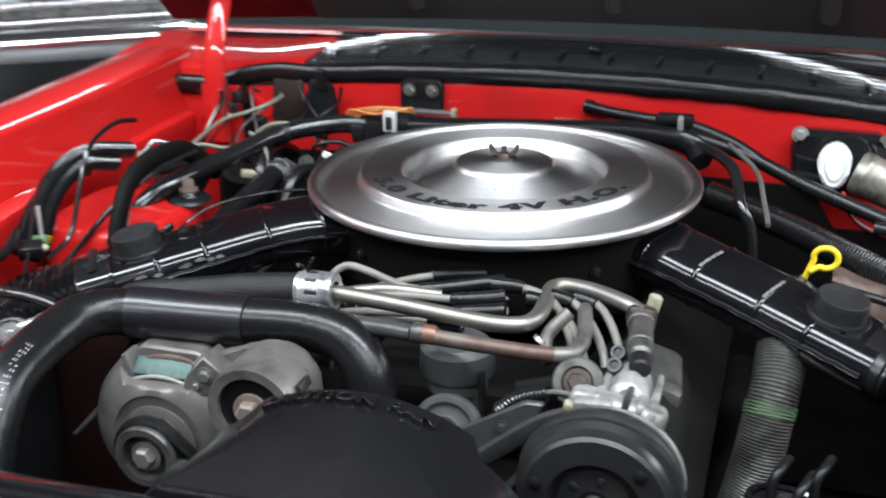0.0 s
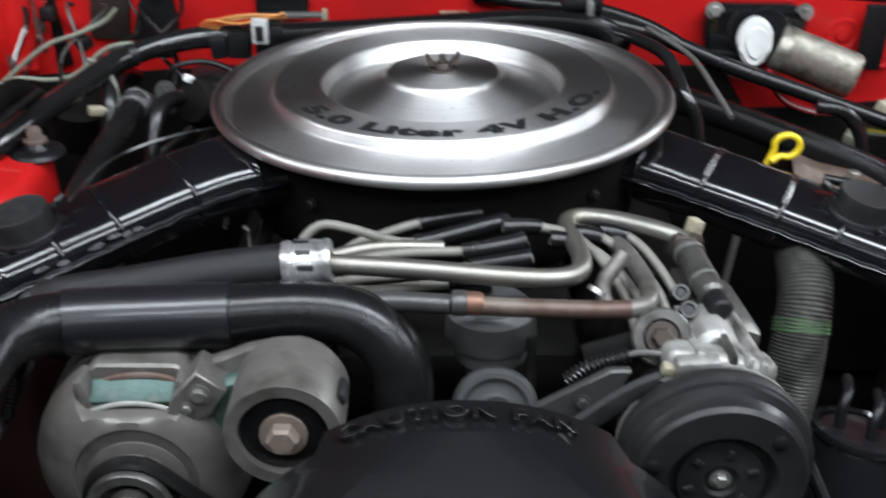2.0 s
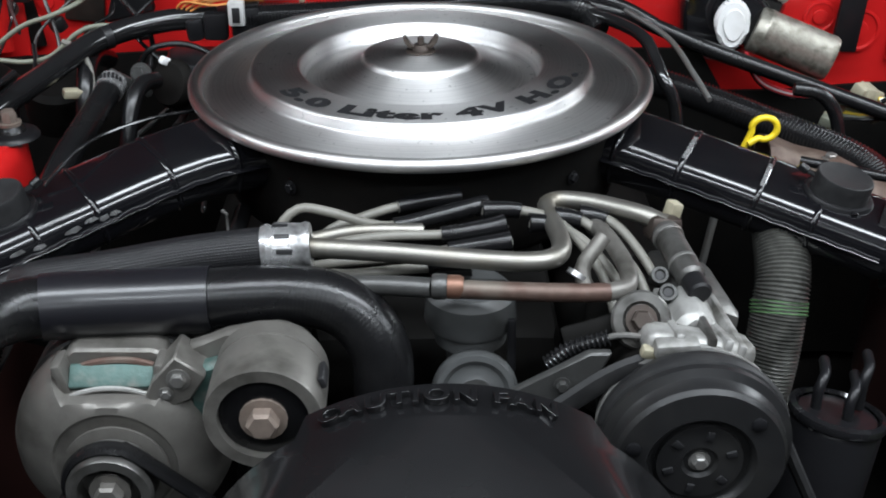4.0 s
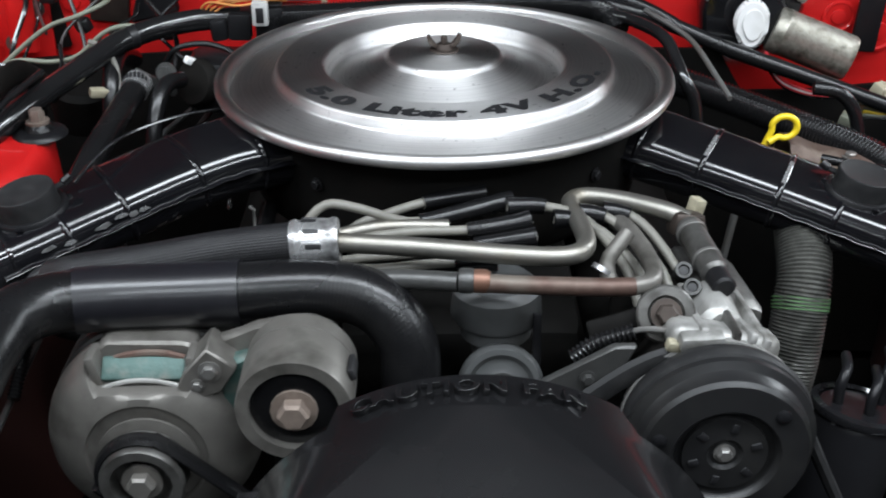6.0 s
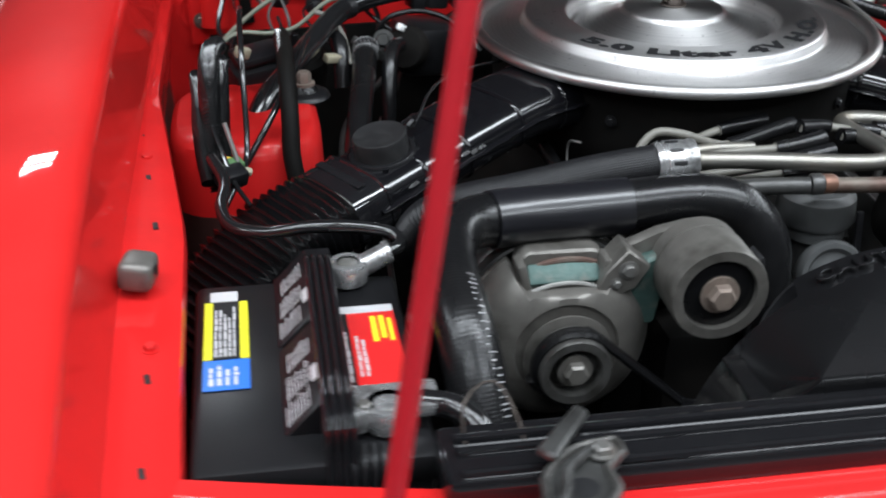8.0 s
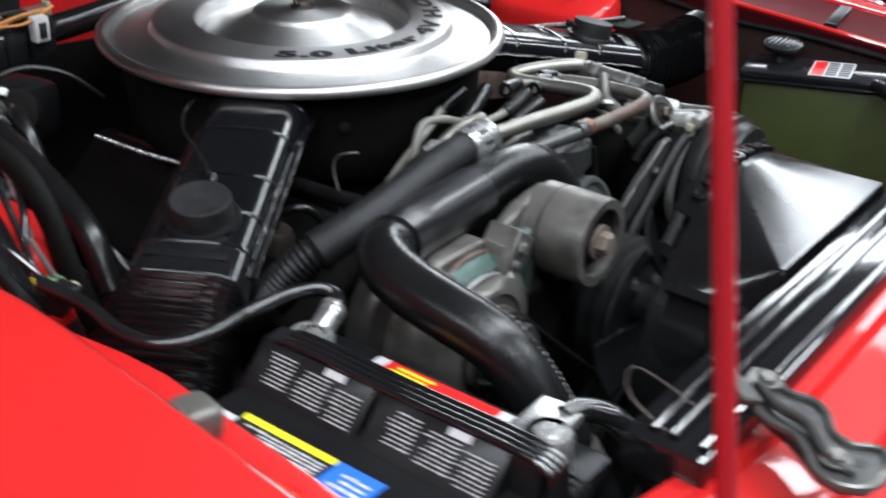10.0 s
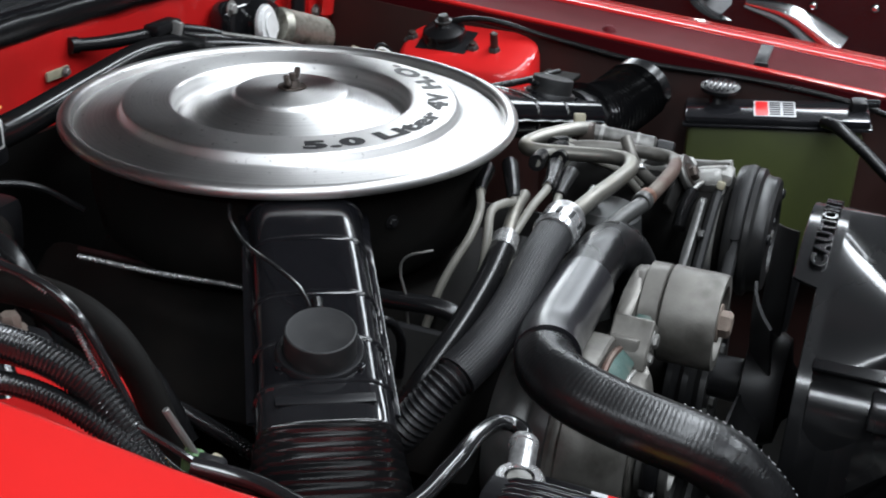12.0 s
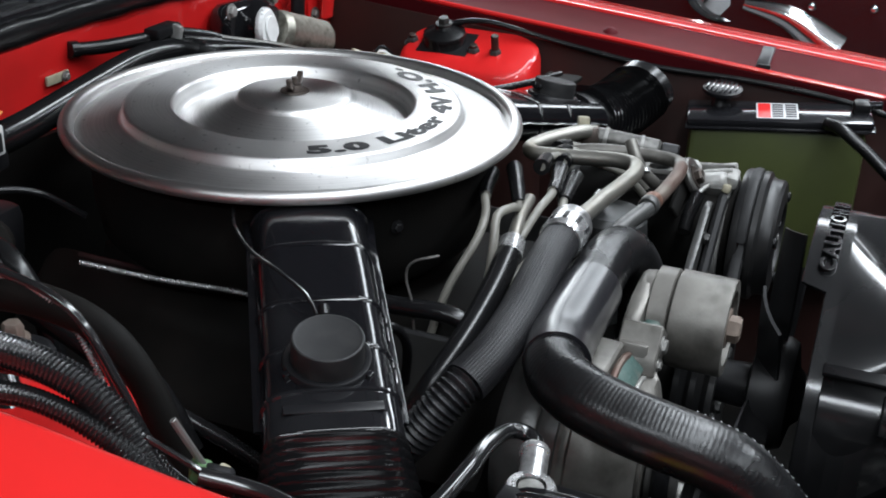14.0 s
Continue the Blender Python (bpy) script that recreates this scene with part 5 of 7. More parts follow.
def distributor():
    t = thing("distributor", "grey distributor body below the ignition wires", "distributor", (0.034, -0.30, 0.72))
    part("cap", lathe([(0, 0.03), (0.026, 0.03), (0.032, 0.024), (0.0335, 0.004), (0.031, 0), (0, 0)], (0.034, -0.295, 0.822), (0, 0, 1), 40), GREYCAP, t)
    part("shaft_body", lathe([(0.026, 0.0), (0.026, -0.012), (0.018, -0.018), (0.016, -0.05), (0.022, -0.06), (0.022, -0.1)], (0.034, -0.297, 0.822), (0, 0, 1), 32), GREYCAP, t)
    part("vacuum_can", lathe([(0, 0.013), (0.008, 0.013), (0.010, 0.005), (0.014, 0.0035), (0.021, 0.0040), (0.0245, 0.0075), (0.0285, 0.0075), (0.031, 0.003), (0.031, -0.003), (0.028, -0.010), (0, -0.012)], (0.036, -0.335, 0.787), (0, -0.85, 0.3), 40), GREYCAP, t, "round grey vacuum can")
    part("can_nut", hexbolt((0.036, -0.349, 0.791), (0, -0.85, 0.3), 0.010, 0.007), DARKSTEEL, t)
    part("clip", box((0.006, 0.004, 0.04), pose(0.062, -0.322, 0.818, -8), 0.001), SATIN, t)


distributor()


# ---- metal pipes and hoses ----
def refrigerant_lines():
    t = thing("refrigerant_line", "bright zinc refrigerant pipe crimped to a black braided hose", "pipe", (-0.1, -0.29, 0.86), "refrigerant lines")
    part("pipe", tube([(-0.085, -0.290, 0.881), (-0.02, -0.296, 0.879), (0.04, -0.302, 0.876), (0.076, -0.304, 0.875), (0.0935, -0.297, 0.875), (0.0995, -0.278, 0.874), (0.0985, -0.245, 0.871), (0.0955, -0.212, 0.869), (0.098, -0.199, 0.8685), (0.110, -0.194, 0.869), (0.135, -0.205, 0.871), (0.165, -0.226, 0.872), (0.182, -0.236, 0.868)], 0.0072, 18, 0.003), ZINC, t)
    part("crimp", lathe([(0.009, 0), (0.0165, 0.0), (0.0175, 0.003), (0.0165, 0.006), (0.0172, 0.012), (0.0172, 0.026), (0.0162, 0.027), (0.0178, 0.030), (0.0165, 0.034), (0.012, 0.034)], (-0.078, -0.290, 0.882), (-1, -0.02, -0.06), 32), LEAD, t, "bright crimped ferrule")
    for k in range(10):
        part("crimp_dent", box((0.011, 0.0035, 0.0012), Matrix.Translation((-0.097, -0.2904, 0.881)) @ pose(0, 0, 0, 36 * k) @ pose(0.002 * (k % 3 - 1), 0, 0.0172), 0.0004), INK, t)
    part("braided_hose", tube([(-0.112, -0.2905, 0.880), (-0.16, -0.292, 0.875), (-0.22, -0.294, 0.865), (-0.262, -0.2915, 0.8575), (-0.287, -0.283, 0.848)], 0.0155, 100, flute=0.00034), BRAID, t)
    part("corrugated_sleeve", tube([(-0.280, -0.2858, 0.8508), (-0.292, -0.2795, 0.8445), (-0.302, -0.271, 0.833), (-0.309, -0.258, 0.814), (-0.308, -0.236, 0.788), (-0.30, -0.21, 0.765)], 0.0130, 28, ridges=(0.0042, 0.0012)), BRAID, t)
    part("end_fitting", box((0.010, 0.012, 0.016), pose(0.190, -0.222, 0.872, 0, 15, 20), 0.002), TAN, t, "tan plastic end fitting")
    t = thing("refrigerant_line", "rust-brown refrigerant pipe with a hexagon joint", "pipe", (0.05, -0.33, 0.86), "refrigerant lines")
    part("pipe", tube([(0.008, -0.332, 0.871), (0.05, -0.335, 0.870), (0.10, -0.337, 0.869), (0.126, -0.335, 0.868)], 0.0065, 16), COPPER, t)
    part("riser", tube([(0.125, -0.335, 0.868), (0.137, -0.330, 0.868), (0.1425, -0.318, 0.868), (0.1425, -0.295, 0.868), (0.138, -0.265, 0.868), (0.133, -0.24, 0.866), (0.13, -0.222, 0.860)], 0.0065, 16, 0.003), CAST, t)
    part("left_pipe", tube([(0.006, -0.332, 0.871), (-0.03, -0.322, 0.868), (-0.07, -0.312, 0.862), (-0.11, -0.30, 0.85)], 0.0070, 14), DARKSTEEL, t)
    part("joint", lathe([(0, 0), (0.0078, 0), (0.0088, 0.0015), (0.0088, 0.009), (0.0078, 0.0105), (0, 0.0105)], (0.006, -0.3315, 0.872), (1, -0.06, 0), 24), DARKSTEEL, t, "round flanged nut")
    part("copper_ring", lathe([(0, 0), (0.0082, 0), (0.0082, 0.008), (0.0066, 0.011), (0, 0.011)], (0.0165, -0.3322, 0.872), (1, -0.06, 0), 24), COPRING, t, "coppery brazed ring")
    part("service_port", tube([(0.118, -0.315, 0.85), (0.112, -0.300, 0.866), (0.128, -0.285, 0.884)], 0.0058, 12), CAST, t)
    part("port_collar", tube([(0.108, -0.303, 0.861), (0.110, -0.3015, 0.8635)], 0.0088, 16), LEAD, t)
    # second, thinner hose
    t = thing("vacuum_hose", "black rubber hose with a bright ferrule", "hose", (-0.16, -0.25, 0.86))
    part("hose", tube([(-0.105, -0.248, 0.8575), (-0.135, -0.250, 0.848), (-0.175, -0.251, 0.838), (-0.218, -0.250, 0.828), (-0.240, -0.242, 0.812), (-0.252, -0.228, 0.785), (-0.255, -0.21, 0.76)], lambda s: 0.0105 - 0.002 * s, 16), RUBBER, t)
    part("ferrule", tube([(-0.090, -0.246, 0.861), (-0.107, -0.249, 0.857)], 0.0105, 20), LEAD, t)
    part("thin_pipe", tube([(-0.092, -0.246, 0.861), (-0.05, -0.238, 0.866), (0.0, -0.23, 0.862)], 0.0055, 12), ZINC, t)


refrigerant_lines()


def muffler():
    t = thing("line_muffler", "grey metal refrigerant line muffler with a black cap", "pipe", (0.19, -0.27, 0.84))
    part("elbow_block", box((0.026, 0.02, 0.02), pose(0.181, -0.233, 0.864, -12, 10, 8), 0.005), DARKNUT, t, "brown elbow block")
    part("cylinder", rod((0.1815, -0.238, 0.864), (0.190, -0.302, 0.858), 0.0105, 24, 0.25), GRIMEAL, t)
    part("ring", rod((0.1825, -0.246, 0.8635), (0.183, -0.250, 0.863), 0.0118, 24), IRON, t)
    part("ring", rod((0.187, -0.282, 0.860), (0.1875, -0.285, 0.8597), 0.0112, 24), IRON, t)
    part("cap", rod((0.190, -0.302, 0.858), (0.1925, -0.320, 0.8565), 0.0088, 20, 0.2), PLASTIC, t)


muffler()


def ignition_wires():
    runs = [
        ([(0.050, -0.198, 0.868), (0.043, -0.201, 0.868), (-0.017, -0.226, 0.865), (-0.04, -0.233, 0.870), (-0.068, -0.236, 0.881), (-0.092, -0.232, 0.882), (-0.108, -0.236, 0.866), (-0.116, -0.235, 0.83), (-0.118, -0.225, 0.76)], 0.074),
        ([(0.062, -0.238, 0.871), (0.057, -0.239, 0.870), (0.017, -0.246, 0.867), (-0.03, -0.247, 0.866), (-0.07, -0.247, 0.859), (-0.10, -0.238, 0.838), (-0.118, -0.22, 0.79), (-0.125, -0.20, 0.74)], 0.048),
        ([(0.066, -0.252, 0.864), (0.06, -0.252, 0.863), (0.022, -0.255, 0.859), (-0.02, -0.262, 0.856), (-0.08, -0.262, 0.850), (-0.13, -0.245, 0.825), (-0.15, -0.23, 0.78), (-0.155, -0.22, 0.73)], 0.046),
        ([(0.03, -0.183, 0.868), (-0.01, -0.192, 0.866), (-0.045, -0.206, 0.862), (-0.075, -0.21, 0.85), (-0.10, -0.195, 0.81), (-0.11, -0.18, 0.75)], 0.05),
        ([(0.045, -0.225, 0.876), (0.075, -0.222, 0.874), (0.105, -0.235, 0.868), (0.13, -0.28, 0.850), (0.14, -0.31, 0.82)], 0.028),
        ([(0.08, -0.235, 0.870), (0.10, -0.236, 0.868), (0.122, -0.255, 0.862), (0.142, -0.29, 0.846), (0.15, -0.31, 0.82)], 0.02),
        ([(0.10, -0.225, 0.870), (0.12, -0.228, 0.868), (0.14, -0.25, 0.860), (0.158, -0.285, 0.846), (0.165, -0.31, 0.81)], 0.02),
        ([(0.12, -0.218, 0.868), (0.14, -0.222, 0.866), (0.156, -0.242, 0.858), (0.172, -0.275, 0.840), (0.18, -0.29, 0.81)], 0.02),
        ([(0.035, -0.285, 0.862), (-0.01, -0.282, 0.858), (-0.05, -0.28, 0.853), (-0.09, -0.258, 0.838), (-0.11, -0.235, 0.79), (-0.12, -0.22, 0.74)], 0.03),
    ]
    for pts, boot in runs:
        t = thing("ignition_wire", "grey silicone ignition wire with a black rubber boot", "ignition wire", pts[0], "ignition wires")
        part("lead", tube(pts, 0.0037, 12), WIRE, t)
        path = smooth_path(pts, 0.003)
        keep, run = [path[0]], 0.0
        for a, b in zip(path, path[1:]):
            run += (b - a).length
            keep.append(b)
            if run > boot:
                break
        part("boot", tube(keep[::3] + [keep[-1]], lambda s: 0.0078 - 0.0022 * s, 14), RUBBER, t, "black rubber boot")
        part("boot_tip", tube(keep[-3:], 0.0054, 12), WIRE, t)


ignition_wires()


def dipstick():
    t = thing("dipstick", "yellow plastic dipstick loop on a thin tube", "dipstick", (0.345, 0.04, 0.78))
    c = Vector((0.336, 0.05, 0.830))
    pts = [(c.x - 0.020, c.y, c.z - 0.030)]
    for k in range(15):
        a = math.pi * (1.10 - 1.75 * k / 14)
        pts.append((c.x + 0.0125 * math.cos(a), c.y - 0.002 * k / 14, c.z + 0.0112 * math.sin(a) - 0.004))
    pts.append((c.x - 0.015, c.y - 0.004, c.z - 0.019))
    part("loop", tube(pts, 0.0033, 10), YELLOW, t)
    part("tube", tube([(c.x - 0.020, c.y, c.z - 0.027), (c.x - 0.034, c.y - 0.005, c.z - 0.06), (c.x - 0.05, c.y - 0.01, c.z - 0.16)], 0.004, 8), IRON, t)


dipstick()


def heat_tube():
    t = thing("heat_riser_tube", "grey corrugated foil hot-air tube with green tape", "hot-air tube", (0.30, -0.21, 0.64))
    part("tube", tube([(0.300, -0.145, 0.815), (0.298, -0.175, 0.79), (0.294, -0.19, 0.765), (0.287, -0.206, 0.72), (0.276, -0.217, 0.67), (0.262, -0.224, 0.62)], 0.0222, 24, ridges=(0.0030, 0.0009)), FOIL, t)
    for dz in (0.0, 0.0030, 0.0060, 0.0092):
        a = Vector((0.2938, -0.191, 0.7605)) + Vector((0.12, 0.50, 0.86)) * dz
        part("tape", tube([a, a + Vector((0.00012, 0.0007, 0.0012))], 0.0239, 30), GREEN, t, "thin green thread")


heat_tube()


def canister():
    t = thing("vapour_canister", "black plastic vapour canister low beside the engine", "canister", (0.34, -0.3, 0.62))
    base, ax = Vector((0.296, -0.305, 0.595)), Vector((0.022, 0.018, 0.135))
    top = base + ax
    part("body", lathe([(0, 0.138), (0.030, 0.138), (0.0345, 0.134), (0.036, 0.128), (0.036, 0.0), (0, 0)], base, ax, 40), PLASTIC, t)
    part("rim", lathe([(0.030, 0.134), (0.0375, 0.134), (0.0385, 0.137), (0.0375, 0.1405), (0.033, 0.142), (0.0315, 0.139)], base, ax, 40), GLOSS, t)
    for dx, dy, h in ((-0.016, 0.004, 0.020), (0.004, -0.010, 0.016), (0.018, 0.006, 0.024)):
        q = top + Vector((dx, dy, 0.0))
        part("spout", tube([q, q + Vector((0, 0, h)), q + Vector((0.006, 0.008, h + 0.008)), q + Vector((0.012, 0.03, h + 0.006))], 0.0042, 10), PLASTIC, t)
    part("clip", box((0.010, 0.004, 0.007), pose(top.x - 0.024, top.y - 0.020, top.z + 0.004, 0, 0, 30), 0.001), LEAD, t)


canister()


# ---- battery corner ----
def battery():
    t = thing("car_battery", "black car battery with red, yellow and blue labels", "battery", (-0.405, -0.46, 0.66))
    x0, x1, y0, y1, zt = -0.482, -0.336, -0.572, -0.346, 0.826
    w, l = x1 - x0, y1 - y0
    cx, cy = (x0 + x1) / 2, (y0 + y1) / 2
    part("case", box((w, l, 0.15), pose(cx, cy, zt - 0.09), 0.006), PLASTIC, t)
    part("cover", box((w + 0.004, l + 0.004, 0.022), pose(cx, cy, zt - 0.011), 0.006), PLASTIC, t)
    for y in (-0.392, -0.494):
        c = part("vent_cap", slab([(x0 + 0.055, zt - 0.001), (x0 + 0.080, zt + 0.0255), (x0 + 0.099, zt + 0.0255), (x0 + 0.101, zt - 0.001)], 0.096, pose(0, y + 0.048, 0, 90), 0.0012), PLASTIC, t, "sloped black vent cover with white print")
        rows = []
        for j, (p, q) in enumerate(((-0.043, 0.024), (-0.017, 0.026), (0.013, 0.022))):
            for x, p2, wd, dp in words(0.005 + 0.002 * j, p, 0.023, q, 8, int(y * 1000) + j, True):
                rows.append((x, p2, wd * 0.5, dp))
        part("print", bars(rows, pose(x0 + 0.055, y, zt - 0.0006, 0, -46.7)), PAPER, c, "rows of white print")
    part("ridge_bed", box((0.0205, l * 0.92, 0.027), pose(x0 + 0.0890, cy, zt + 0.0120), 0.003), PLASTIC, t)
    for k in range(4):
        x = x0 + 0.0812 + 0.0052 * k
        part("ridge", tube([(x, y0 - 0.003, zt - 0.02), (x, y0 + 0.002, zt + 0.006), (x, y0 + 0.014, zt + 0.0262), (x, cy, zt + 0.0268), (x, y1 - 0.014, zt + 0.0262), (x, y1 - 0.004, zt + 0.006)], 0.0024, 10), GLOSS, t)
    for y in (-0.410, -0.508):
        part("white_tag", bars([(0.0300, -0.008, 0.005, 0.016)], pose(x0 + 0.055, y, zt - 0.0006, 0, -46.7), 0.0009), PAPER, t, "small white tag")
    # yellow and blue warning label
    m = pose(x0 + 0.005, 0, zt + 0.0006)
    lab = part("warning_label", bars([(0.0, -0.450, 0.006, 0.077), (0.025, -0.450, 0.006, 0.077)], m), LABEL_YEL, t, "yellow warning label")
    part("label_field", bars([(0.006, -0.450, 0.019, 0.077)], m), INK, lab)
    part("label_print", bars(words(0.0075, -0.447, 0.016, 0.071, 5, 5, True), m, 0.0008), PAPER, lab)
    part("blue_field", bars([(0.0, -0.487, 0.031, 0.036)], m), LABEL_BLUE, lab, "blue recycling label")
    part("blue_print", bars(words(0.004, -0.482, 0.022, 0.026, 4, 12, True), m, 0.0008), PAPER, lab)
    part("purple_dab", bars([(0.004, -0.372, 0.020, 0.014)], m), PAPER, lab)
    # red label on the engine side
    m = pose(x1 - 0.052, y0 + 0.066, zt + 0.0012)
    red = part("brand_label", bars([(0.0, 0.010, 0.046, 0.092)], m), LABEL_RED, t, "red label with white ends")
    part("white_end", bars([(0.0, 0.0, 0.046, 0.010)], m), PAPER, red)
    part("white_end", bars([(0.0, 0.102, 0.046, 0.010)], m), PAPER, red)
    part("dark_field", bars([(0.0, 0.010, 0.012, 0.092)], m, 0.0007), INK, red)
    part("yellow_mark", bars([(0.028, 0.062, 0.004, 0.034), (0.034, 0.066, 0.004, 0.030), (0.040, 0.062, 0.003, 0.03)], m, 0.0008), LABEL_YEL, red)
    part("label_print", bars(words(0.002, 0.014, 0.009, 0.082, 3, 6, True) + words(0.015, 0.02, 0.008, 0.06, 2, 9, True) + words(0.004, 0.104, 0.036, 0.006, 1, 3), m, 0.0009), PAPER, red)
    # moulded corner ribs
    for k in range(4):
        part("corner_rib", tube([(x1 - 0.05 + 0.006 * k, y0 + 0.012, zt + 0.002), (x1 - 0.05 + 0.006 * k, y0 - 0.002, zt - 0.004), (x1 - 0.05 + 0.006 * k, y0 - 0.004, zt - 0.03)], 0.0022, 8), PLASTIC, t)
    for px, y in ((x1 - 0.034, -0.3565), (x1 - 0.026, y0 + 0.030)):
        part("terminal", lathe([(0, 0.018), (0.0075, 0.018), (0.009, 0), (0.014, -0.001), (0.014, -0.006), (0, -0.006)], (px, y, zt), (0, 0, 1), 24), CASTB, t)
    for px, y, s in ((x1 - 0.034, -0.3565, 1), (x1 - 0.026, y0 + 0.030, -1)):
        c = thing("battery_cable", "black battery cable with a corroded bright clamp", "battery cable", (px, y, zt), "battery cables")
        cl = lathe([(0.009, 0), (0.0145, 0), (0.0155, 0.003), (0.0155, 0.013), (0.014, 0.016), (0.009, 0.016)], (px, y, zt + 0.003), (0, 0, 1), 24)
        if s > 0:
            cl = rod((px + 0.010, y + 0.003, zt + 0.012), (-0.3375, -0.3485, 0.8465), 0.0085, 18, 0.15, cl)
            cl = lathe([(0.0060, 0), (0.0092, 0.0005), (0.0092, 0.004), (0.0085, 0.005)], (-0.3420, -0.3490, 0.8455), (0.96, 0.2, 0.22), 20, cl)
            run = [(-0.342, -0.3490, 0.8455), (-0.332, -0.3465, 0.8480), (-0.3275, -0.339, 0.8495), (-0.334, -0.330, 0.8530), (-0.360, -0.326, 0.858), (-0.395, -0.325, 0.860), (-0.430, -0.316, 0.853), (-0.454, -0.300, 0.852), (-0.463, -0.272, 0.855), (-0.460, -0.235, 0.860), (-0.470, -0.20, 0.868)]
        else:
            cl = box((0.066, 0.030, 0.010), pose(x1 - 0.026, y + 0.008, zt + 0.014, 0, 0, 2), 0.003, cl)
            cl = box((0.024, 0.020, 0.016), pose(x1 - 0.052, y - 0.004, zt + 0.012, 0, 0, 14), 0.004, cl)
            run = [(x1 - 0.004, y + 0.004, zt + 0.014), (x1 + 0.016, y - 0.002, zt + 0.012), (x1 + 0.030, y - 0.018, zt + 0.002), (x1 + 0.034, y - 0.042, zt - 0.03), (x1 + 0.018, y - 0.058, zt - 0.09)]
        part("clamp", cl, LEAD, c, "corroded bright clamp")
        part("clamp_bolt", hexbolt((px - 0.015, y - 0.002, zt + 0.017), (0, 0, 1), 0.005, 0.005), IRON, c)
        part("lead", tube(run, 0.0052 if s > 0 else 0.0085, 14), LOOM, c)
    tr = thing("battery_tray", "black steel battery tray", "battery tray", (cx, cy, 0.6))
    part("tray", box((w + 0.02, l + 0.02, 0.012), pose(cx, cy, zt - 0.172), 0.004), SATIN, tr)
    part("tray_leg", box((0.05, 0.18, 0.28), pose(cx, cy, zt - 0.318), 0.006), SATIN, tr)


battery()


# ---- firewall equipment ----
def wiper_motor():
    t = thing("wiper_motor", "silver wiper motor with a white cap on a black bracket", "wiper motor", (0.37, 0.25, 0.84))
    out = [(-0.055, -0.03), (0.0, -0.045), (0.05, -0.02), (0.058, 0.02), (0.045, 0.034), (-0.05, 0.036), (-0.06, 0.02)]
    part("bracket", slab(out, 0.03, pose(0.348, 0.28, 0.872, 90, 0, 0), 0.006), GLOSS, t, "black mounting bracket")
    for x, z in ((0.299, 0.903), (0.398, 0.90)):
        part("mount_bolt", hexbolt((x, 0.252, z), (0, -1, 0), 0.007, 0.006), CASTB, t)
    part("gear_case", lathe([(0, 0.028), (0.024, 0.028), (0.030, 0.02), (0.032, 0.0), (0, 0)], (0.357, 0.256, 0.874), (-0.1, -1, 0.15), 32), GLOSS, t)
    cap = []
    for k in range(24):
        a = 2 * math.pi * k / 24
        cap.append((0.0205 * math.cos(a) * (1.0 if math.sin(a) > 0 else 0.88), 0.0285 * math.sin(a)))
    part("cap", slab(cap, 0.012, pose(0.341, 0.234, 0.874, 84, 0, -4), 0.004), WHITE, t, "white oval plastic cap")
    part("cap_ridge", slab([(x * 0.6, y * 0.62) for x, y in cap], 0.003, pose(0.3411, 0.2225, 0.8752, 84, 0, -4), 0.001), WHITE, t)
    part("motor_can", lathe([(0, 0), (0.024, 0), (0.0255, 0.002), (0.0255, 0.010), (0.0262, 0.011), (0.0262, 0.013), (0.0255, 0.014), (0.0255, 0.087), (0.0235, 0.091), (0.008, 0.092), (0, 0.092)], (0.366, 0.232, 0.869), (0.88, -0.25, -0.31), 40), PATINA, t, "silver motor can")
    for k, mt in enumerate((REDWIRE, WHITE, REDWIRE, RUBBER)):
        part("lead", tube([(0.352, 0.20, 0.852 - 0.002 * k), (0.36, 0.198, 0.835 - 0.002 * k), (0.374, 0.196, 0.820 - 0.002 * k), (0.40, 0.196, 0.809 - 0.002 * k), (0.43, 0.197, 0.803 - 0.001 * k), (0.455, 0.19, 0.804), (0.478, 0.18, 0.808)], 0.0018, 8), mt, t, "thin wire")


wiper_motor()


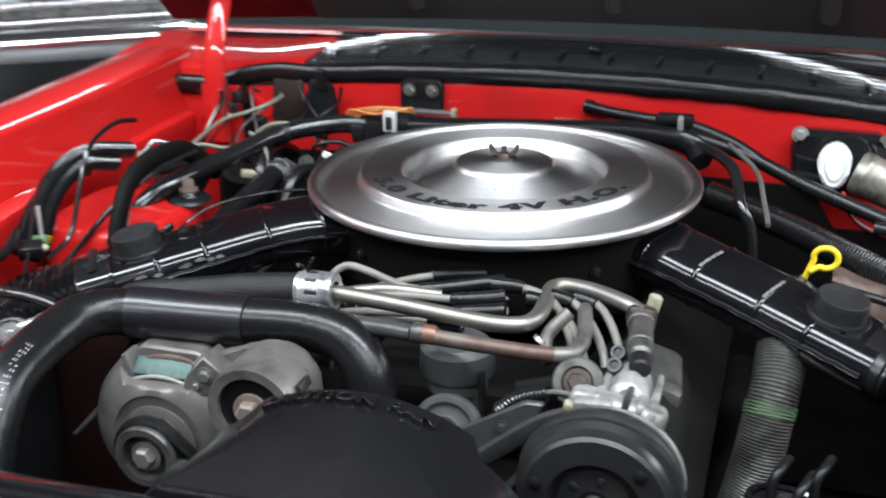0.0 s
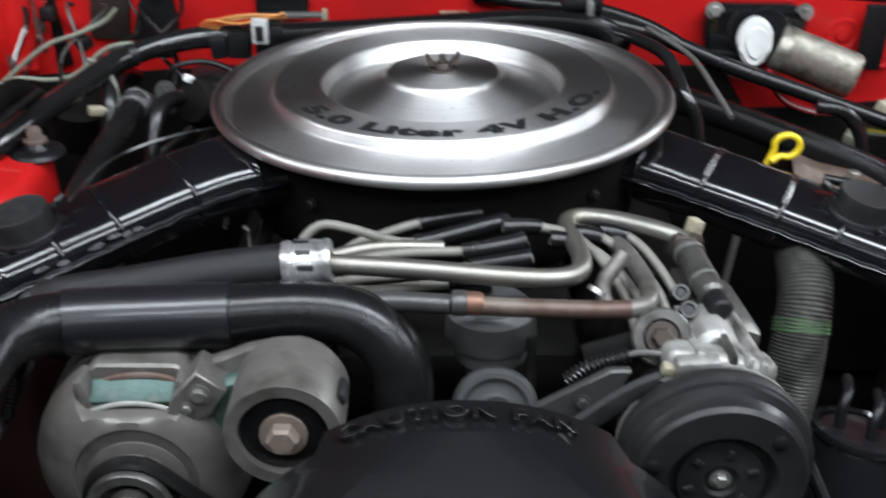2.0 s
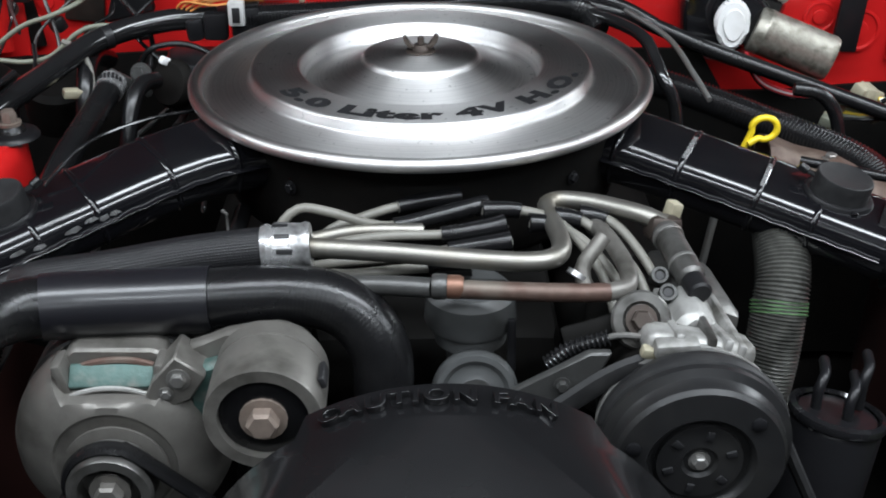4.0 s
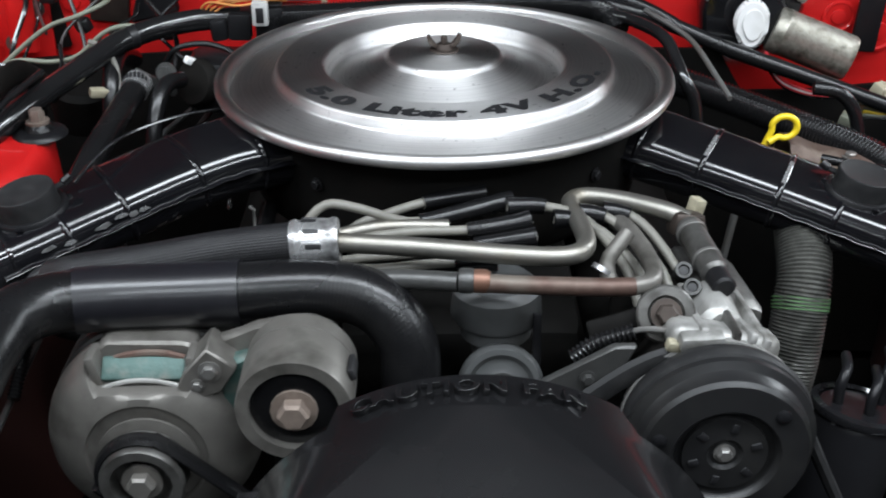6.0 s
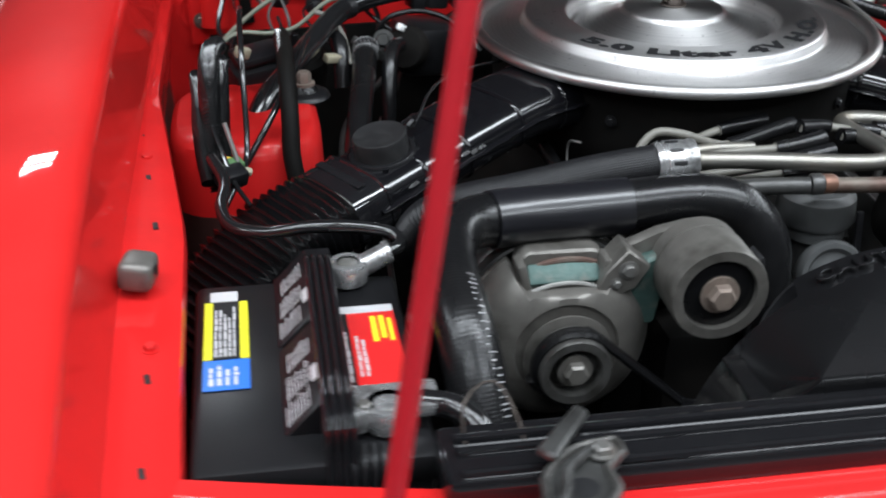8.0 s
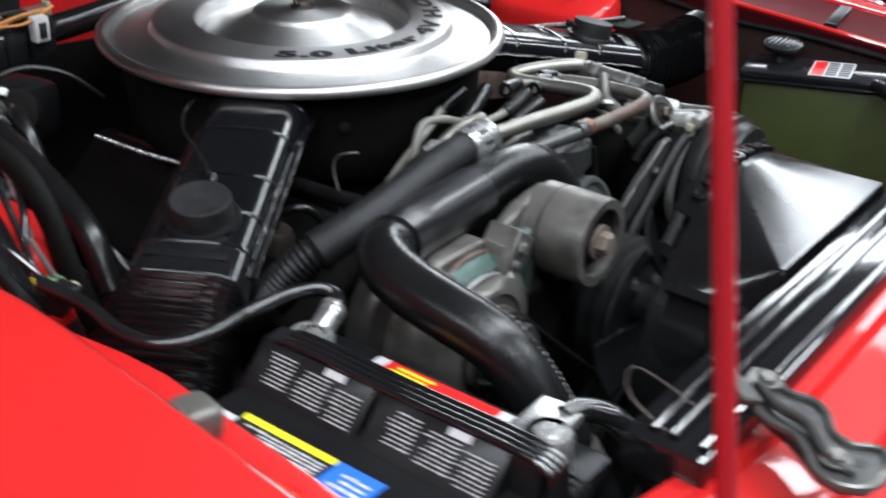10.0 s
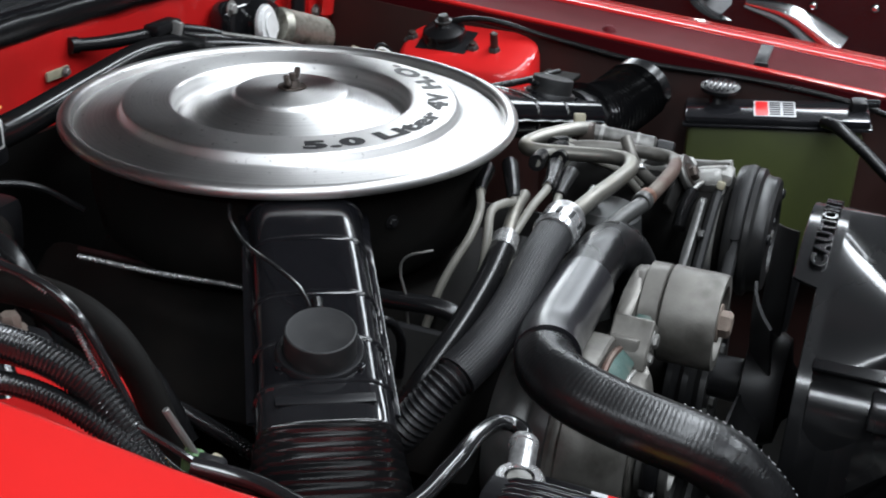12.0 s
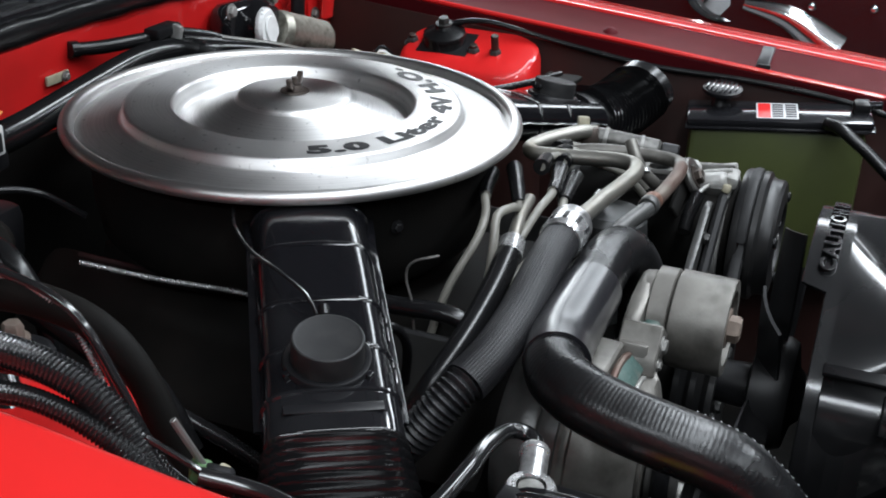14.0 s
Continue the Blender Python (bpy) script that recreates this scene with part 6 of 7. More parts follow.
def firewall_lines():
    t = thing("wiring_harness", "black corrugated wiring harness along the firewall", "wiring harness", (0, 0.22, 0.88))
    part("loom", tube([(-0.19, 0.195, 0.896), (-0.12, 0.20, 0.897), (0.0, 0.222, 0.897), (0.09, 0.236, 0.897), (0.15, 0.236, 0.893), (0.178, 0.222, 0.888), (0.19, 0.20, 0.876)], 0.0135, 18, ridges=(0.0034, 0.0009)), LOOM, t)
    part("branch", tube([(0.165, 0.228, 0.892), (0.205, 0.192, 0.890), (0.2288, 0.15, 0.8865), (0.238, 0.124, 0.872), (0.2433, 0.10, 0.8583), (0.2555, 0.095, 0.835), (0.262, 0.09, 0.79)], 0.0066, 14), LOOM, t)
    part("branch", tube([(0.17, 0.236, 0.898), (0.24, 0.226, 0.88), (0.31, 0.205, 0.855), (0.39, 0.18, 0.832), (0.47, 0.15, 0.81), (0.55, 0.11, 0.79)], 0.0085, 14), RUBBER, t)
    part("branch", tube([(0.20, 0.19, 0.84), (0.28, 0.17, 0.82), (0.36, 0.13, 0.80), (0.44, 0.06, 0.785), (0.47, 0.0, 0.76)], 0.016, 18, ridges=(0.0040, 0.0012)), LOOM, t)
    part("branch", tube([(0.22, 0.215, 0.895), (0.255, 0.15, 0.885), (0.268, 0.08, 0.872), (0.275, 0.035, 0.862)], 0.0028, 10), IRON, t)
    v = thing("vacuum_tube", "black vacuum tube with an open end in a firewall clip", "vacuum tube", (0.1, 0.26, 0.9))
    part("tube", tube([(0.043, 0.279, 0.914), (0.075, 0.268, 0.911), (0.12, 0.256, 0.909), (0.17, 0.248, 0.906), (0.22, 0.235, 0.893), (0.255, 0.222, 0.877)], 0.0075, 14), RUBBER, v)
    part("tube_end", rod((0.036, 0.281, 0.9147), (0.046, 0.278, 0.9137), 0.0092, 14), RUBBER, v)
    part("tube_clip", box((0.045, 0.02, 0.012), pose(0.152, 0.247, 0.914), 0.003), PLASTIC, v)
    part("clip_strap", box((0.007, 0.012, 0.035), pose(0.160, 0.236, 0.903, 12), 0.002), CASTB, v)
    c = thing("firewall_clip", "small tan steel clip on the firewall", "clip", (0.013, 0.28, 0.89))
    part("plate", box((0.034, 0.004, 0.010), pose(0.013, 0.279, 0.892), 0.0015), TAN, c)
    part("screw", hexbolt((0.022, 0.276, 0.892), (0, -1, 0), 0.004, 0.004), IRON, c)
    r = thing("relay_bracket", "black relay on a steel bracket bolted to the firewall", "relay", (-0.19, 0.27, 0.9))
    part("bracket", slab([(-0.03, -0.02), (0.028, -0.02), (0.030, 0.016), (0.022, 0.022), (-0.022, 0.022), (-0.03, 0.014)], 0.008, pose(-0.178, 0.276, 0.918, 90), 0.003), SATIN, r)
    for x in (-0.194, -0.163):
        part("bolt", hexbolt((x, 0.266, 0.926), (0, -1, 0), 0.006, 0.006), IRON, r)
    part("arm", box((0.075, 0.012, 0.006), pose(-0.165, 0.255, 0.901), 0.002), IRON, r)
    part("arm_end", box((0.006, 0.012, 0.018), pose(-0.13, 0.254, 0.899), 0.002), TAN, r)
    part("relay", box((0.030, 0.05, 0.036), pose(-0.186, 0.207, 0.892, 0, 0, 8), 0.004), PLASTIC, r, "black relay block")
    part("relay", box((0.026, 0.04, 0.030), pose(-0.217, 0.203, 0.889, 0, 4, 8), 0.004), PLASTIC, r, "black relay block")
    part("relay", box((0.018, 0.034, 0.024), pose(-0.240, 0.198, 0.886, 0, -6, 14), 0.004), SATIN, r, "black relay block")
    part("relay_ridge", box((0.026, 0.044, 0.003), pose(-0.186, 0.207, 0.9115, 0, 0, 8), 0.001), SATIN, r)
    part("connector", box((0.017, 0.012, 0.026), pose(-0.191, 0.180, 0.906), 0.002), PAPERGREY, r, "white connector clip")
    part("connector_gap", box((0.008, 0.002, 0.016), pose(-0.191, 0.1735, 0.905), 0.0005), INK, r)
    for k in range(4):
        part("strand", tube([(-0.25 - 0.004 * k, 0.20, 0.885), (-0.240 - 0.003 * k, 0.19, 0.905 + 0.003 * k), (-0.21, 0.195 - 0.006 * k, 0.915 + 0.0035 * (k % 3)), (-0.165, 0.20 - 0.003 * k, 0.913 + 0.003 * k)], 0.0013, 6), COPWIRE, r, "orange wire")


firewall_lines()


def left_lines():
    t = thing("heater_hose", "black heater hose with a silver clamp", "hose", (-0.31, 0.05, 0.82))
    part("hose", tube([(-0.3075, 0.105, 0.8595), (-0.311, 0.08, 0.853), (-0.319, 0.03, 0.843), (-0.327, -0.02, 0.831), (-0.335, -0.07, 0.81), (-0.34, -0.1, 0.77)], 0.0128, 20), RUBBER, t)
    cl = part("clamp", tube([(-0.3075, 0.1035, 0.8592), (-0.3098, 0.088, 0.8552)], 0.0142, 26), LEAD, t, "silver hose clamp")
    for k in range(7):
        part("clamp_slot", box((0.003, 0.009, 0.0008), Matrix.Translation((-0.3086, 0.0957, 0.8572)) @ pose(0, 0, 0, 15, 0, 9) @ pose(0, 0, 0, 0, -48 + 16 * k) @ pose(0, 0, 0.0143), 0.0002), INK, cl)
    t = thing("accumulator_line", "thick glossy black corrugated loom along the firewall", "wiring", (-0.35, 0.1, 0.86))
    part("clip", tube([(-0.318, 0.156, 0.890), (-0.325, 0.151, 0.889)], 0.0125, 14), SATIN, t)
    part("pipe", tube([(-0.215, 0.20, 0.895), (-0.27, 0.188, 0.895), (-0.326, 0.15, 0.889), (-0.367, 0.08, 0.875), (-0.394, 0.02, 0.866), (-0.42, -0.02, 0.85), (-0.44, -0.05, 0.82)], 0.0118, 20), LOOM, t)
    t = thing("harness_branch", "grey-green wires looping past the strut tower", "wiring", (-0.42, 0.15, 0.86))
    part("wire", tube([(-0.47, 0.13, 0.850), (-0.455, 0.15, 0.865), (-0.41, 0.155, 0.899), (-0.375, 0.155, 0.912), (-0.35, 0.17, 0.921), (-0.345, 0.20, 0.925)], 0.0026, 10), GREYGREEN, t)
    part("wire", tube([(-0.475, 0.12, 0.855), (-0.446, 0.15, 0.866), (-0.41, 0.152, 0.864), (-0.38, 0.15, 0.871), (-0.35, 0.15, 0.895), (-0.33, 0.155, 0.901), (-0.305, 0.165, 0.897)], 0.0026, 10), GREYGREEN, t)
    part("wire", tube([(-0.36, 0.13, 0.893), (-0.345, 0.125, 0.888), (-0.332, 0.115, 0.872), (-0.325, 0.09, 0.845)], 0.0028, 8), WIRE, t)
    part("wire", tube([(-0.29, 0.15, 0.862), (-0.275, 0.145, 0.88), (-0.24, 0.14, 0.886), (-0.205, 0.125, 0.875), (-0.18, 0.10, 0.85)], 0.003, 8), RUBBER, t)
    part("wire", tube([(-0.40, 0.16, 0.88), (-0.395, 0.14, 0.865), (-0.398, 0.11, 0.845)], 0.002, 8), RUBBER, t)
    part("connector", box((0.016, 0.010, 0.012), pose(-0.440, 0.01, 0.890, 10, 20, 30), 0.003), TAN, t, "tan connector plug")
    part("connector", box((0.020, 0.010, 0.009), pose(-0.345, 0.09, 0.853, 10, 10, 30), 0.002), TAN, t, "tan connector plug")
    part("connector", box((0.014, 0.008, 0.008), pose(-0.262, 0.145, 0.866, 10, 30, 40), 0.002), WHITE, t, "white connector plug")
    br = thing("relay_box", "black relay box and bracket on the tower", "relay", (-0.42, 0.02, 0.82))
    part("box", box((0.062, 0.05, 0.030), pose(-0.425, 0.068, 0.848, 6, -8, 15), 0.008), SATIN, br)
    part("lid", box((0.052, 0.042, 0.012), pose(-0.426, 0.068, 0.868, 6, -8, 15), 0.005), PLASTIC, br)
    part("foot", box((0.03, 0.03, 0.03), pose(-0.42, 0.065, 0.83), 0.005), SATIN, br)
    fb = thing("hood_switch", "black bracket fixed to the firewall corner", "bracket", (-0.31, 0.25, 0.9))
    part("plate", slab([(-0.03, -0.03), (0.025, -0.02), (0.02, 0.02), (0.005, 0.035), (-0.012, 0.03), (-0.02, 0.0)], 0.012, pose(-0.318, 0.262, 0.905, 90, 0, 12), 0.003), SATIN, fb)
    part("plunger", rod((-0.312, 0.25, 0.925), (-0.309, 0.248, 0.95), 0.007, 12), PLASTIC, fb)
    # looms from the tower to the battery
    t = thing("tower_loom", "black corrugated looms with tape bands and loose connectors", "wiring", (-0.46, -0.15, 0.86))
    part("loom", tube([(-0.465, 0.02, 0.895), (-0.468, -0.04, 0.911), (-0.47, -0.08, 0.914), (-0.47, -0.115, 0.909), (-0.47, -0.14, 0.897), (-0.47, -0.158, 0.878), (-0.468, -0.172, 0.855), (-0.465, -0.185, 0.83)], 0.0092, 16, ridges=(0.0030, 0.0008)), LOOM, t)
    part("loom", tube([(-0.462, -0.02, 0.89), (-0.462, -0.07, 0.904), (-0.462, -0.11, 0.901), (-0.462, -0.14, 0.886), (-0.462, -0.16, 0.862), (-0.46, -0.175, 0.838)], 0.0085, 16, ridges=(0.0030, 0.0008)), LOOM, t)
    part("loom", tube([(-0.485, -0.04, 0.885), (-0.482, -0.086, 0.896), (-0.48, -0.124, 0.892), (-0.48, -0.155, 0.880), (-0.478, -0.178, 0.862), (-0.474, -0.20, 0.845)], 0.0062, 14, ridges=(0.0028, 0.0007)), LOOM, t)
    part("cable", tube([(-0.44, 0.0, 0.938), (-0.44, -0.035, 0.945), (-0.44, -0.065, 0.943), (-0.44, -0.09, 0.936), (-0.44, -0.108, 0.922), (-0.44, -0.127, 0.891), (-0.44, -0.141, 0.864), (-0.442, -0.156, 0.845), (-0.448, -0.185, 0.835)], 0.0028, 10), LOOM, t, "thin glossy black cable")
    part("broad_hose", tube([(-0.395, 0.10, 0.85), (-0.40, 0.04, 0.892), (-0.40, -0.015, 0.904), (-0.40, -0.062, 0.903), (-0.40, -0.094, 0.890), (-0.40, -0.116, 0.864), (-0.40, -0.13, 0.83), (-0.39, -0.14, 0.78)], 0.012, 16, oval=0.7), DARK, t, "dull black hose")
    part("wire", tube([(-0.375, 0.02, 0.90), (-0.39, -0.05, 0.895), (-0.415, -0.105, 0.868), (-0.445, -0.135, 0.828), (-0.465, -0.16, 0.80)], 0.0032, 10), LOOM, t)
    part("wire", tube([(-0.478, -0.10, 0.893), (-0.472, -0.15, 0.888), (-0.462, -0.185, 0.868), (-0.452, -0.21, 0.848), (-0.44, -0.235, 0.838)], 0.0022, 8), LOOM, t)
    part("bowden_cable", tube([(-0.40, 0.02, 0.905), (-0.405, -0.0146, 0.919), (-0.405, -0.0335, 0.919), (-0.405, -0.0650, 0.902), (-0.405, -0.0855, 0.866), (-0.405, -0.0995, 0.837), (-0.405, -0.108, 0.828), (-0.41, -0.12, 0.80)], 0.0017, 10, ridges=(0.0024, 0.0006)), LEAD, t, "thin wound steel cable")
    part("band", tube([(-0.463, -0.166, 0.853), (-0.4625, -0.171, 0.845)], 0.0098, 14), YELLOW, t, "yellow tape band")
    part("silver_joint", tube([(-0.466, -0.134, 0.890), (-0.464, -0.148, 0.872), (-0.462, -0.158, 0.856)], 0.0080, 14), LEAD, t, "silver heat-shield tape")
    part("connector", box((0.026, 0.018, 0.016), pose(-0.455, -0.20, 0.850, 20, 0, 30), 0.003), PLASTIC, t)
    part("connector", box((0.016, 0.012, 0.008), pose(-0.452, -0.188, 0.856, 20, 0, 30), 0.002), GREEN, t)
    part("connector", box((0.008, 0.007, 0.006), pose(-0.441, -0.196, 0.852, 20, 20, 10), 0.002), TAN, t)
    part("post", rod((-0.447, -0.190, 0.852), (-0.458, -0.176, 0.890), 0.0022, 8), IRON, t)
    sh = thing("shock_mount", "black shock absorber mount on the strut tower", "shock mount", (-0.43, -0.02, 0.815), "shock mounts")
    part("plate", lathe([(0, 0.006), (0.020, 0.0055), (0.0245, 0.003), (0.026, 0), (0, 0)], (-0.3807, 0.0026, 0.8445), (0, 0, 1), 28), SATIN, sh)
    part("boss", lathe([(0, 0.0095), (0.010, 0.009), (0.013, 0.005), (0.015, 0)], (-0.3807, 0.0026, 0.8475), (0, 0, 1), 24), RUBBER, sh)
    part("stud", hexbolt((-0.3807, 0.0026, 0.8560), (0, 0, 1), 0.0075, 0.014), RUST, sh)

    t = thing("heater_valve", "black heater valve and elbow hoses at the firewall", "valve", (-0.27, 0.17, 0.83))
    part("body", box((0.07, 0.07, 0.06), pose(-0.235, 0.175, 0.835, 0, 6, 12), 0.014), SATIN, t)
    part("flange", lathe([(0, 0.012), (0.022, 0.012), (0.026, 0.006), (0.026, 0), (0, 0)], (-0.255, 0.145, 0.842), (-0.5, -0.8, 0.3), 24), DARK, t)
    part("elbow", tube([(-0.335, 0.20, 0.85), (-0.338, 0.16, 0.868), (-0.337, 0.125, 0.868), (-0.335, 0.10, 0.852), (-0.335, 0.085, 0.82)], 0.010, 14), RUBBER, t)
    part("elbow", tube([(-0.268, 0.12, 0.855), (-0.278, 0.10, 0.858), (-0.284, 0.08, 0.848), (-0.288, 0.06, 0.82), (-0.29, 0.05, 0.78)], 0.0085, 14), RUBBER, t)
    part("nut", hexbolt((-0.285, 0.13, 0.858), (-0.2, -0.9, 0.3), 0.008, 0.01), DARKSTEEL, t)
    part("lever", box((0.05, 0.006, 0.010), pose(-0.30, 0.14, 0.845, 0, 35, 20), 0.002), DARKSTEEL, t)
    t = thing("vacuum_canister", "dark round vacuum canister under the looms", "canister", (-0.40, 0.16, 0.80))
    part("can", lathe([(0, 0.05), (0.028, 0.05), (0.034, 0.044), (0.036, 0.02), (0.034, 0.0), (0, 0)], (-0.385, 0.17, 0.795), (0.1, -0.3, 1), 32), DARK, t)
    part("nipple", rod((-0.383, 0.16, 0.845), (-0.382, 0.155, 0.862), 0.004, 10), SATIN, t)
    part("strap", tube([(-0.42, 0.18, 0.82), (-0.385, 0.135, 0.815), (-0.35, 0.17, 0.82)], 0.004, 8), DARKSTEEL, t)
    t = thing("firewall_wiring", "thin black wires and clips hanging on the firewall", "wiring", (-0.4, 0.25, 0.88))
    rng = random.Random(21)
    for k in range(7):
        x = -0.47 + 0.03 * k
        pts = [(x, 0.268, 0.925 - rng.uniform(0, 0.02)), (x + rng.uniform(-0.02, 0.03), 0.24, 0.895 + rng.uniform(-0.02, 0.02)), (x + rng.uniform(-0.03, 0.04), 0.20, 0.865 + rng.uniform(-0.02, 0.02)), (x + rng.uniform(-0.02, 0.05), 0.16, 0.84)]
        part("wire", tube(pts, rng.choice((0.0016, 0.0022, 0.003)), 8), rng.choice((RUBBER, LOOM, RUBBER, DARKSTEEL)), t)
    for x, y, z in ((-0.435, 0.255, 0.905), (-0.395, 0.235, 0.878), (-0.355, 0.225, 0.872), (-0.30, 0.215, 0.875)):
        part("clip", box((0.018, 0.014, 0.016), pose(x, y, z, rng.uniform(-20, 20), rng.uniform(-30, 30), rng.uniform(-40, 40)), 0.003), SATIN, t)
    part("ground_strap", tube([(-0.455, 0.262, 0.93), (-0.445, 0.24, 0.915), (-0.43, 0.20, 0.905), (-0.415, 0.17, 0.89)], 0.004, 8, oval=0.4), DARKSTEEL, t)


left_lines()


def right_side():
    sh = thing("shock_mount", "black shock absorber mount with three studs on the red tower", "shock mount", (0.56, 0.03, 0.815), "shock mounts")
    part("plate", box((0.058, 0.075, 0.006), pose(0.556, 0.072, 0.8280, 0, -19.8), 0.003), SATIN, sh)
    part("boss", lathe([(0, 0.030), (0.009, 0.030), (0.012, 0.025), (0.023, 0.021), (0.0285, 0.018), (0.0295, 0.014), (0.027, 0.012), (0.030, 0.004), (0.031, 0.0)], (0.560, 0.0775, 0.8265), (-0.25, 0, 1), 28), RUBBER, sh)
    part("boss_nut", hexbolt((0.5525, 0.0775, 0.8555), (-0.25, 0, 1), 0.0078, 0.010), DARKSTEEL, sh)
    for x, y, z, h in ((0.548, 0.0, 0.823, 0.030), (0.546, 0.030, 0.822, 0.014), (0.553, 0.122, 0.823, 0.014)):
        part("stud", hexbolt((x, y, z), (-0.25, 0, 1), 0.0085, 0.010), DARKSTEEL, sh)
        part("stud_tip", rod((x - 0.002, y, z + 0.008), (x - 0.25 * h, y, z + h), 0.0052, 12, 0.2), DARKNUT, sh)
    t = thing("connector_bundle", "tan connector with coloured wires", "connector", (0.49, 0.17, 0.80))
    part("connector", box((0.030, 0.02, 0.016), pose(0.482, 0.172, 0.812, 0, 20, 30), 0.003), TAN, t)
    part("connector", box((0.024, 0.018, 0.014), pose(0.492, 0.165, 0.795, 10, -15, 20), 0.003), GREYGREEN, t)
    for k, mt in enumerate((REDWIRE, YELLOW, WHITE, RUBBER)):
        part("wire", tube([(0.492, 0.170 - 0.004 * k, 0.81), (0.515, 0.15, 0.805 + 0.006 * k), (0.53, 0.12, 0.79), (0.50, 0.09 - 0.01 * k, 0.77)], 0.0025, 8), mt, t)
    for k, (a, b) in enumerate((((0.476, 0.170, 0.818), (20, 10, 35)), ((0.4515, 0.170, 0.803), (0, 25, 20)), ((0.442, 0.165, 0.787), (15, -10, 50)))):
        part("connector", box((0.026 - 0.003 * k, 0.016, 0.013), pose(*a, *b), 0.002), (TAN, GREYGREEN, GREYGREEN)[k], t, "grey-green plug")
        part("plug_rib", box((0.004, 0.017, 0.0145), pose(*a, *b), 0.001), TAN, t)
    for k, mt in enumerate((GREYGREEN, YELLOW, GREYGREEN, RUBBER)):
        part("wire", tube([(0.455, 0.165, 0.80 - 0.004 * k), (0.475, 0.150, 0.802 - 0.003 * k), (0.50, 0.145, 0.812 - 0.006 * k), (0.53, 0.13, 0.80 - 0.006 * k)], 0.0019, 8), mt, t)
    lp = thing("elbow_hose", "short black rubber hose bent down beside the plugs", "hose", (0.43, 0.12, 0.80))
    part("hose", tube([(0.385, 0.125, 0.838), (0.408, 0.122, 0.835), (0.4237, 0.12, 0.8225), (0.434, 0.118, 0.80), (0.438, 0.115, 0.764), (0.436, 0.105, 0.72)], 0.0072, 14), RUBBER, lp)
    hs = thing("heat_shield", "rusty brown folded heat shield behind the intake snorkel", "heat shield", (0.41, 0.03, 0.72))
    rows = [[(x, 0.062 - 0.55 * (x - 0.36) + 0.012 * math.sin(x * 70) + dy, z - 0.16 * (x - 0.36) + 0.004 * math.sin(x * 95)) for x in np.linspace(0.345, 0.455, 14)] for dy, z in ((0.045, 0.775), (0.034, 0.796), (0.015, 0.803), (-0.010, 0.800), (-0.024, 0.785), (-0.028, 0.72))]
    part("shield", sheet(rows, 0.002), SHIELD, hs)
    part("shield_bolt", hexbolt((0.405, 0.045, 0.795), (0, 0, 1), 0.006, 0.005), IRON, hs)
    t = thing("coolant_reservoir", "olive translucent coolant tank with a black lid and a warning sticker", "coolant tank", (0.55, -0.38, 0.55))
    turn = pose(0.550, -0.375, 0.8, 0, 0, 10)
    part("tank", box((0.052, 0.212, 0.21), turn @ pose(0.0, 0, -0.112), 0.010), OLIVE, t, "olive translucent tank")
    top = turn @ pose(0, 0, 0, -4.5) @ pose(0, 0, 0, 0, -7.5)
    lid = part("lid", box((0.060, 0.222, 0.013), top, 0.004), COWL, t, "glossy black tank lid")
    part("lid_flange", box((0.064, 0.226, 0.004), top @ pose(0, 0, -0.0055), 0.0015), COWL, lid)
    m = top @ pose(-0.002, 0.003, 0.0068)
    st = part("sticker", bars([(-0.022, -0.026, 0.044, 0.050)], m), PAPER, lid, "white and red warning sticker")
    part("sticker_red", bars([(-0.020, 0.007, 0.040, 0.015)], m, 0.0008), LABEL_RED, st)
    part("sticker_print", bars([(-0.018 + 0.0066 * k, -0.024 + 0.016 * j, 0.0038, 0.013) for k in range(6) for j in range(2)], m, 0.0008), INK, st)
    part("cap_stalk", lathe([(0.016, 0), (0.012, 0.006), (0.010, 0.022)], (0.557, -0.302, 0.797), (0, 0, 1), 24), PLASTIC, t)
    cap = part("cap", lathe([(0, 0.006), (0.021, 0.006), (0.0245, 0.0045), (0.025, 0.002), (0.0245, 0), (0, 0)], (0.557, -0.302, 0.8185), (-0.12, 0, 1), 36), PLASTIC, t, "black ribbed filler cap")
    for k in range(7):
        y = -0.018 + 0.006 * k
        w = 2 * math.sqrt(0.0215 ** 2 - y * y)
        part("cap_rib", box((w, 0.0022, 0.002), pose(0.5563, -0.302 + y, 0.8253, 0, -6.8), 0.0006), COWL, cap)
    part("spout", box((0.022, 0.020, 0.014), top @ pose(0.006, -0.098, 0.012), 0.004), PLASTIC, t)
    part("spout_tip", rod(top @ Vector((0.006, -0.104, 0.014)), top @ Vector((0.002, -0.122, 0.016)), 0.005, 14, 0.2), COWL, t)
    t = thing("overflow_hose", "black overflow hose running off the tank", "hose", (0.5, -0.47, 0.76))
    part("hose", tube([(0.527, -0.435, 0.806), (0.513, -0.452, 0.806), (0.50, -0.485, 0.788), (0.48, -0.53, 0.76), (0.47, -0.58, 0.74)], 0.0075, 12), RUBBER, t)
    t = thing("apron_cable", "thin black cable clipped along the fender apron", "cable", (0.59, -0.2, 0.82))
    part("cable", tube([(0.56, 0.10, 0.845), (0.575, 0.03, 0.86), (0.588, -0.08, 0.842), (0.59, -0.2, 0.828), (0.592, -0.33, 0.826), (0.588, -0.45, 0.818), (0.57, -0.56, 0.80)], 0.0042, 10), RUBBER, t)
    t = thing("speed_control", "black ribbed bracket on the apron", "bracket", (0.5, -0.1, 0.79))
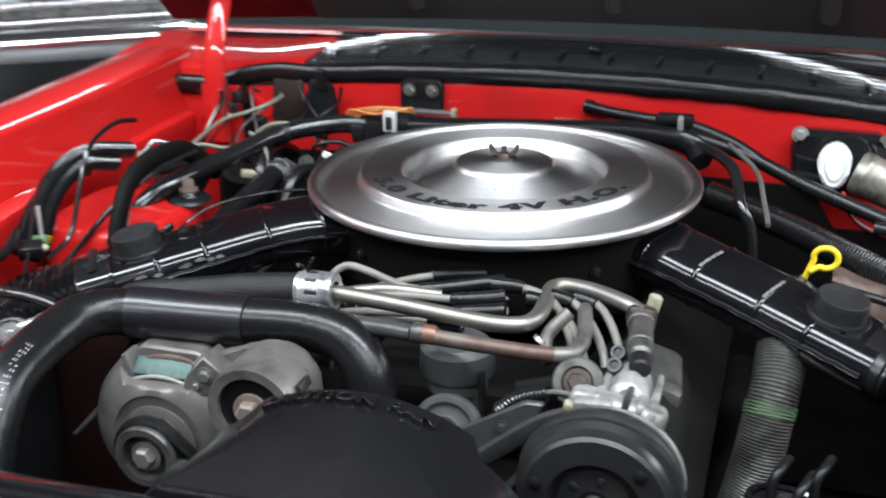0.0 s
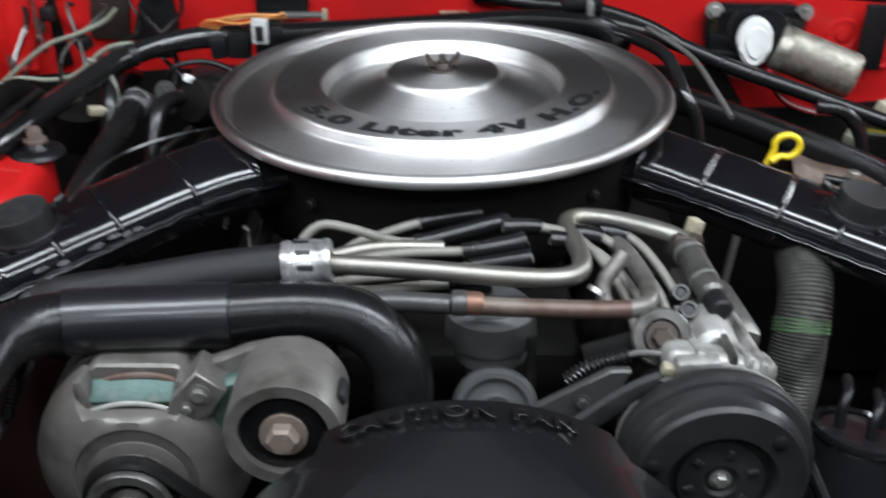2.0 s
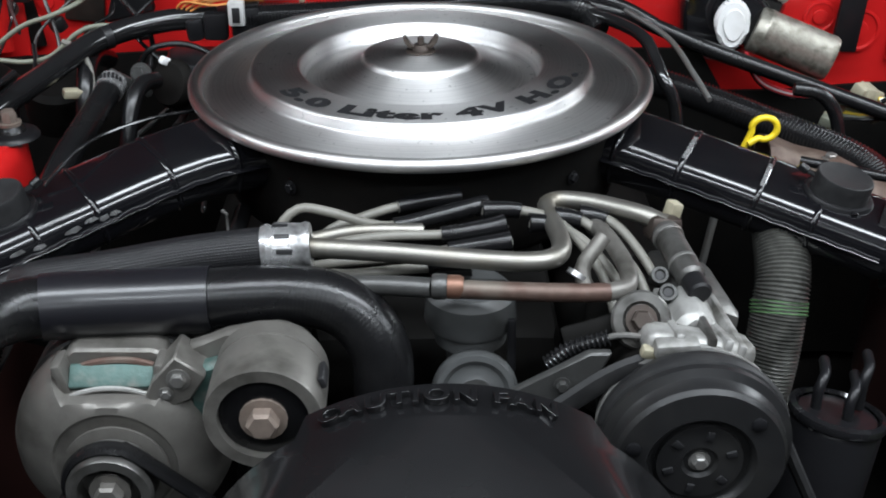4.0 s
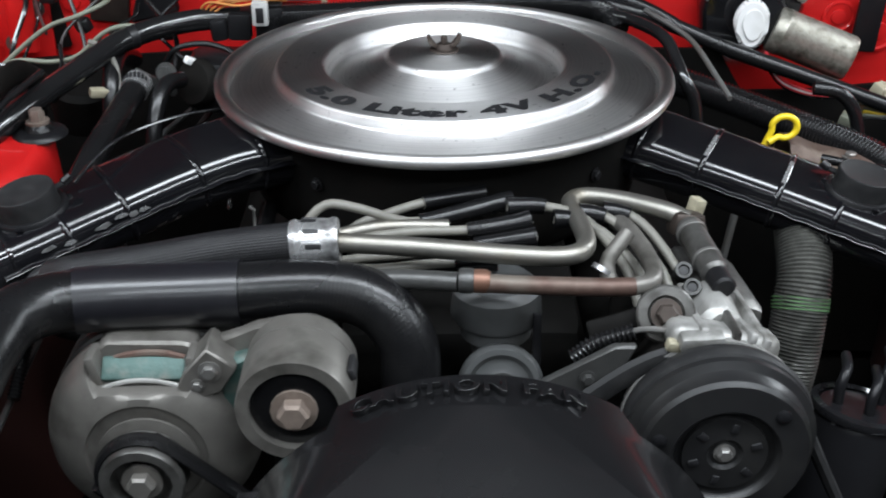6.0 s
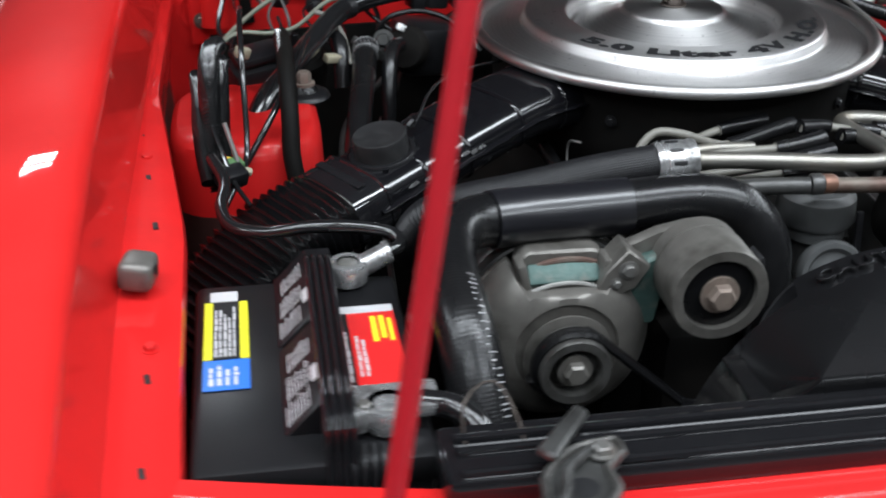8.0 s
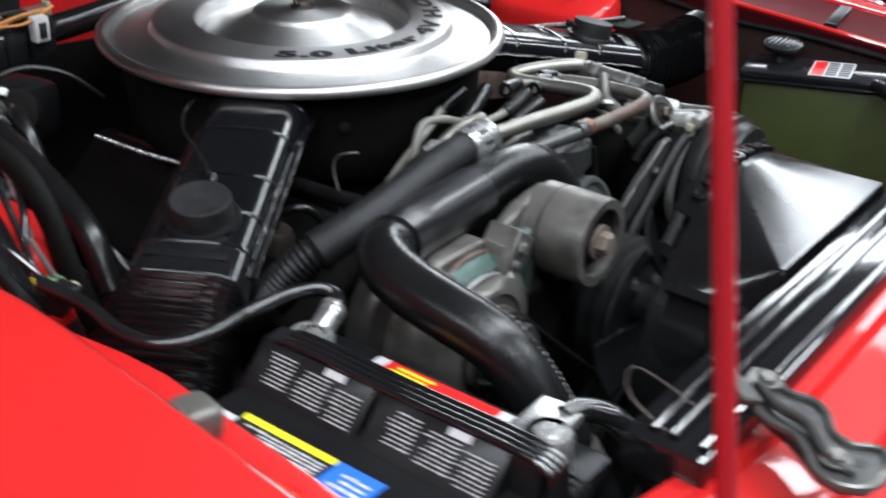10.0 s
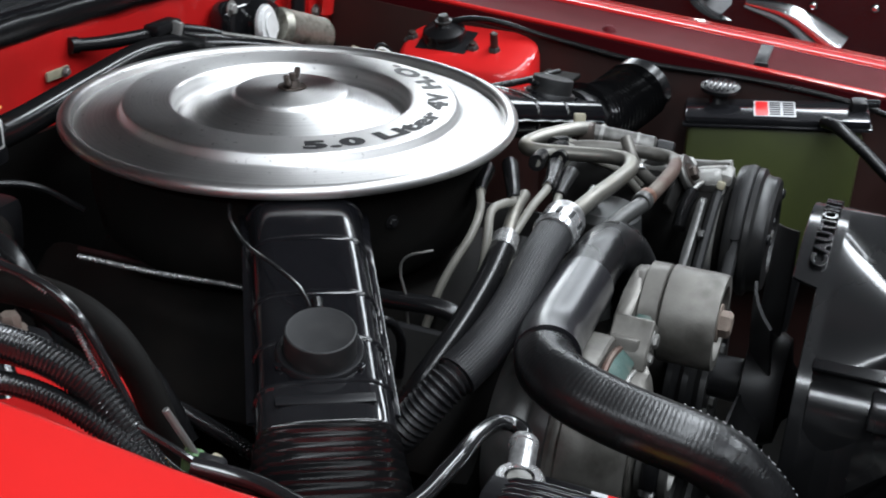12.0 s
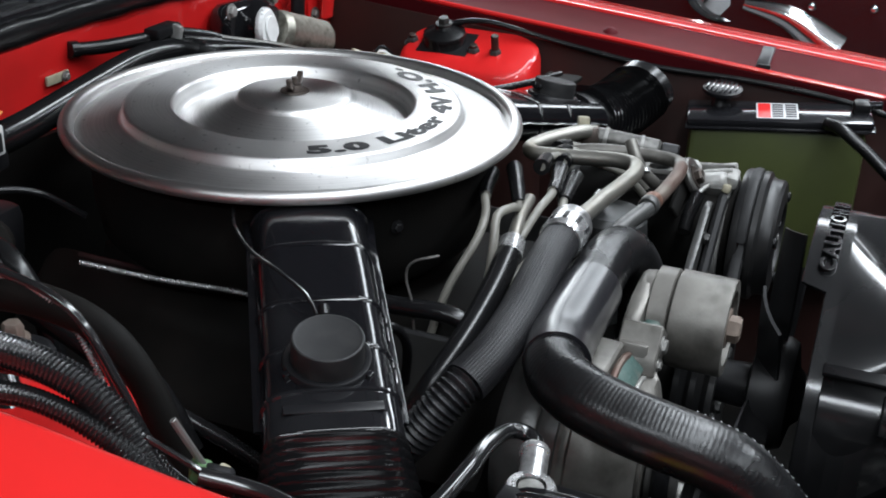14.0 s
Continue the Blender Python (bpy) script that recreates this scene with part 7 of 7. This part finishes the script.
    part("plate", box((0.05, 0.045, 0.006), pose(0.478, -0.112, 0.826, 0, 4), 0.002), DARK, t)
    part("strut", tube([(0.34, -0.055, 0.838), (0.42, -0.09, 0.834), (0.49, -0.108, 0.829)], 0.0045, 10), RUBBER, t)


right_side()


def duct_lines():
    t = thing("vacuum_line", "thin black vacuum line over the intake snorkel", "vacuum line", (-0.32, -0.18, 0.88))
    part("line", tube([(-0.2955, -0.1785, 0.8775), (-0.287, -0.166, 0.886), (-0.276, -0.140, 0.8925), (-0.258, -0.107, 0.8935), (-0.226, -0.074, 0.893), (-0.19, -0.050, 0.890)], 0.0015, 8), LOOM, t)
    t = thing("throttle_cable", "braided steel cable beside the engine", "cable", (-0.3, 0.0, 0.8))
    part("cable", tube([(-0.200, 0.0935, 0.8167), (-0.199, 0.023, 0.8175), (-0.194, -0.055, 0.82), (-0.19, -0.10, 0.815)], 0.0016, 10, ridges=(0.0026, 0.0007)), LEAD, t)

    t = thing("sensor_loom", "thin black corrugated sensor loom beside the engine", "wiring", (-0.32, -0.1, 0.78))
    part("loom", tube([(-0.295, -0.02, 0.775), (-0.31, -0.06, 0.782), (-0.322, -0.10, 0.783), (-0.332, -0.145, 0.778), (-0.342, -0.20, 0.76), (-0.35, -0.25, 0.72)], 0.005, 12, ridges=(0.0034, 0.0009)), LOOM, t)
    t = thing("brake_line", "thin dark steel brake line along the apron", "pipe", (-0.37, 0.0, 0.74))
    part("line", tube([(-0.25, 0.25, 0.84), (-0.27, 0.20, 0.80), (-0.33, 0.12, 0.765), (-0.345, 0.0, 0.745), (-0.35, -0.14, 0.73), (-0.36, -0.3, 0.70)], 0.003, 8), DARKSTEEL, t)
    part("line", tube([(-0.24, 0.25, 0.82), (-0.262, 0.19, 0.785), (-0.30, 0.08, 0.76), (-0.31, -0.05, 0.74), (-0.315, -0.2, 0.71)], 0.0035, 8), DARKSTEEL, t)
    t = thing("warm_air_valve", "dark vacuum valve with small hoses under the air cleaner", "valve", (-0.2, -0.15, 0.77))
    part("body", lathe([(0, 0.02), (0.012, 0.02), (0.016, 0.014), (0.018, 0), (0, 0)], (-0.215, -0.165, 0.785), (0.1, -0.2, 1), 24), DARKNUT, t)
    part("hose", tube([(-0.215, -0.165, 0.80), (-0.215, -0.175, 0.82), (-0.20, -0.19, 0.825), (-0.18, -0.195, 0.80), (-0.17, -0.19, 0.76)], 0.004, 10), RUBBER, t)
    part("hose", tube([(-0.225, -0.16, 0.795), (-0.245, -0.165, 0.80), (-0.262, -0.185, 0.785), (-0.265, -0.20, 0.75)], 0.004, 10), RUBBER, t)
    part("hose", tube([(-0.155, -0.10, 0.816), (-0.155, -0.1717, 0.8178), (-0.155, -0.2226, 0.8198), (-0.15, -0.245, 0.80), (-0.14, -0.25, 0.76)], 0.0075, 14), RUBBER, t)
    part("stem", tube([(-0.150, -0.207, 0.866), (-0.155, -0.1996, 0.8648), (-0.155, -0.1894, 0.8602), (-0.155, -0.1829, 0.8525), (-0.155, -0.1825, 0.8402), (-0.155, -0.187, 0.8263), (-0.155, -0.19, 0.80)], 0.0011, 8), IRON, t, "pale thin wire")


duct_lines()


# ---- what stands behind the car ----
def parked_cars():
    t = thing("parked_car", "black parked car with bright chrome trim behind", "car", (2.5, 0.6, 0), "parked cars")
    part("body", box((1.7, 4.2, 0.62), pose(2.55, 0.9, 0.62), 0.14, segs=4), GLOSS, t)
    part("cabin", box((1.35, 1.9, 0.5), pose(2.6, 1.6, 1.08), 0.16, segs=4), GLASS, t)
    part("headlight", lathe([(0, 0.02), (0.05, 0.015), (0.075, 0), (0.085, 0.012), (0.09, 0), (0.09, -0.05)], (1.72, -0.12, 0.72), (-1, -0.7, 0.2), 32), CHROME, t)
    part("fairing", tube([(1.70, -0.16, 0.68), (1.71, -0.26, 0.66), (1.72, -0.36, 0.60)], lambda s: 0.012 + 0.035 * s, 14), CHROME, t)
    part("mirror", lathe([(0, 0.05), (0.05, 0.04), (0.08, 0), (0.06, -0.03), (0, -0.04)], (1.70, -0.62, 0.60), (-1, -0.3, 0.5), 24), CHROME, t)
    rng = random.Random(5)
    # chrome dots added at random to imitate glints on the dark car
    for k in range(14):
        part("glint_stud", lathe([(0, 0.008), (0.006, 0.006), (0.009, 0)], (1.698, -0.3 - rng.uniform(0, 0.45), 0.5 + rng.uniform(0, 0.22)), (-1, 0, 0.2), 10), CHROME, t)
    part("side_moulding", tube([(1.69, -1.0, 0.48), (1.69, 2.6, 0.48)], 0.015, 10), CHROME, t)
    for k in range(4):
        part("wheel", lathe([(0, 0.1), (0.2, 0.1), (0.31, 0.09), (0.32, 0), (0.31, -0.09), (0, -0.09)], (1.86 + 1.4 * (k % 2), -0.4 + 2.6 * (k // 2), 0.32), (1, 0, 0), 32), RUBBER, t)
    t = thing("parked_car", "silver parked car with a chrome grille behind", "car", (-2.5, 3.0, 0), "parked cars")
    m = pose(-2.45, 3.1, 0, 0, 0, 35)

    def at(x, y, z):
        return m @ Vector((x, y, z))
    part("body", box((1.7, 2.6, 0.42), m @ pose(0, 0.6, 0.68), 0.1, segs=4), CASTB, t)
    part("cabin", box((1.4, 1.3, 0.4), m @ pose(0, 1.2, 1.06), 0.15, segs=4), GLASS, t)
    for x in (-0.62, -0.40, 0.40, 0.62):
        part("headlamp", box((0.19, 0.05, 0.13), m @ pose(x, -0.735, 0.70), 0.015), LAMP, t, "ribbed clear headlamp")
    part("badge", lathe([(0, 0.012), (0.045, 0.010), (0.055, 0), (0.045, 0.004)], at(0.02, -0.75, 0.70), m.to_3x3() @ Vector((0, -1, 0)), 24), CHROME, t)
    for z in (0.56, 0.62, 0.68, 0.74, 0.80):
        part("grille_bar", tube([at(-0.7, -0.72, z), at(0.7, -0.72, z)], 0.018, 12), CHROME, t)
    part("bumper", tube([at(-0.85, -0.5, 0.5), at(-0.8, -0.76, 0.5), at(0, -0.82, 0.5), at(0.8, -0.76, 0.5), at(0.85, -0.5, 0.5)], 0.06, 16), CHROME, t)
    for k in range(4):
        part("wheel", lathe([(0, 0.1), (0.2, 0.1), (0.31, 0.09), (0.32, 0), (0.31, -0.09), (0, -0.09)], at(-0.7 + 1.4 * (k % 2), -0.1 + 1.6 * (k // 2), 0.32), m.to_3x3() @ Vector((1, 0, 0)), 32), RUBBER, t)


parked_cars()
